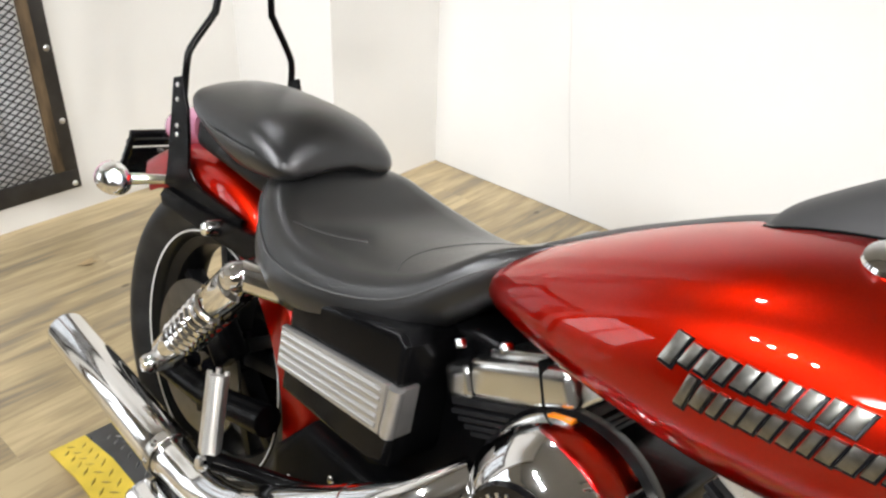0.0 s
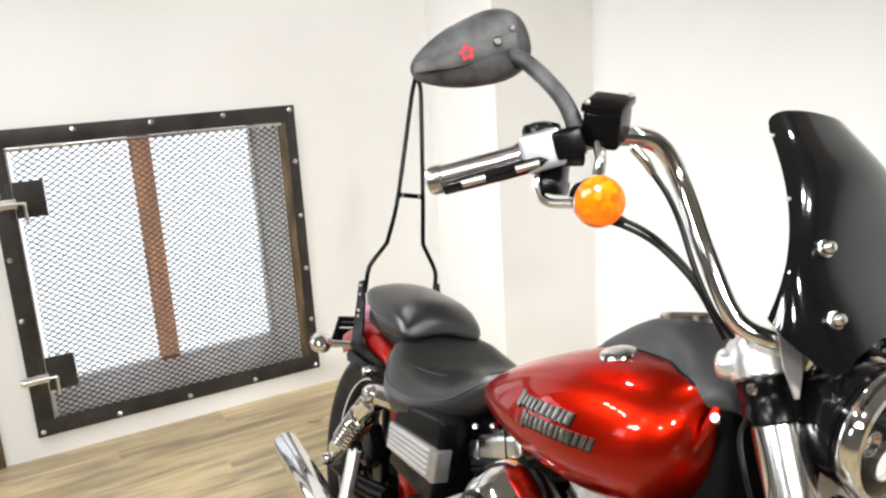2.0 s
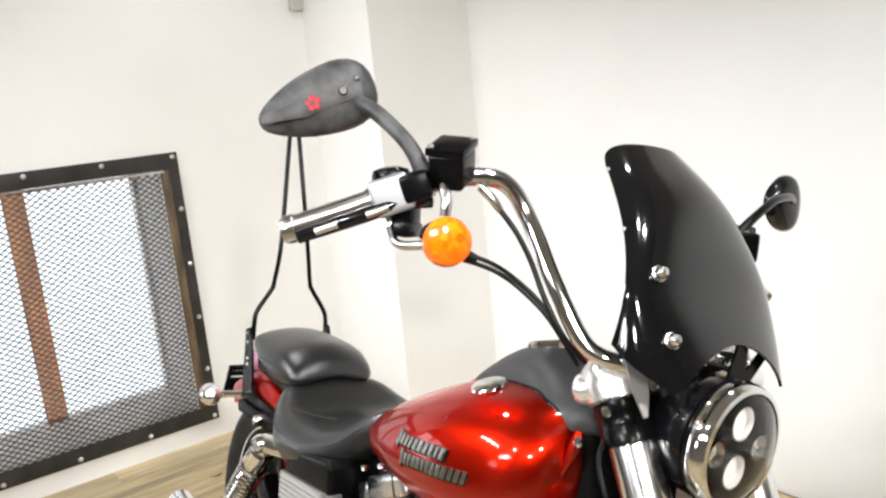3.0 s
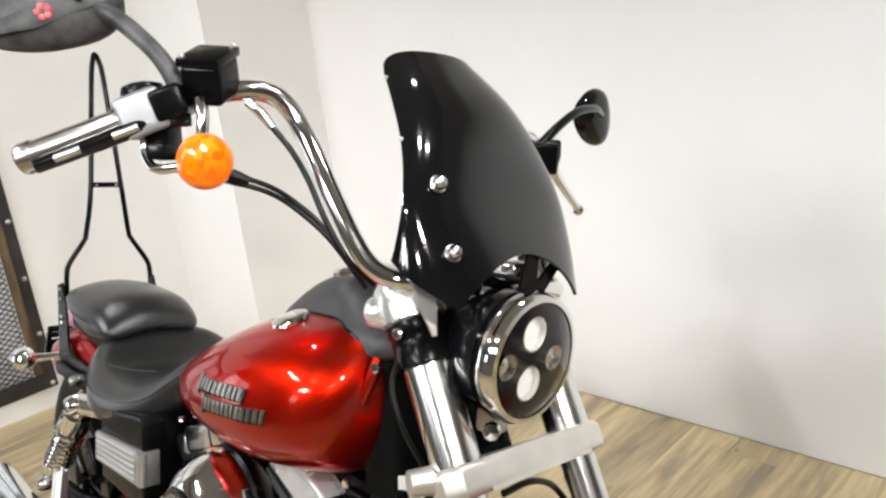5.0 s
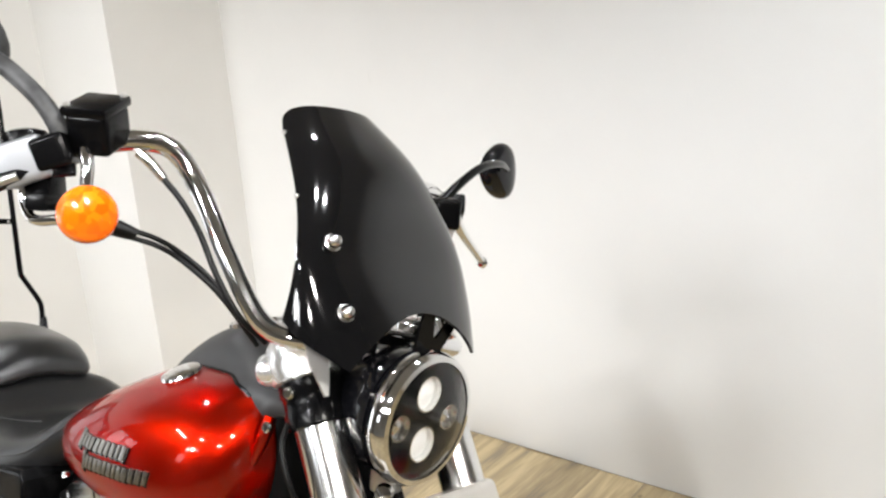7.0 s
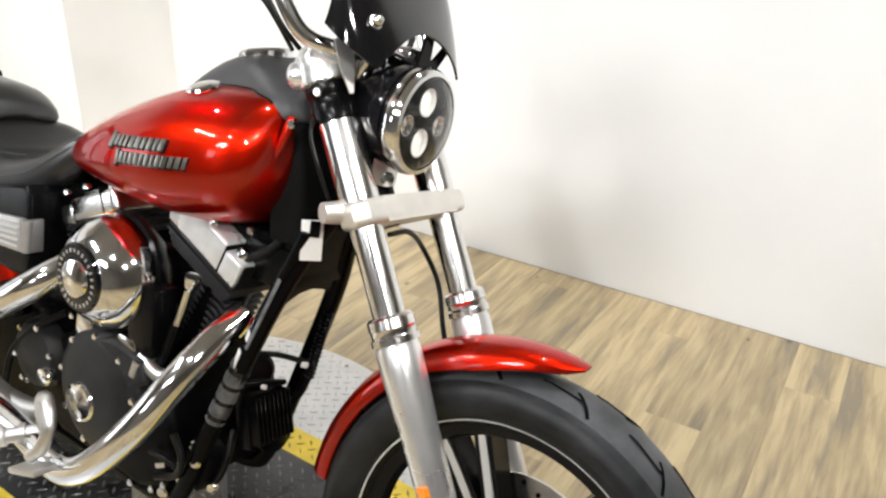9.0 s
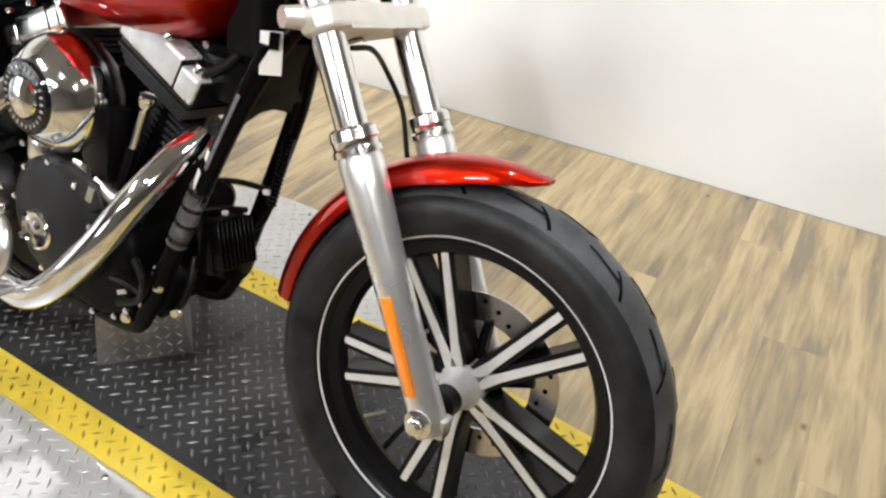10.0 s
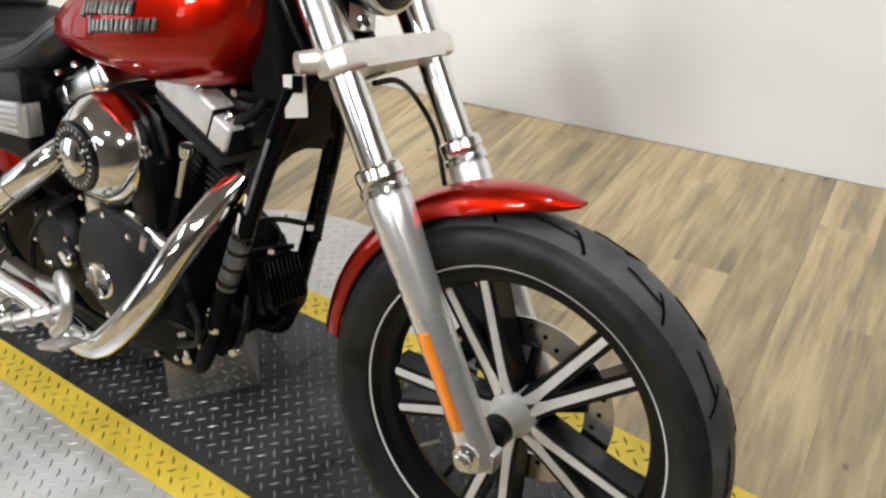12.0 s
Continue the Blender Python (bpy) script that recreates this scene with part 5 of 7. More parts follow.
def fuel_tank():
    tank = part("fuel_tank", section_loft(TANK, 44, lambda s: super_ring(s[0], -0.008, s[1], s[2], s[3] + 0.003, 0.45, 0.86, 64, 0.75)), RED, bike, "glossy candy red teardrop fuel tank", sharp=60)
    # raised silver badge: rows of plain upright bars
    for row, (x0, x1, za, zb, n) in enumerate(((-0.722, -0.576, 0.866, 0.886, 10), (-0.700, -0.530, 0.843, 0.868, 13))):
        for k in range(n):
            f = (k + 0.5) / n
            x, z = x0 + (x1 - x0) * f, za + (zb - za) * f
            h = 0.027 if k < 1 else 0.0195
            w = (x1 - x0) / n * (0.84, 0.66, 0.76, 0.60, 0.80)[(k + row) % 5]
            y = tank_side(x, z)
            slope = math.atan2(tank_side(x, z + 0.01) - tank_side(x, z - 0.01), 0.02)
            yaw = math.atan2(tank_side(x + 0.01, z) - tank_side(x - 0.01, z), 0.02)
            bm = bmesh.new()
            m = Matrix.Translation((x, y, z)) @ Matrix.Rotation(yaw, 4, "Z") @ Matrix.Rotation(-slope, 4, "X")
            out = [(-w / 2 - 0.002, -h / 2), (w / 2 - 0.002, -h / 2), (w / 2 + 0.003, h / 2), (-w / 2 + 0.003, h / 2)]
            prism(bm, out, 0.008, m @ XZ, 0.0022, 2)
            bar = part("badge_bar", bm, BADGE, tank, "raised silver badge bar")
            bm = bmesh.new()
            prism(bm, [(q * 1.22 + 0.0012, r * 1.12 - 0.0012) for q, r in out], 0.005, m @ XZ, 0.001, 1)
            part("badge_outline", bm, GLOSS, bar, "black outline behind the bar")
    # filler cap
    bm = bmesh.new()
    cap_n = Vector((-0.10, -0.34, 0.93)).normalized()
    cap_c = Vector((-0.612, -0.136, 0.970))
    lathe(bm, [(0.024, -0.014), (0.028, 0.0), (0.0265, 0.003), (0.020, 0.005), (0.008, 0.006), (0.001, 0.006)], cap_c, cap_n, 36)
    part("filler_cap", bm, CHROME, tank, "chrome fuel filler cap")
    # front mounting bracket with bolt
    bm = bmesh.new()
    tube(bm, [(-0.424, -0.124, 0.958), (-0.424, -0.130, 0.940), (-0.432, -0.134, 0.912), (-0.446, -0.136, 0.885)], [0.007, 0.0085, 0.0060, 0.004], 14, 5)
    part("mount_ear", bm, RED, tank, "red front mounting ear")
    bolt(tank, (-0.412, -0.136, 0.950), (0.3, -1, 0.3), BOLT)
    # dash console
    DASH = [(-0.985, 0.030, 0.780, 0.816), (-0.90, 0.048, 0.820, 0.867), (-0.80, 0.055, 0.86, 0.918), (-0.748, 0.062, 0.89, 0.942), (-0.722, 0.074, 0.91, 0.968), (-0.650, 0.086, 0.92, 1.016), (-0.585, 0.094, 0.92, 1.034), (-0.540, 0.102, 0.905, 1.026), (-0.495, 0.114, 0.93, 1.012), (-0.460, 0.112, 0.93, 1.006), (-0.440, 0.104, 0.94, 1.000), (-0.422, 0.084, 0.945, 0.984)]
    dash = part("dash_console", section_loft(DASH, 36, lambda s: super_ring(s[0], -0.012, s[1], s[2], s[3], 0.3, 0.72, 36)), DASHBLACK, tank, "matte black dash console along the tank", sharp=55)
    # thin rim where the console's right edge meets the tank
    rim = []
    for k in range(25):
        x = -0.735 + (0.735 - 0.470) * k / 24

        def upper(rows, y0, *shape):
            row = [float(np.interp(x, [t[0] for t in dense], [t[i] for t in dense])) for dense in (spline(rows, 5),) for i in range(4)]
            ring = sorted((p[1], p[2]) for p in super_ring(x, y0, row[1], row[2], row[3], *shape) if p[2] > row[2] + (row[3] - row[2]) * shape[0])
            return [p[0] for p in ring], [p[1] for p in ring]
        ty, tz = upper(TANK, -0.008, 0.45, 0.86, 64, 0.75)
        dy, dz = upper(DASH, -0.012, 0.3, 0.72, 36)
        for j in range(60):
            y = dy[0] + 0.0005 + 0.0015 * j
            if np.interp(y, dy, dz) >= np.interp(y, ty, tz):
                rim.append((x, y, float(np.interp(y, ty, tz)) + 0.001))
                break
    bm = bmesh.new()
    tube(bm, rim, 0.0035, 8, 2)
    part("console_rim", bm, SATINBLACK, dash, "thin black rim along the console")
    bm = bmesh.new()
    lathe(bm, [(0.040, -0.03), (0.045, 0.0), (0.047, 0.012), (0.044, 0.017), (0.040, 0.015), (0.039, 0.010)], (-0.606, -0.012, 1.019), (-0.25, 0, 0.97), 40)
    part("speedometer", bm, CHROME, tank, "chrome ringed round speedometer")
    bm = bmesh.new()
    lathe(bm, [(0.001, 0.012), (0.0395, 0.0115), (0.0395, 0.006)], (-0.606, -0.012, 1.019), (-0.25, 0, 0.97), 36)
    part("dial", bm, GLOSS, tank, "dark glass dial")


def seat_ring(s, arch=0.006):
    """x, half width, underside, rim height, middle height; the underside may arch."""
    x, hw, z0, z1, zm = s
    yc = -0.006 if arch < 0.01 else -0.014
    ring = []
    for k in range(9):  # underside, left to right
        f = 1 - 2 * k / 8
        ring.append((x, yc + f * hw * 0.80, z0 + arch * (1 - f * f)))
    for f, g in ((0.93, 0.10), (1.0, 0.32), (1.0, 0.55), (0.96, 0.78), (0.88, 0.94)):
        ring.append((x, yc - hw * f, z0 + (z1 - z0) * g))
    for k in range(13):  # top, right to left
        f = -0.78 + 1.56 * k / 12
        ring.append((x, yc + f * hw, zm + (z1 - zm) * (abs(f) / 0.78) ** 2.0))
    for f, g in ((0.88, 0.94), (0.96, 0.78), (1.0, 0.55), (1.0, 0.32), (0.93, 0.10)):
        ring.append((x, yc + hw * f, z0 + (z1 - z0) * g))
    return ring


def stitch(pts, parent, r=0.0016):
    bm = bmesh.new()
    tube(bm, pts, r, 6, 6)
    part("seam_piping", bm, SEAM, parent)


def seats():
    S = [(-0.945, 0.040, 0.800, 0.832, 0.835), (-0.965, 0.085, 0.772, 0.826, 0.822), (-1.005, 0.120, 0.728, 0.808, 0.802), (-1.080, 0.156, 0.662, 0.752, 0.766),
         (-1.180, 0.180, 0.634, 0.722, 0.728), (-1.280, 0.186, 0.620, 0.724, 0.716), (-1.340, 0.169, 0.628, 0.738, 0.736), (-1.385, 0.144, 0.66, 0.754, 0.764), (-1.425, 0.112, 0.69, 0.758, 0.772), (-1.45, 0.09, 0.70, 0.750, 0.764)]
    seat = part("rider_seat", section_loft(S, 40, seat_ring), VINYL, bike, "black vinyl scooped rider seat with stitched seams", sharp=50)
    side = [(s[0], -0.006 - s[1] * 0.985, s[2] + (s[3] - s[2]) * 0.68) for s in S[1:-1]]
    stitch([(x, y - 0.0005, z) for x, y, z in side], seat)

    def on_seat(x, f):
        dense = spline(S, 5)[::-1]
        hw, z1, zm = (float(np.interp(x, [d[0] for d in dense], [d[i] for d in dense])) for i in (1, 3, 4))
        return (x, -0.006 + f * hw, zm + (z1 - zm) * (abs(f) / 0.78) ** 2 + 0.0004)
    stitch([on_seat(-1.16 + 0.05 * (k / 6) ** 2, k / 8) for k in range(-6, 7)], seat, 0.0008)
    stitch([on_seat(-1.31 + 0.012 * k, -0.76 + 0.07 * k) for k in range(7)], seat, 0.0008)
    # chrome strip under the seat edge
    bm = bmesh.new()
    tube(bm, [(-1.10, -0.150, 0.668), (-1.15, -0.162, 0.650)], 0.004, 8, 2)
    part("seat_trim", bm, CHROME, seat, "short chrome trim piece")
    P = [(-1.374, 0.082, 0.762, 0.772, 0.777), (-1.390, 0.110, 0.748, 0.794, 0.809), (-1.440, 0.122, 0.738, 0.817, 0.837),
         (-1.50, 0.126, 0.738, 0.824, 0.844), (-1.61, 0.117, 0.762, 0.825, 0.844), (-1.665, 0.100, 0.786, 0.822, 0.834), (-1.69, 0.06, 0.798, 0.814, 0.820)]
    bm = section_loft(P, 40, lambda s: seat_ring(s, 0.020 * min(1.0, max(0.5, (s[0] + 1.55) / 0.1))))
    for _ in range(5):
        bmesh.ops.smooth_vert(bm, verts=bm.verts[:], factor=0.5, use_axis_x=True, use_axis_y=True, use_axis_z=True)
    pad = part("pillion_pad", bm, VINYL, bike, "black vinyl pillion pad with a stitched side seam", sharp=50)
    stitch([(-1.430, -0.138, 0.786), (-1.46, -0.1405, 0.786), (-1.52, -0.1395, 0.786), (-1.58, -0.130, 0.786), (-1.64, -0.114, 0.796)], pad)
    bm = bmesh.new()
    block(bm, (0.24, 0.19, 0.060), Matrix.Translation((-1.535, -0.012, 0.748)) @ Matrix.Rotation(radians(4), 4, "Y"), 0.018, 3)
    part("pad_base", bm, HOSE, pad, "black base under the pad")
    bm = bmesh.new()
    lathe(bm, [(0.0075, 0.0), (0.0086, 0.0014), (0.0097, 0.0)], (-1.412, -0.012, 0.818), (0.62, -0.10, 0.78), 24, True)
    part("embossed_badge", bm, VINYL, pad, "small embossed ring")


AXLE = Vector((-1.63, 0, 0.328))


def rear_wheel():
    c = AXLE
    wheel = part("rear_wheel", rim_bm(c, 0.238, 0.078), WHEELBLACK, bike, "gloss black cast rear wheel")
    part("tyre", tyre_bm(c, 0.236, 0.328, 0.080), RUBBER, wheel, "black rear tyre")
    bm = bmesh.new()
    lathe(bm, [(0.2315, -0.0612), (0.2345, -0.0618), (0.2345, -0.0604), (0.2315, -0.0598)], c, (0, 1, 0), 80, True)
    part("pinstripe", bm, STRIPE, wheel, "thin white rim pinstripe")
    body = bmesh.new()
    prism(body, [(0.035, -0.014), (0.20, -0.010), (0.205, 0.010), (0.035, 0.014)], 0.034, None, 0.0025)
    body = finish(body, "spoke", WHEELBLACK)
    for k in range(5):
        for s in (-1, 1):
            a = 0.4 - radians(72) * k + s * 0.19
            piece("spoke", body, wheel, Matrix.Translation(c) @ Matrix.Rotation(-a, 4, "Y") @ Matrix.Rotation(math.pi / 2, 4, "X"))
    bm = bmesh.new()
    lathe(bm, [(0.01, 0.06), (0.05, 0.05), (0.055, -0.04), (0.035, -0.07), (0.01, -0.075)], c, (0, 1, 0), 32)
    part("hub", bm, GLOSS, wheel)
    bm = bmesh.new()
    lathe(bm, [(0.03, 0.088), (0.205, 0.088), (0.21, 0.080), (0.205, 0.072), (0.03, 0.072)], c, (0, 1, 0), 48, True)
    part("drive_pulley", bm, FRAME, wheel, "black drive pulley")
    bm = bmesh.new()
    lathe(bm, [(0.095, -0.078), (0.146, -0.078), (0.146, -0.083), (0.095, -0.083)], c, (0, 1, 0), 64, True)
    part("brake_disc", bm, DARKSTEEL, wheel, "drilled rear brake disc")
    bm = bmesh.new()
    for k in range(5):
        a = 2 * math.pi * k / 5
        tube(bm, [(c.x + 0.03 * math.cos(a), -0.075, c.z + 0.03 * math.sin(a)), (c.x + 0.10 * math.cos(a), -0.080, c.z + 0.10 * math.sin(a))], [0.016, 0.010], 8, 2)
    part("disc_carrier", bm, GLOSS, wheel)
    bm = bmesh.new()
    block(bm, (0.10, 0.045, 0.06), Matrix.Translation((c.x + 0.09, -0.088, c.z + 0.095)) @ Matrix.Rotation(radians(40), 4, "Y"), 0.01, 3)
    part("brake_caliper", bm, SATINBLACK, wheel, "black rear caliper")


def rear_fender():
    c = AXLE
    rings = []
    n = 40
    for k in range(n + 1):
        a = radians(-8) + radians(132) * k / n
        hw = 0.104
        ring = []
        for f, r in ((-1, 0.318), (-1, 0.352), (-0.94, 0.372), (-0.75, 0.384), (-0.4, 0.390), (0, 0.392), (0.4, 0.390), (0.75, 0.384), (0.94, 0.372), (1, 0.352), (1, 0.318), (0.96, 0.318), (0.92, 0.362), (0.7, 0.378), (0, 0.386), (-0.7, 0.378), (-0.92, 0.362), (-0.96, 0.318)):
            drop = 0.0
            if r <= 0.32:
                drop = -0.018 * math.sin(min(1.0, max(0.0, k / n)) * math.pi)
            ring.append((c.x + (r + drop) * math.cos(a), f * hw, c.z + (r + drop) * math.sin(a)))
        rings.append(ring)
    bm = bmesh.new()
    loft(bm, rings)
    f = part("rear_fender", bm, RED, bike, "candy red rear fender", sharp=45)
    # black struts
    for s in (-1, 1):
        bm = bmesh.new()
        out = [(-1.335, 0.672), (-1.345, 0.630), (-1.45, 0.612), (-1.60, 0.606), (-1.715, 0.600), (-1.727, 0.616), (-1.715, 0.632), (-1.60, 0.636), (-1.45, 0.654)]
        prism(bm, out, 0.016, Matrix.Translation((0, s * 0.118, 0)) @ XZ, 0.004, 2)
        part("fender_strut", bm, FRAME, f, "black fender strut")
        bm = bmesh.new()
        lathe(bm, [(0.001, 0.030), (0.010, 0.028), (0.013, 0.020), (0.0135, 0.0)], (-1.522, s * 0.126, 0.634), (0, s, 0), 18)
        part("strut_bolt", bm, CHROME, f, "chrome dome bolt")
    # tail light
    bm = bmesh.new()
    loft(bm, [super_ring(x, 0, hw, z0, z1, 0.5, 0.8, 24) for x, hw, z0, z1 in spline([(-1.755, 0.055, 0.690, 0.765), (-1.79, 0.066, 0.675, 0.758), (-1.85, 0.062, 0.665, 0.738), (-1.885, 0.04, 0.675, 0.715)], 4)])
    part("tail_light", bm, REDLENS, f, "rounded red tail light lens with a painted pink reflection")
    # plate carrier
    bm = bmesh.new()
    m = Matrix.Translation((-2.0, 0.03, 0.600)) @ Matrix.Rotation(radians(28), 4, "Y")
    block(bm, (0.006, 0.19, 0.07), m @ pose(0, 0, -0.022), 0.002)
    tube(bm, [(-1.99, 0.0, 0.60), (-1.90, 0.0, 0.60)], 0.012, 10, 2)
    carrier = part("plate_carrier", bm, GLOSS, f, "black number plate carrier")
    for size, dy, dz in (((0.012, 0.20, 0.014), 0, 0.053), ((0.012, 0.20, 0.012), 0, 0.030), ((0.012, 0.20, 0.008), 0, -0.056), ((0.010, 0.012, 0.11), -0.093, 0), ((0.010, 0.012, 0.11), 0.093, 0)):
        part("carrier_bar", block(bmesh.new(), size, m @ pose(0, dy, dz), 0.002), GLOSS, carrier)
    # rear signals
    for s in (-1, 1):
        cc = Vector((-1.783, s * 0.182, 0.628))
        bm = bmesh.new()
        lathe(bm, [(0.001, 0.040), (0.012, 0.036), (0.022, 0.024), (0.0275, 0.006), (0.029, -0.006), (0.029, -0.012)], cc, (1, 0, 0), 32)
        tube(bm, [cc + Vector((0.005, -s * 0.026, 0.0)), cc + Vector((0.03, -s * 0.060, 0.006)), cc + Vector((0.05, -s * 0.085, 0.010))], [0.011, 0.009, 0.010], 12, 3)
        part("rear_turn_signal", bm, CHROME, f, "chrome bullet rear turn signal")
        bm = bmesh.new()
        lathe(bm, [(0.029, -0.011), (0.028, -0.018), (0.018, -0.025), (0.001, -0.027)], cc, (1, 0, 0), 28)
        part("signal_lens", bm, REDLENS, f, "red signal lens")


def sissy_bar():
    right = [(-1.725, -0.094, 0.790), (-1.728, -0.092, 0.845), (-1.733, -0.083, 0.872), (-1.735, -0.048, 0.925), (-1.737, -0.041, 0.945), (-1.742, -0.026, 1.06), (-1.790, -0.004, 1.32), (-1.802, 0.004, 1.375)]
    left = [(x, 0.024 - y, z) for x, y, z in right]
    bm = bmesh.new()
    tube(bm, right + [(-1.812, 0.012, 1.394)] + left[::-1], 0.0062, 12, 6)
    sb = part("sissy_bar", bm, SATINBLACK, bike, "tall satin black sissy bar")
    bm = bmesh.new()
    block(bm, (0.005, 0.070, 0.013), Matrix.Translation((-1.744, 0.012, 1.066)), 0.0015)
    part("cross_brace", bm, SATINBLACK, sb, "flat cross brace")
    for y in (-0.012, 0.036):
        bolt(sb, (-1.741, y, 1.066), (1, 0, 0), bolt_mesh(0.003, 0.002, SATIN))
    for s, y in ((-1, -0.106), (1, 0.108)):
        bm = bmesh.new()
        out = [(-1.738, 0.761), (-1.740, 0.821), (-1.710, 0.831), (-1.686, 0.779), (-1.675, 0.741), (-1.670, 0.684), (-1.657, 0.672), (-1.626, 0.663), (-1.491, 0.662), (-1.498, 0.646), (-1.664, 0.633), (-1.747, 0.631), (-1.738, 0.661), (-1.739, 0.711)]
        prism(bm, out, 0.006, Matrix.Translation((0.012, y + s * 0.006, 0)) @ XZ, 0.0015, 1)
        part("side_bracket", bm, SATINBLACK, sb, "flat black side bracket")
        for x, z in ((-1.707, 0.814), (-1.704, 0.790), (-1.699, 0.747), (-1.697, 0.732)):
            bolt(sb, (x, y + s * 0.010, z), (0, s, 0), bolt_mesh(0.004, 0.003, SATIN))


def shocks():
    for s in (-1, 1):
        a, b = Vector((-1.345, s * 0.185, 0.640)), Vector((-1.565, s * 0.190, 0.385))
        d = (b - a).normalized()
        ln = (b - a).length
        bm = bmesh.new()
        lathe(bm, [(0.012, -0.01), (0.022, -0.004), (0.024, 0.02), (0.031, 0.026), (0.0315, 0.085), (0.029, 0.090), (0.014, 0.092), (0.014, 0.225), (0.027, 0.228), (0.029, 0.235), (0.028, 0.290), (0.022, 0.298), (0.014, ln - 0.01)], a, d, 32)
        sh = part("shock_absorber", bm, CHROME, bike, "chrome shock absorber with an exposed coil spring")
        bm = bmesh.new()
        e = d.orthogonal().normalized()
        f = d.cross(e)
        turns = 8
        pts = [a + d * (0.088 + 0.142 * k / (turns * 14)) + (e * math.cos(2 * math.pi * k / 14) + f * math.sin(2 * math.pi * k / 14)) * 0.0275 for k in range(turns * 14 + 1)]
        tube(bm, pts, 0.0068, 8, 1, smooth=False)
        part("spring", bm, CHROME, sh, "chrome coil spring")
        bm = bmesh.new()
        lathe(bm, [(0.001, s * 0.034), (0.016, s * 0.032), (0.022, s * 0.022), (0.0225, -s * 0.03)], a, (0, 1, 0), 24)
        part("mount_eye", bm, CHROME, sh, "chrome mounting eye")
        bm = bmesh.new()
        lathe(bm, [(0.001, s * 0.03), (0.012, s * 0.028), (0.017, s * 0.018), (0.018, -s * 0.03)], b, (0, 1, 0), 24)
        part("mount_eye", bm, CHROME, sh, "chrome mounting eye")
        bm = bmesh.new()
        tube(bm, [a + Vector((0, 0, 0)), a + Vector((0.075, -s * 0.02, 0.008))], [0.024, 0.023], 16, 2)
        part("upper_cover", bm, CHROME, sh, "chrome upper mount cover")


def electrics_box():
    bm = bmesh.new()
    prism(bm, [(-1.236, 0.520), (-1.045, 0.522), (-1.018, 0.536), (-1.018, 0.696), (-1.036, 0.708), (-1.215, 0.672), (-1.236, 0.655)], 0.17, Matrix.Translation((0, -0.100, 0)) @ XZ, 0.010, 3)
    bx = part("electrics_box", bm, SATINBLACK, bike, "black side cover with a ribbed silver band")
    bm = bmesh.new()
    ribs = []
    out = [(-1.237, 0.558), (-1.030, 0.578), (-1.030, 0.646), (-1.237, 0.618)]
    prism(bm, out, 0.012, Matrix.Translation((0, -0.189, 0)) @ XZ, 0.004, 2)
    for k in range(5):
        f = 0.14 + 0.18 * k
        a = Vector((-1.231, -0.1935, 0.558 + 0.060 * f))
        b = Vector((-1.036, -0.1935, 0.5775 + 0.067 * f))
        rib = bmesh.new()
        tube(rib, [a, b], 0.0042, 8, 2)
        ribs.append(rib)
    # the band wraps the front corner
    block(bm, (0.008, 0.030, 0.066), Matrix.Translation((-1.0165, -0.172, 0.612)), 0.003, 2)
    tube(bm, [(-1.022, -0.186, 0.580), (-1.020, -0.186, 0.644)], 0.010, 14, 2)
    band = part("ribbed_band", bm, BRUSHED, bx, "ribbed brushed aluminium band")
    for rib in ribs:
        part("rib", rib, BRUSHED, band)


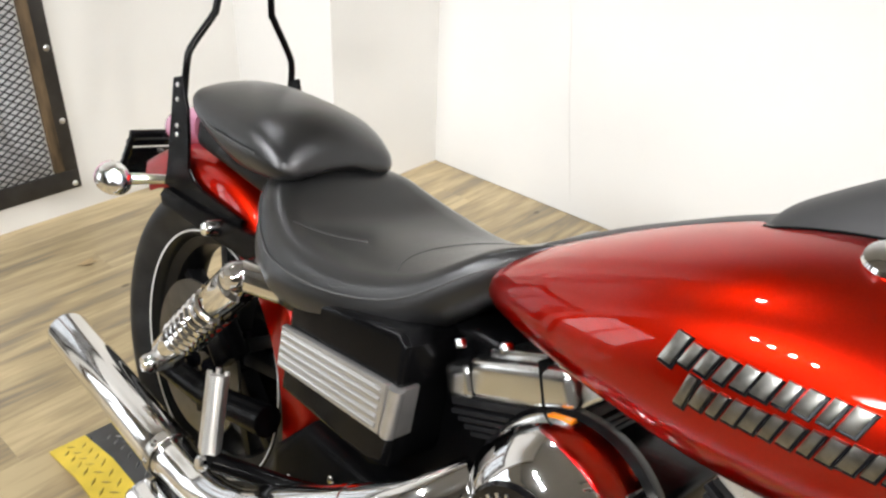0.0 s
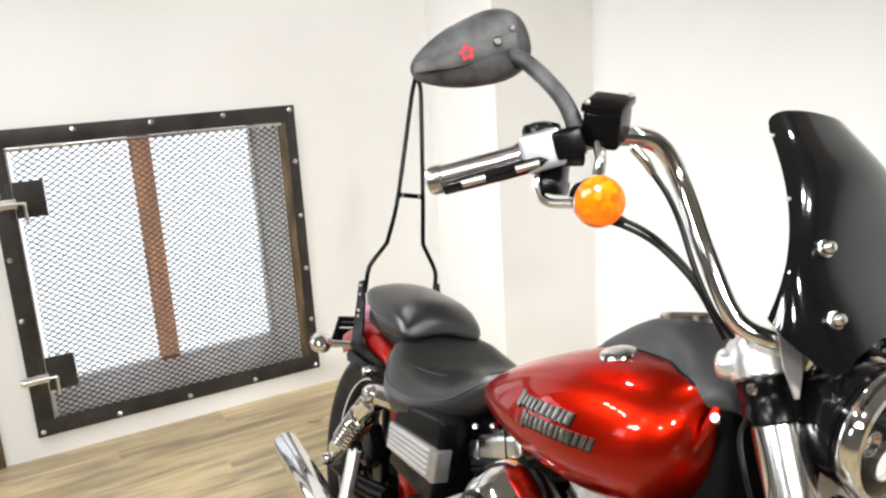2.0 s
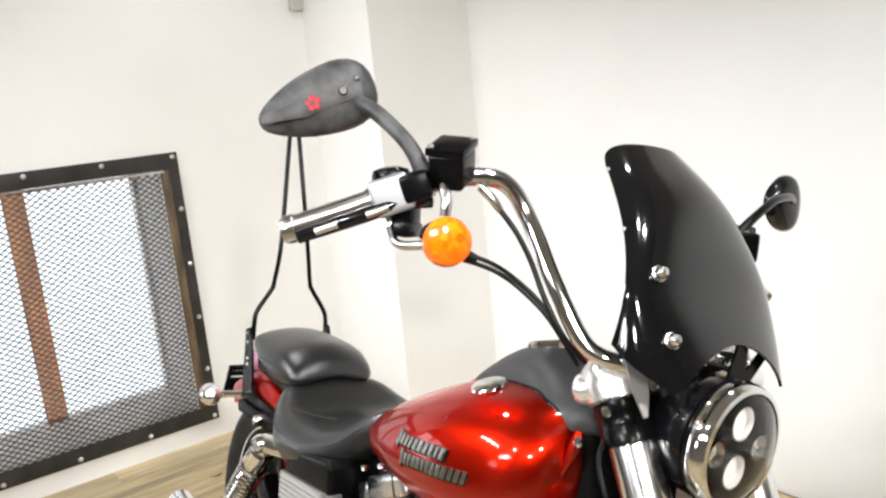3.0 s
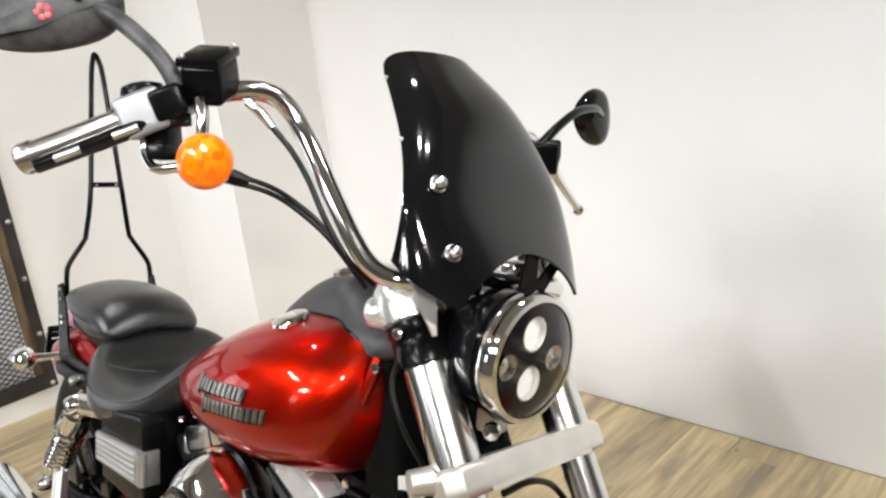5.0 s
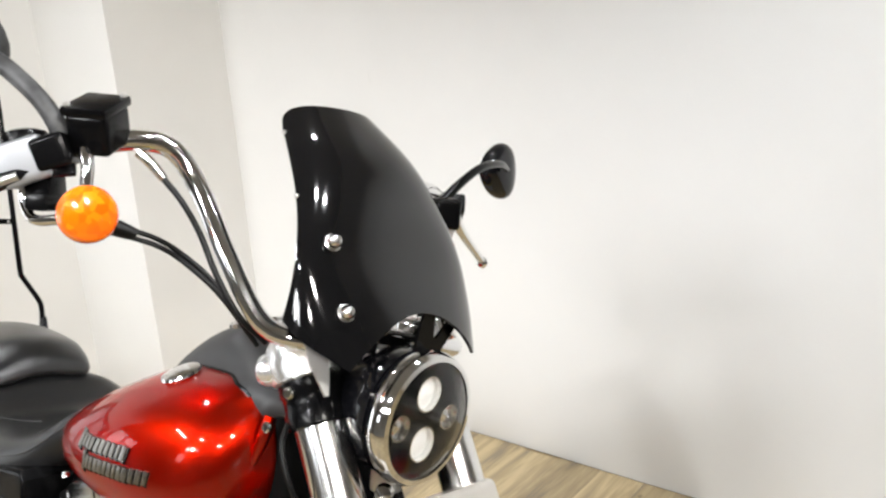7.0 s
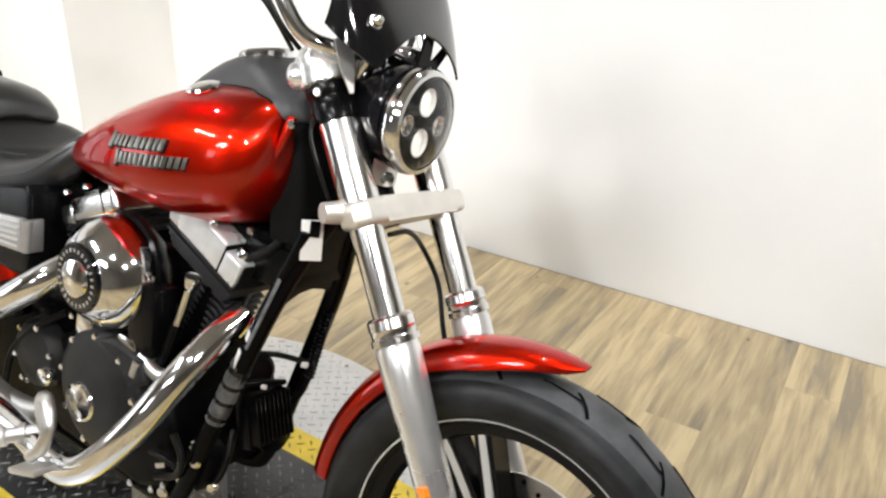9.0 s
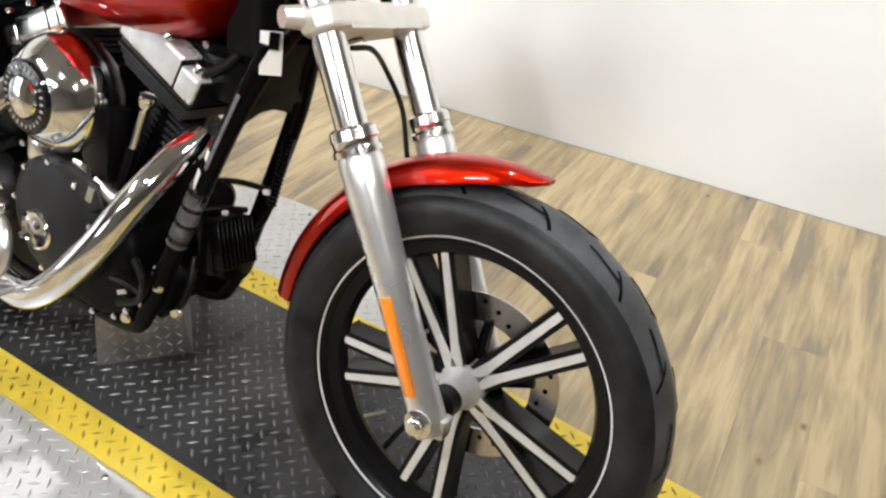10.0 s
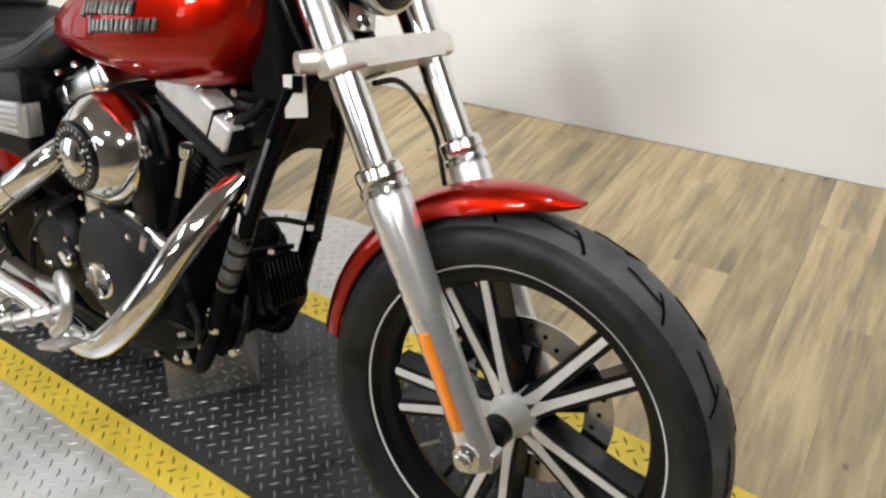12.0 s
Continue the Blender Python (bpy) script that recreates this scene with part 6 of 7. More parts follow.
def exhaust():
    bm = bmesh.new()
    tube(bm, [(-0.520, -0.085, 0.604), (-0.530, -0.145, 0.560), (-0.545, -0.200, 0.500), (-0.580, -0.243, 0.418), (-0.648, -0.264, 0.332), (-0.715, -0.268, 0.280), (-0.790, -0.262, 0.262), (-0.92, -0.245, 0.262), (-1.10, -0.240, 0.262)], 0.027, 24, 8)
    ex = part("exhaust", bm, CHROME, bike, "chrome exhaust headers and staggered mufflers")
    bm = bmesh.new()
    lathe(bm, [(0.0268, -0.004), (0.0278, -0.003), (0.0278, 0.003), (0.0268, 0.004)], (-0.526, -0.118, 0.580), Vector((-0.01, -0.060, -0.044)), 24, True)
    part("header_joint", bm, GASKET, ex, "dark joint ring")
    bm = bmesh.new()
    tube(bm, [(-0.905, -0.160, 0.590), (-0.945, -0.205, 0.545), (-1.02, -0.222, 0.490), (-1.12, -0.228, 0.420), (-1.22, -0.228, 0.345), (-1.32, -0.226, 0.302), (-1.42, -0.224, 0.292)], [0.026, 0.029, 0.030, 0.030, 0.030, 0.031, 0.034], 24, 8)
    part("rear_header", bm, CHROME, ex, "chrome rear cylinder header")
    for y, z, x0, x1 in ((-0.224, 0.290, -1.42, -1.862), (-0.262, 0.215, -1.02, -1.44)):
        bm = bmesh.new()
        lathe(bm, [(0.030, 0.0), (0.036, 0.012), (0.0385, 0.05), (0.0385, x0 - x1 - 0.008), (0.0365, x0 - x1), (0.033, x0 - x1 - 0.001), (0.031, x0 - x1 - 0.04), (0.001, x0 - x1 - 0.041)], (x0, y, z), (-1, 0, 0.02), 36)
        mf = part("muffler", bm, CHROME, ex, "straight chrome muffler")
        bm = bmesh.new()
        lathe(bm, [(0.0385, 0.014), (0.0405, 0.016), (0.0405, 0.034), (0.0385, 0.036)], (x0, y, z), (-1, 0, 0.02), 36, True)
        for k in range(3):
            lathe(bm, [(0.001, 0.006), (0.005, 0.004), (0.006, 0)], (x0 - 0.025, y - 0.038 + 0.006 * k, z + 0.014 * k), (0, -1, 0.4), 10)
        part("muffler_clamp", bm, STEEL, mf, "steel muffler clamp")
    # heat-shield clips
    for p, d in (((-1.02, -0.222, 0.490), (-0.1, 0, -0.065)),):
        bm = bmesh.new()
        lathe(bm, [(0.0275, -0.006), (0.031, -0.005), (0.031, 0.005), (0.0275, 0.006)], p, d, 24, True)
        part("shield_clamp", bm, CHROME, ex)


def along(at, d):
    """A pose at a place: z along d, y to the machine's left, x forward."""
    z = Vector(d).normalized()
    y = Vector((0, 1, 0))
    x = y.cross(z).normalized()
    return Matrix.Translation(at) @ Matrix((x, y, z)).transposed().to_4x4()


def fins(parent, base, top, n, hx, hy, thick=0.004):
    a, b = Vector(base), Vector(top)
    for k in range(n):
        f = (k + 0.5) / n
        m = along(a.lerp(b, f), b - a)
        bm = bmesh.new()
        block(bm, (2 * hx * (0.9 + 0.1 * f), 2 * hy * (0.9 + 0.1 * f), thick), m, 0.0012, 1)
        part("cooling_fin", bm, FIN, parent)


def engine():
    bm = bmesh.new()
    out = [(-1.02, 0.23), (-0.96, 0.20), (-0.70, 0.195), (-0.62, 0.225), (-0.60, 0.30), (-0.64, 0.40), (-0.74, 0.455), (-0.90, 0.455), (-1.0, 0.40), (-1.05, 0.32)]
    prism(bm, out, 0.27, Matrix.Translation((0, -0.005, 0)) @ XZ, 0.02, 3)
    en = part("engine", bm, CASE, bike, "black and chrome air-cooled V-twin engine")
    bm = bmesh.new()
    prism(bm, [(-1.30, 0.25), (-1.22, 0.20), (-1.04, 0.20), (-1.02, 0.38), (-1.06, 0.44), (-1.24, 0.44), (-1.31, 0.36)], 0.25, Matrix.Translation((0, -0.005, 0)) @ XZ, 0.02, 3)
    part("gearbox", bm, CASE, en, "black gearbox case")
    for base, top in (((-0.720, -0.032, 0.389), (-0.600, -0.032, 0.664)), ((-0.780, -0.032, 0.400), (-0.886, -0.032, 0.645))):
        a, b = Vector(base), Vector(top)
        d = (b - a).normalized()
        bm = bmesh.new()
        lathe(bm, [(0.0475, 0.0), (0.0475, (b - a).length)], a, d, 28)
        cyl = part("cylinder", bm, SATINBLACK, en, "finned black cylinder")
        fins(cyl, a.lerp(b, 0.12), b.lerp(a, 0.16), 15, 0.047, 0.047, 0.0062)
        if top[0] > -0.8:
            bm = bmesh.new()
            block(bm, (0.014, 0.09, 0.18), along(a.lerp(b, 0.45), d) @ pose(0.066, -0.030, -0.01), 0.004)
            part("baffle", bm, GASKET, cyl, "black front baffle")
        # rocker box with a few heavy fins, and its two-step cover
        m = along(b, d) @ pose(-0.013, 0, 0)
        bm = bmesh.new()
        block(bm, (0.180, 0.186, 0.010), m @ pose(0, 0, 0.026), 0.003, 2)
        for k in range(4):
            block(bm, (0.182 - 0.010 * k, 0.188 - 0.008 * k, 0.0062), m @ pose(0, 0, 0.014 - 0.0098 * k), 0.0022, 2)
        block(bm, (0.140, 0.150, 0.044), m @ pose(0, 0, 0.002), 0.003, 1)
        part("rocker_box", bm, FIN, cyl, "black finned rocker box")
        bm = bmesh.new()
        if top[0] > -0.8:
            block(bm, (0.146, 0.196, 0.060), m @ pose(-0.022, 0, 0.060), 0.008, 3)
            block(bm, (0.044, 0.196, 0.048), m @ pose(0.073, 0, 0.054), 0.006, 3)
        else:
            block(bm, (0.150, 0.194, 0.050), m @ pose(0.016, 0, 0.055), 0.014, 4)
            block(bm, (0.044, 0.194, 0.040), m @ pose(-0.073, 0, 0.050), 0.010, 3)
            block(bm, (0.110, 0.150, 0.012), m @ pose(0.016, 0, 0.082), 0.005, 2)
        rc = part("rocker_cover", bm, ROCKER if top[0] > -0.8 else POLISHED, cyl, "polished silver rocker cover")
        bm = bmesh.new()
        block(bm, (0.0022, 0.1972, 0.056), m @ pose(0.0505, 0, 0.058), 0.0006, 1)
        part("joint", bm, GASKET, rc, "thin dark joint line")
        for sx in (-0.07, 0.0):
            bolt(rc, m @ Vector((sx, -0.088, 0.090)), d, bolt_mesh(0.009, 0.010))
        bolt(rc, m @ Vector((0.074, -0.078, 0.078)), d, bolt_mesh(0.0125, 0.016))
        if top[0] > -0.8:
            # thin black plate paints the dark reflection on the cover's front face
            bm = bmesh.new()
            block(bm, (0.004, 0.186, 0.046), m @ pose(0.0975, 0.001, 0.053), 0.001, 1)
            part("dark_front_plate", bm, GASKET, cyl, "black plate standing in for the cover's dark reflection")
            bm = bmesh.new()
            tube(bm, [(-0.622, -0.120, 0.630), (-0.634, -0.122, 0.590), (-0.645, -0.126, 0.545)], [0.0095, 0.0085, 0.0085], 14, 4)
            lathe(bm, [(0.006, -0.014), (0.014, -0.012), (0.015, 0.004), (0.011, 0.010), (0.0085, 0.018)], (-0.621, -0.120, 0.634), (-0.25, -0.02, -1), 18)
            pr = part("pushrod_tube", bm, CHROME, cyl, "chrome pushrod tube")
            bm = bmesh.new()
            tube(bm, [(-0.645, -0.126, 0.548), (-0.656, -0.132, 0.500), (-0.668, -0.138, 0.460)], [0.0115, 0.011, 0.013], 14, 4)
            part("lower_sleeve", bm, SATINBLACK, pr, "black lower pushrod sleeve")
    # cam cover with chrome round badge plate
    bm = bmesh.new()
    lathe(bm, [(0.128, -0.01), (0.126, 0.016), (0.118, 0.028), (0.100, 0.036), (0.06, 0.040), (0.001, 0.042)], (-0.805, -0.138, 0.362), (0, -1, 0), 48)
    prism(bm, [(-0.80, 0.40), (-0.72, 0.40), (-0.665, 0.435), (-0.68, 0.475), (-0.76, 0.49), (-0.83, 0.47)], 0.05, Matrix.Translation((0, -0.146, 0)) @ XZ, 0.012, 3)
    cc = part("cam_cover", bm, WRINKLE, en, "wrinkle black cam cover")
    for k in range(9):
        a = 2 * math.pi * k / 9 + 0.25
        bolt(cc, (-0.805 + 0.113 * math.cos(a), -0.1680, 0.362 + 0.113 * math.sin(a)), (0, -1, 0))
    bm = bmesh.new()
    lathe(bm, [(0.001, 0.010), (0.012, 0.009), (0.020, 0.006), (0.033, 0.005), (0.037, 0.008), (0.040, 0.004), (0.041, -0.004)], (-0.836, -0.178, 0.334), (0, -1, 0), 40)
    part("points_cover", bm, CHROME, cc, "round chrome points cover")
    # oil tank and battery tray behind the cylinders
    bm = bmesh.new()
    block(bm, (0.17, 0.20, 0.30), Matrix.Translation((-1.02, 0.0, 0.565)), 0.02, 3)
    block(bm, (0.20, 0.22, 0.12), Matrix.Translation((-1.17, 0.0, 0.56)), 0.02, 2)
    part("oil_tank", bm, FRAME, en, "black oil tank and tray")
    # sprocket and gearbox side covers
    bm = bmesh.new()
    lathe(bm, [(0.001, 0.042), (0.034, 0.041), (0.064, 0.034), (0.073, 0.020), (0.076, 0.0)], (-1.030, -0.130, 0.355), (0, -1, 0), 40)
    gc = part("gear_cover", bm, WRINKLE, en, "round black gear cover")
    for k in range(6):
        a = k * math.pi / 3 + 0.3
        bolt(gc, (-1.030 + 0.064 * math.cos(a), -0.163, 0.355 + 0.064 * math.sin(a)))
    bm = bmesh.new()
    lathe(bm, [(0.001, 0.012), (0.018, 0.010), (0.021, 0.004), (0.022, -0.01)], (-0.975, -0.166, 0.328), (0, -1, 0), 24)
    part("plug", bm, CHROME, gc, "chrome filler plug")
    # lifter blocks and small chrome fittings
    for x in (-0.865, -0.735):
        bm = bmesh.new()
        block(bm, (0.055, 0.04, 0.05), Matrix.Translation((x, -0.142, 0.475)), 0.008, 2)
        part("tappet_block", bm, CHROME, en, "chrome tappet block")
    bm = bmesh.new()
    tube(bm, [(-0.70, -0.150, 0.475), (-0.655, -0.150, 0.455), (-0.620, -0.14, 0.46)], [0.014, 0.013, 0.011], 14, 4)
    tube(bm, [(-0.70, -0.165, 0.44), (-0.69, -0.165, 0.47)], 0.010, 12, 2)
    part("oil_fitting", bm, SATIN, en, "silver oil fitting")
    # lower front: crankcase nose, regulator, horn
    bm = bmesh.new()
    lathe(bm, [(0.036, 0.0), (0.044, 0.004), (0.044, 0.085), (0.036, 0.09)], (-0.60, 0.02, 0.335), (1, 0, 0.1), 32)
    part("oil_filter", bm, FRAME, en, "black oil filter")
    bm = bmesh.new()
    m = Matrix.Translation((-0.508, -0.035, 0.400)) @ Matrix.Rotation(radians(-16), 4, "Y")
    block(bm, (0.035, 0.092, 0.105), m, 0.006, 2)
    reg = part("regulator", bm, SATINBLACK, en, "black finned voltage regulator")
    for k in range(9):
        bm = bmesh.new()
        block(bm, (0.026, 0.0042, 0.086), m @ pose(0.026, -0.040 + 0.010 * k, 0), 0.0014, 1)
        part("cooling_fin", bm, SATINBLACK, reg)
    # intake and coil in the V
    bm = bmesh.new()
    block(bm, (0.12, 0.14, 0.12), Matrix.Translation((-0.785, -0.04, 0.60)), 0.02, 3)
    block(bm, (0.07, 0.05, 0.13), Matrix.Translation((-0.70, -0.135, 0.545)), 0.006, 2)
    part("intake", bm, SATINBLACK, en, "black intake and coil housing")
    # top motor mount and wiring under the tank
    bm = bmesh.new()
    block(bm, (0.20, 0.12, 0.05), Matrix.Translation((-0.52, -0.03, 0.735)), 0.010, 2)
    block(bm, (0.10, 0.16, 0.07), Matrix.Translation((-0.470, -0.02, 0.71)), 0.008, 2)
    part("ignition_cover", bm, SATINBLACK, en, "black ignition housing")
    for pts in ([(-0.43, -0.08, 0.80), (-0.46, -0.10, 0.74), (-0.52, -0.11, 0.70), (-0.56, -0.10, 0.64)], [(-0.97, -0.13, 0.46), (-1.02, -0.16, 0.42), (-1.10, -0.165, 0.34), (-1.14, -0.16, 0.25)]):
        bm = bmesh.new()
        tube(bm, pts, 0.008, 10, 6)
        part("wiring_loom", bm, HOSE, en, "black wiring loom")
    # stray bright bolts
    for p in ((-0.615, -0.15, 0.25), (-0.66, -0.14, 0.215), (-0.72, -0.142, 0.20), (-0.575, -0.12, 0.30), (-0.93, -0.142, 0.47), (-1.16, -0.132, 0.40), (-1.25, -0.132, 0.34), (-1.12, -0.132, 0.26), (-0.50, -0.11, 0.76), (-0.55, -0.105, 0.70)):
        bolt(en, p)
    bm = bmesh.new()
    block(bm, (0.028, 0.002, 0.009), Matrix.Translation((-0.640, -0.1425, 0.275)) @ Matrix.Rotation(radians(-28), 4, "Y"), 0.001)
    part("data_label", bm, SATIN, en, "small worn silver label")


def engine_lines():
    """Hoses, brackets and fasteners low on the engine's right side and between the down tubes."""
    holder = part("lower_mount", block(bmesh.new(), (0.060, 0.050, 0.075), Matrix.Translation((-0.575, -0.095, 0.300)) @ Matrix.Rotation(radians(20), 4, "Y"), 0.008, 2), CASE, bike, "black lower engine mount")
    for pts, r in (([(-0.600, -0.150, 0.360), (-0.570, -0.155, 0.330), (-0.585, -0.150, 0.285), (-0.640, -0.150, 0.255)], 0.007),
                   ([(-0.660, -0.150, 0.300), (-0.620, -0.158, 0.310), (-0.580, -0.150, 0.300)], 0.006),
                   ([(-0.545, -0.060, 0.360), (-0.530, -0.085, 0.320), (-0.545, -0.090, 0.270), (-0.590, -0.095, 0.232)], 0.007),
                   ([(-0.500, 0.010, 0.455), (-0.520, -0.045, 0.462), (-0.560, -0.085, 0.445)], 0.0055),
                   ([(-0.470, 0.030, 0.500), (-0.520, 0.000, 0.505), (-0.565, -0.040, 0.500)], 0.0055)):
        bm = bmesh.new()
        tube(bm, pts, r, 10, 6)
        part("oil_line", bm, HOSE, holder, "thin black oil line")
    for p in ((-0.555, -0.132, 0.318), (-0.590, -0.132, 0.268), (-0.620, -0.146, 0.232), (-0.545, -0.098, 0.258), (-0.572, -0.122, 0.340)):
        bolt(holder, p, (0.35, -1, 0.1), BOLT_BIG)
    bm = bmesh.new()
    lathe(bm, [(0.030, 0.0), (0.034, 0.004), (0.034, 0.030), (0.026, 0.040), (0.001, 0.042)], (-0.560, -0.020, 0.470), (0.9, -0.35, 0.2), 28)
    part("horn", bm, CASE, holder, "round black horn between the tubes")
    for at, size in (((-0.498, -0.045, 0.462), 0.011), ((-0.492, -0.072, 0.418), 0.009), ((-0.468, 0.022, 0.498), 0.013)):
        bm = bmesh.new()
        block(bm, (size, size * 0.8, size * 0.7), Matrix.Translation(at) @ Matrix.Rotation(radians(25), 4, "Z"), 0.003, 2)
        part("connector", bm, WHITETAG, holder, "small white wiring connector")


def air_cleaner():
    c = Vector((-0.806, -0.130, 0.600))
    bm = bmesh.new()
    lathe(bm, [(0.05, -0.05), (0.090, -0.045), (0.110, -0.02), (0.113, -0.004), (0.107, 0.002)], c, (0, -1, 0), 56)
    ac = part("air_cleaner", bm, SATINBLACK, bike, "round chrome domed air cleaner")
    bm = bmesh.new()
    lathe(bm, [(0.101, 0.0), (0.108, 0.004), (0.108, 0.016), (0.1035, 0.034), (0.094, 0.052), (0.080, 0.068), (0.066, 0.079), (0.056, 0.084)], c, (0, -1, 0), 72)
    part("chrome_dome", bm, CHROME, ac, "polished chrome dome")
    bm = bmesh.new()
    lathe(bm, [(0.062, 0.079), (0.064, 0.083), (0.060, 0.0875), (0.037, 0.0890), (0.036, 0.085)], c, (0, -1, 0), 48)
    part("badge_ring", bm, GLOSS, ac, "black badge ring")
    bm = bmesh.new()
    for k in range(26):
        a = 2 * math.pi * k / 26
        block(bm, (0.0035, 0.0015, 0.0065), Matrix.Translation((c.x + 0.050 * math.cos(a), c.y - 0.0890, c.z + 0.050 * math.sin(a))) @ Matrix.Rotation(-a + math.pi / 2, 4, "Y"), 0)
    part_label = bmesh.new()
    block(part_label, (0.030, 0.010, 0.0016), Matrix.Translation((c.x - 0.030, c.y - 0.0100, c.z + 0.1040)) @ Matrix.Rotation(radians(-17), 4, "Y"), 0.0005, 1)
    part("sticker", part_label, ORANGE, ac, "small orange sticker on the rim")
    t = part("ring_mark", bm, SATIN, ac)
    tagged(t, kind="stuff")
    bm = bmesh.new()
    lathe(bm, [(0.0368, 0.085), (0.034, 0.094), (0.018, 0.099), (0.001, 0.100)], c, (0, -1, 0), 40)
    part("centre_cap", bm, CHROME, ac, "chrome centre cap")


def frame_tubes():
    bm = bmesh.new()
    lathe(bm, [(0.034, 0.0), (0.037, 0.004), (0.037, 0.17), (0.034, 0.174)], (-0.345, -0.004, 0.83), RAKE, 28)
    fr = part("frame", bm, FRAME, bike, "gloss black tubular frame")
    bm = bmesh.new()
    block(bm, (0.072, 0.188, 0.195), Matrix.Translation((-0.445, -0.012, 0.852)) @ Matrix.Rotation(radians(-6), 4, "Y"), 0.016, 3)
    part("neck_cover", bm, GASKET, fr, "black neck cover ahead of the tank")
    for s in (-1, 1):
        bm = bmesh.new()
        c = -0.003 if s < 0 else -0.044
        tube(bm, [(-0.378, s * 0.03, 0.835), (-0.405, s * 0.068 + c, 0.76), (-0.448, s * 0.098 + c, 0.640), (-0.533, s * 0.118 + c, 0.40), (-0.590, s * 0.125 + c, 0.245), (-0.64, s * 0.122 + c, 0.205), (-0.80, s * 0.118 + c, 0.195), (-1.10, s * 0.118 + c, 0.190), (-1.25, s * 0.12, 0.20), (-1.33, s * 0.12, 0.28)], 0.0175, 18, 7)
        part("down_tube", bm, FRAME, fr, "black frame down tube")
        bm = bmesh.new()
        tube(bm, [(-1.34, s * 0.12, 0.38), (-1.50, s * 0.135, 0.345), (-1.66, s * 0.14, 0.328)], [0.026, 0.022, 0.022], 16, 4)
        part("swingarm_leg", bm, FRAME, fr, "black swingarm leg")
        bm = bmesh.new()
        tube(bm, [(-1.0, s * 0.07, 0.70), (-1.25, s * 0.11, 0.62), (-1.42, s * 0.115, 0.66)], 0.016, 14, 5)
        part("seat_rail", bm, FRAME, fr, "black seat rail")
    bm = bmesh.new()
    tube(bm, [(-0.40, 0, 0.86), (-0.60, 0, 0.83), (-1.0, 0, 0.72)], 0.028, 16, 4)
    part("backbone", bm, FRAME, fr)
    bm = bmesh.new()
    m = Matrix.Translation((-0.424, -0.024, 0.705)) @ Matrix.Rotation(radians(20), 4, "Y") @ Matrix.Rotation(math.pi / 2, 4, "Z") @ XZ
    prism(bm, [(-0.080, 0.085), (-0.096, -0.060), (-0.055, -0.064), (-0.030, -0.040), (0.0, -0.036), (0.030, -0.044), (0.070, -0.064), (0.078, 0.02), (0.060, 0.085)], 0.012, m, 0.003, 2)
    part("gusset", bm, FRAME, fr, "black gusset plate between the down tubes")
    # rubber sleeve with cable ties on the right tube
    bm = bmesh.new()
    tube(bm, [(-0.489, -0.111, 0.530), (-0.507, -0.117, 0.475), (-0.530, -0.121, 0.410)], 0.0188, 16, 5)
    part("tube_sleeve", bm, SLEEVE, fr, "grey rubber sleeve tied to the tube")
    # first strip paints the tube's highlight, the others are scuffed labels
    for f, ln in ((-0.10, 0.080), (0.10, 0.050), (0.24, 0.034)):
        a = Vector((-0.448, -0.101, 0.640)).lerp(Vector((-0.533, -0.121, 0.40)), f)
        d = Vector((-0.083, -0.020, -0.24)).normalized()
        bm = bmesh.new()
        block(bm, (0.007, 0.003, ln), along(a + Vector((0.004, -0.0185, 0.0)), d), 0.001, 1)
        part("label_or_highlight", bm, SLEEVE, fr, "pale strip on the tube, scuffed label or painted highlight")
    bm = bmesh.new()
    for f in (0.1, 0.35, 0.62, 0.9):
        p = Vector((-0.489, -0.111, 0.530)).lerp(Vector((-0.530, -0.121, 0.410)), f)
        lathe(bm, [(0.0188, -0.005), (0.0206, -0.004), (0.0206, 0.004), (0.0188, 0.005)], p, Vector((-0.041, -0.010, -0.120)), 18, True)
    part("cable_tie", bm, GLOSS, fr, "black cable tie")
    bm = bmesh.new()
    block(bm, (0.002, 0.013, 0.034), Matrix.Translation((-0.486, -0.128, 0.545)) @ Matrix.Rotation(radians(19), 4, "Y") @ Matrix.Rotation(radians(60), 4, "Z"), 0.0005)
    block(bm, (0.002, 0.010, 0.018), Matrix.Translation((-0.470, -0.124, 0.590)) @ Matrix.Rotation(radians(19), 4, "Y") @ Matrix.Rotation(radians(60), 4, "Z"), 0.0005)
    part("frame_label", bm, WHITETAG, fr, "small white frame label")
    # ribbed hose on the left tube
    bm = bmesh.new()
    for k in range(16):
        p = Vector((-0.448, 0.045, 0.600)).lerp(Vector((-0.470, 0.040, 0.470)), k / 15)
        lathe(bm, [(0.008, -0.003), (0.0105, 0.0), (0.008, 0.003)], p, (-0.022, -0.005, -0.13), 14)
    tube(bm, [(-0.470, 0.040, 0.470), (-0.480, 0.03, 0.43), (-0.50, 0.0, 0.40)], 0.0065, 10, 4)
    part("ribbed_hose", bm, SATINBLACK, fr, "ribbed black hose")
    # side stand and swing arm pivot
    bm = bmesh.new()
    tube(bm, [(-0.72, 0.13, 0.17), (-0.80, 0.21, 0.10), (-0.86, 0.275, 0.075)], [0.014, 0.013, 0.012], 12, 3)
    part("side_stand", bm, FRAME, fr, "black side stand")
    # paper tag at the steering head
    bm = bmesh.new()
    block(bm, (0.034, 0.002, 0.066), Matrix.Translation((-0.390, -0.088, 0.772)) @ Matrix.Rotation(radians(48), 4, "Z") @ Matrix.Rotation(radians(-3), 4, "Y"), 0.0005)
    tg = part("hanging_tag", bm, WHITETAG, fr, "white hanging label tag")
    bm = bmesh.new()
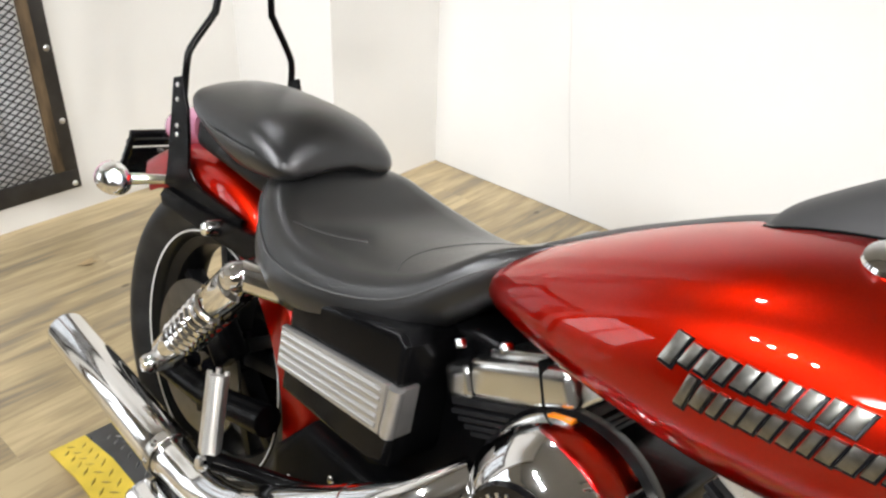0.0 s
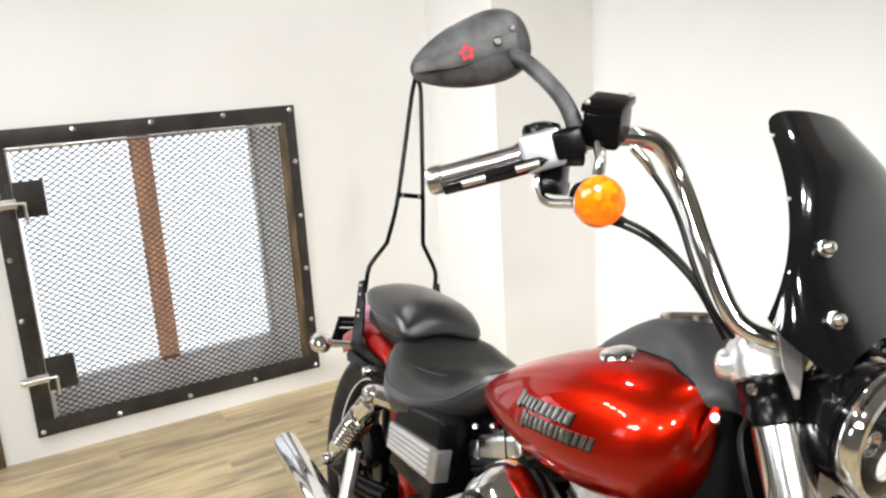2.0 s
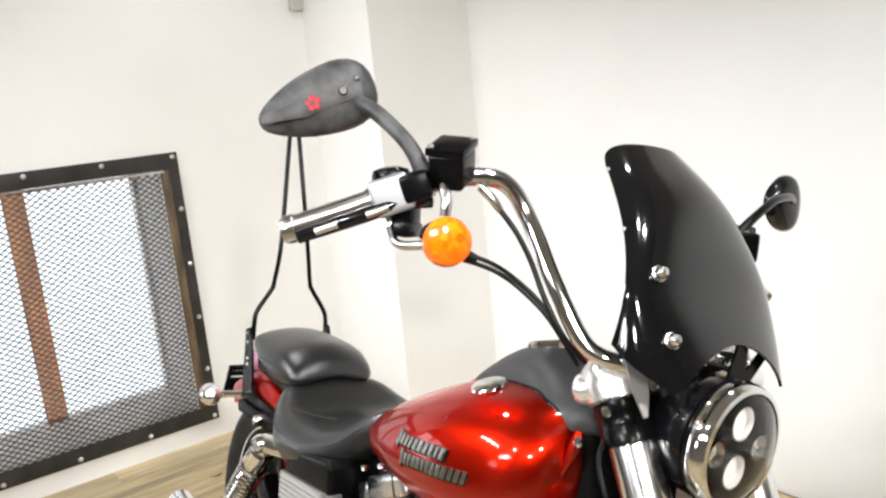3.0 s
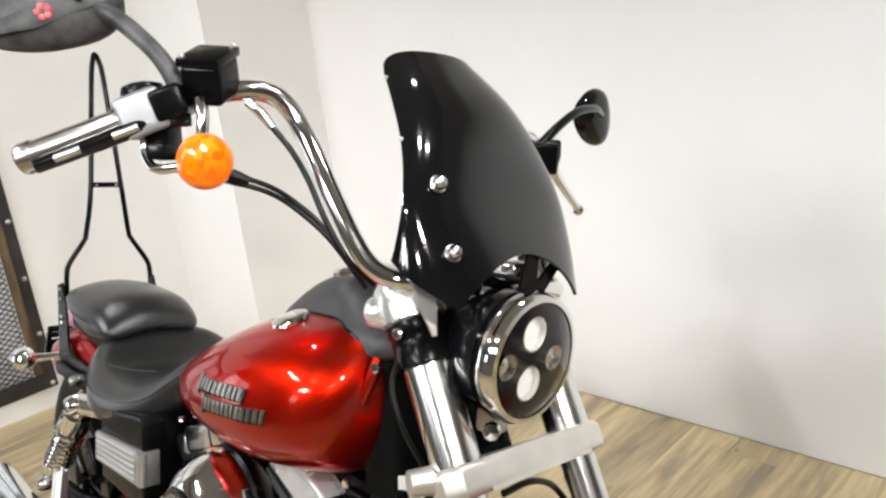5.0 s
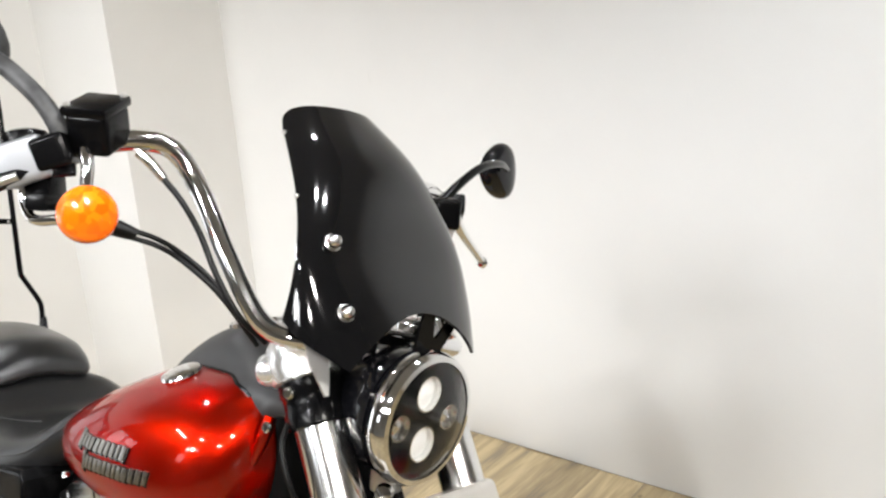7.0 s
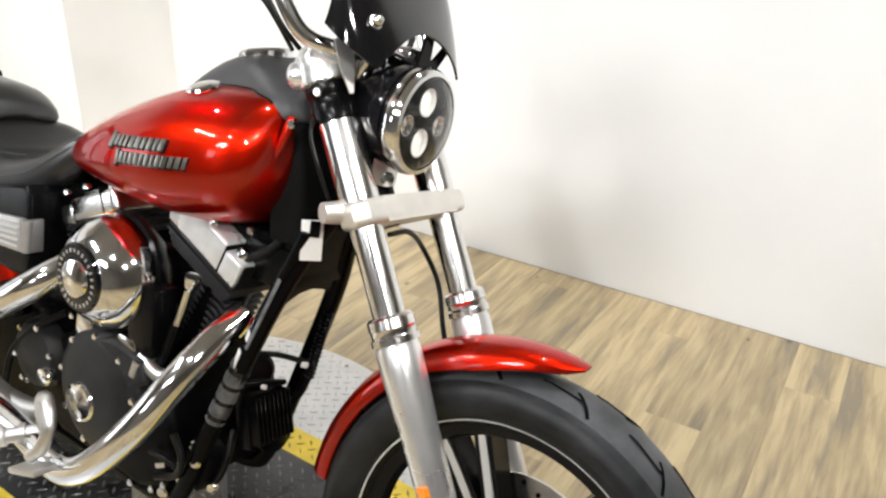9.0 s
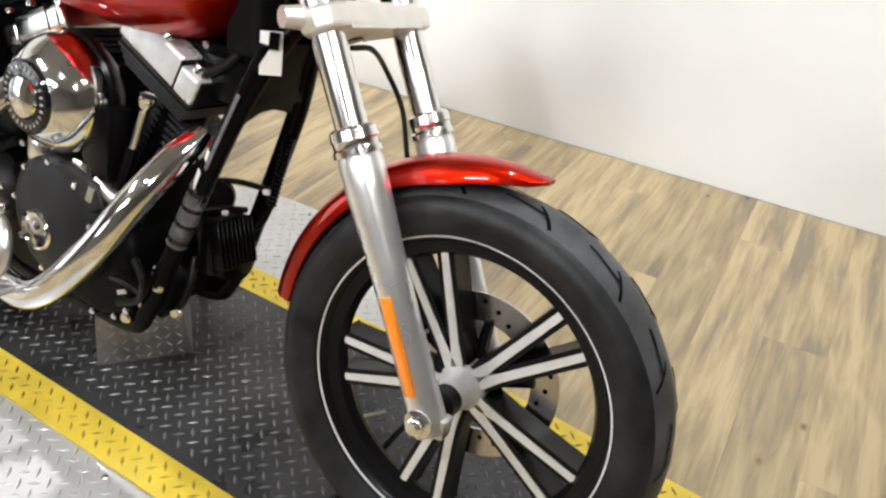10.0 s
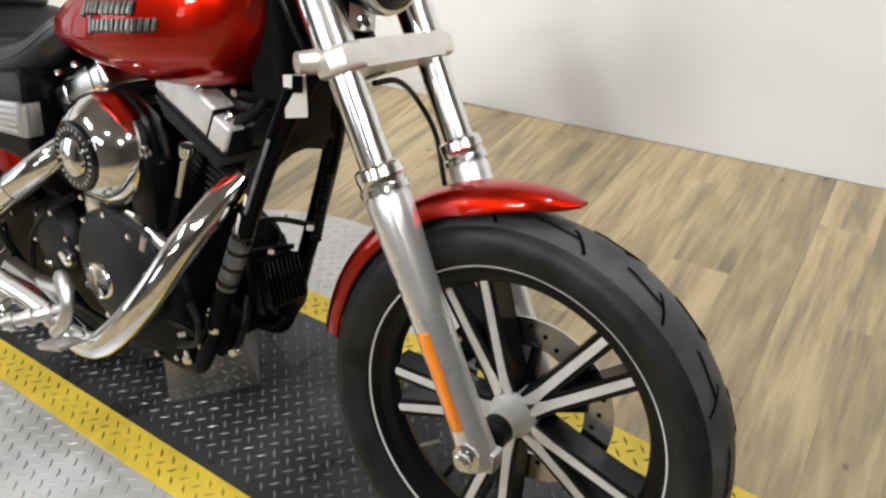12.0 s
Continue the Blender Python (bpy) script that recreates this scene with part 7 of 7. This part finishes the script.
    block(bm, (0.016, 0.004, 0.026), Matrix.Translation((-0.384, -0.090, 0.792)) @ Matrix.Rotation(radians(48), 4, "Z"), 0.001)
    part("tag_clip", bm, SATINBLACK, tg)


def foot_controls():
    bm = bmesh.new()
    tube(bm, [(-1.293, -0.245, 0.525), (-1.262, -0.266, 0.428)], [0.0135, 0.0145], 14, 3)
    for k in range(5):
        a = k * 2 * math.pi / 5
        off = Vector((0.012 * math.cos(a), 0.012 * math.sin(a), 0))
        tube(bm, [Vector((-1.294, -0.245, 0.528)) + off, Vector((-1.263, -0.266, 0.430)) + off], 0.004, 6, 2)
    pg = part("passenger_peg", bm, SATIN, bike, "folded silver passenger footpeg")
    bm = bmesh.new()
    tube(bm, [(-1.258, -0.262, 0.415), (-1.22, -0.225, 0.405), (-1.14, -0.18, 0.41), (-1.08, -0.15, 0.44)], [0.013, 0.013, 0.014, 0.016], 12, 4)
    part("peg_bracket", bm, FRAME, pg, "black peg bracket")
    bolt(pg, (-1.259, -0.276, 0.416), (0, -1, 0.1), BOLT_BIG)
    # brake pedal and rider's peg
    bm = bmesh.new()
    tube(bm, [(-0.835, -0.250, 0.31), (-0.815, -0.268, 0.375), (-0.770, -0.285, 0.400), (-0.735, -0.30, 0.375), (-0.742, -0.308, 0.33), (-0.770, -0.312, 0.300)], [0.013, 0.012, 0.011, 0.011, 0.012, 0.012], 12, 6)
    ped = part("brake_pedal", bm, SATIN, bike, "cast silver brake pedal")
    bm = bmesh.new()
    block(bm, (0.085, 0.045, 0.012), Matrix.Translation((-0.755, -0.316, 0.285)) @ Matrix.Rotation(radians(-20), 4, "Y"), 0.005, 2)
    part("pedal_pad", bm, SATIN, ped, "flat silver pedal pad")
    bm = bmesh.new()
    tube(bm, [(-0.86, -0.24, 0.285), (-0.93, -0.33, 0.262)], [0.014, 0.014], 14, 2)
    for k in range(3):
        p = Vector((-0.878, -0.264, 0.280)).lerp(Vector((-0.92, -0.318, 0.265)), k / 2)
        lathe(bm, [(0.015, -0.006), (0.019, -0.005), (0.019, 0.005), (0.015, 0.006)], p, (-0.07, -0.09, -0.023), 16)
    part("rider_peg", bm, SATIN, bike, "silver rider footpeg")
    bm = bmesh.new()
    tube(bm, [(-0.90, -0.215, 0.300), (-1.0, -0.21, 0.275), (-1.16, -0.20, 0.255)], [0.017, 0.019, 0.017], 14, 4)
    block(bm, (0.20, 0.03, 0.045), Matrix.Translation((-1.02, -0.215, 0.268)) @ Matrix.Rotation(radians(6), 4, "Y"), 0.008, 2)
    part("peg_support", bm, SATIN, bike, "silver footpeg support")


fuel_tank()
seats()
rear_wheel()
rear_fender()
sissy_bar()
shocks()
electrics_box()
exhaust()
engine()
engine_lines()
air_cleaner()
frame_tubes()
foot_controls()

# ---- floor boards ----
plank_floor()
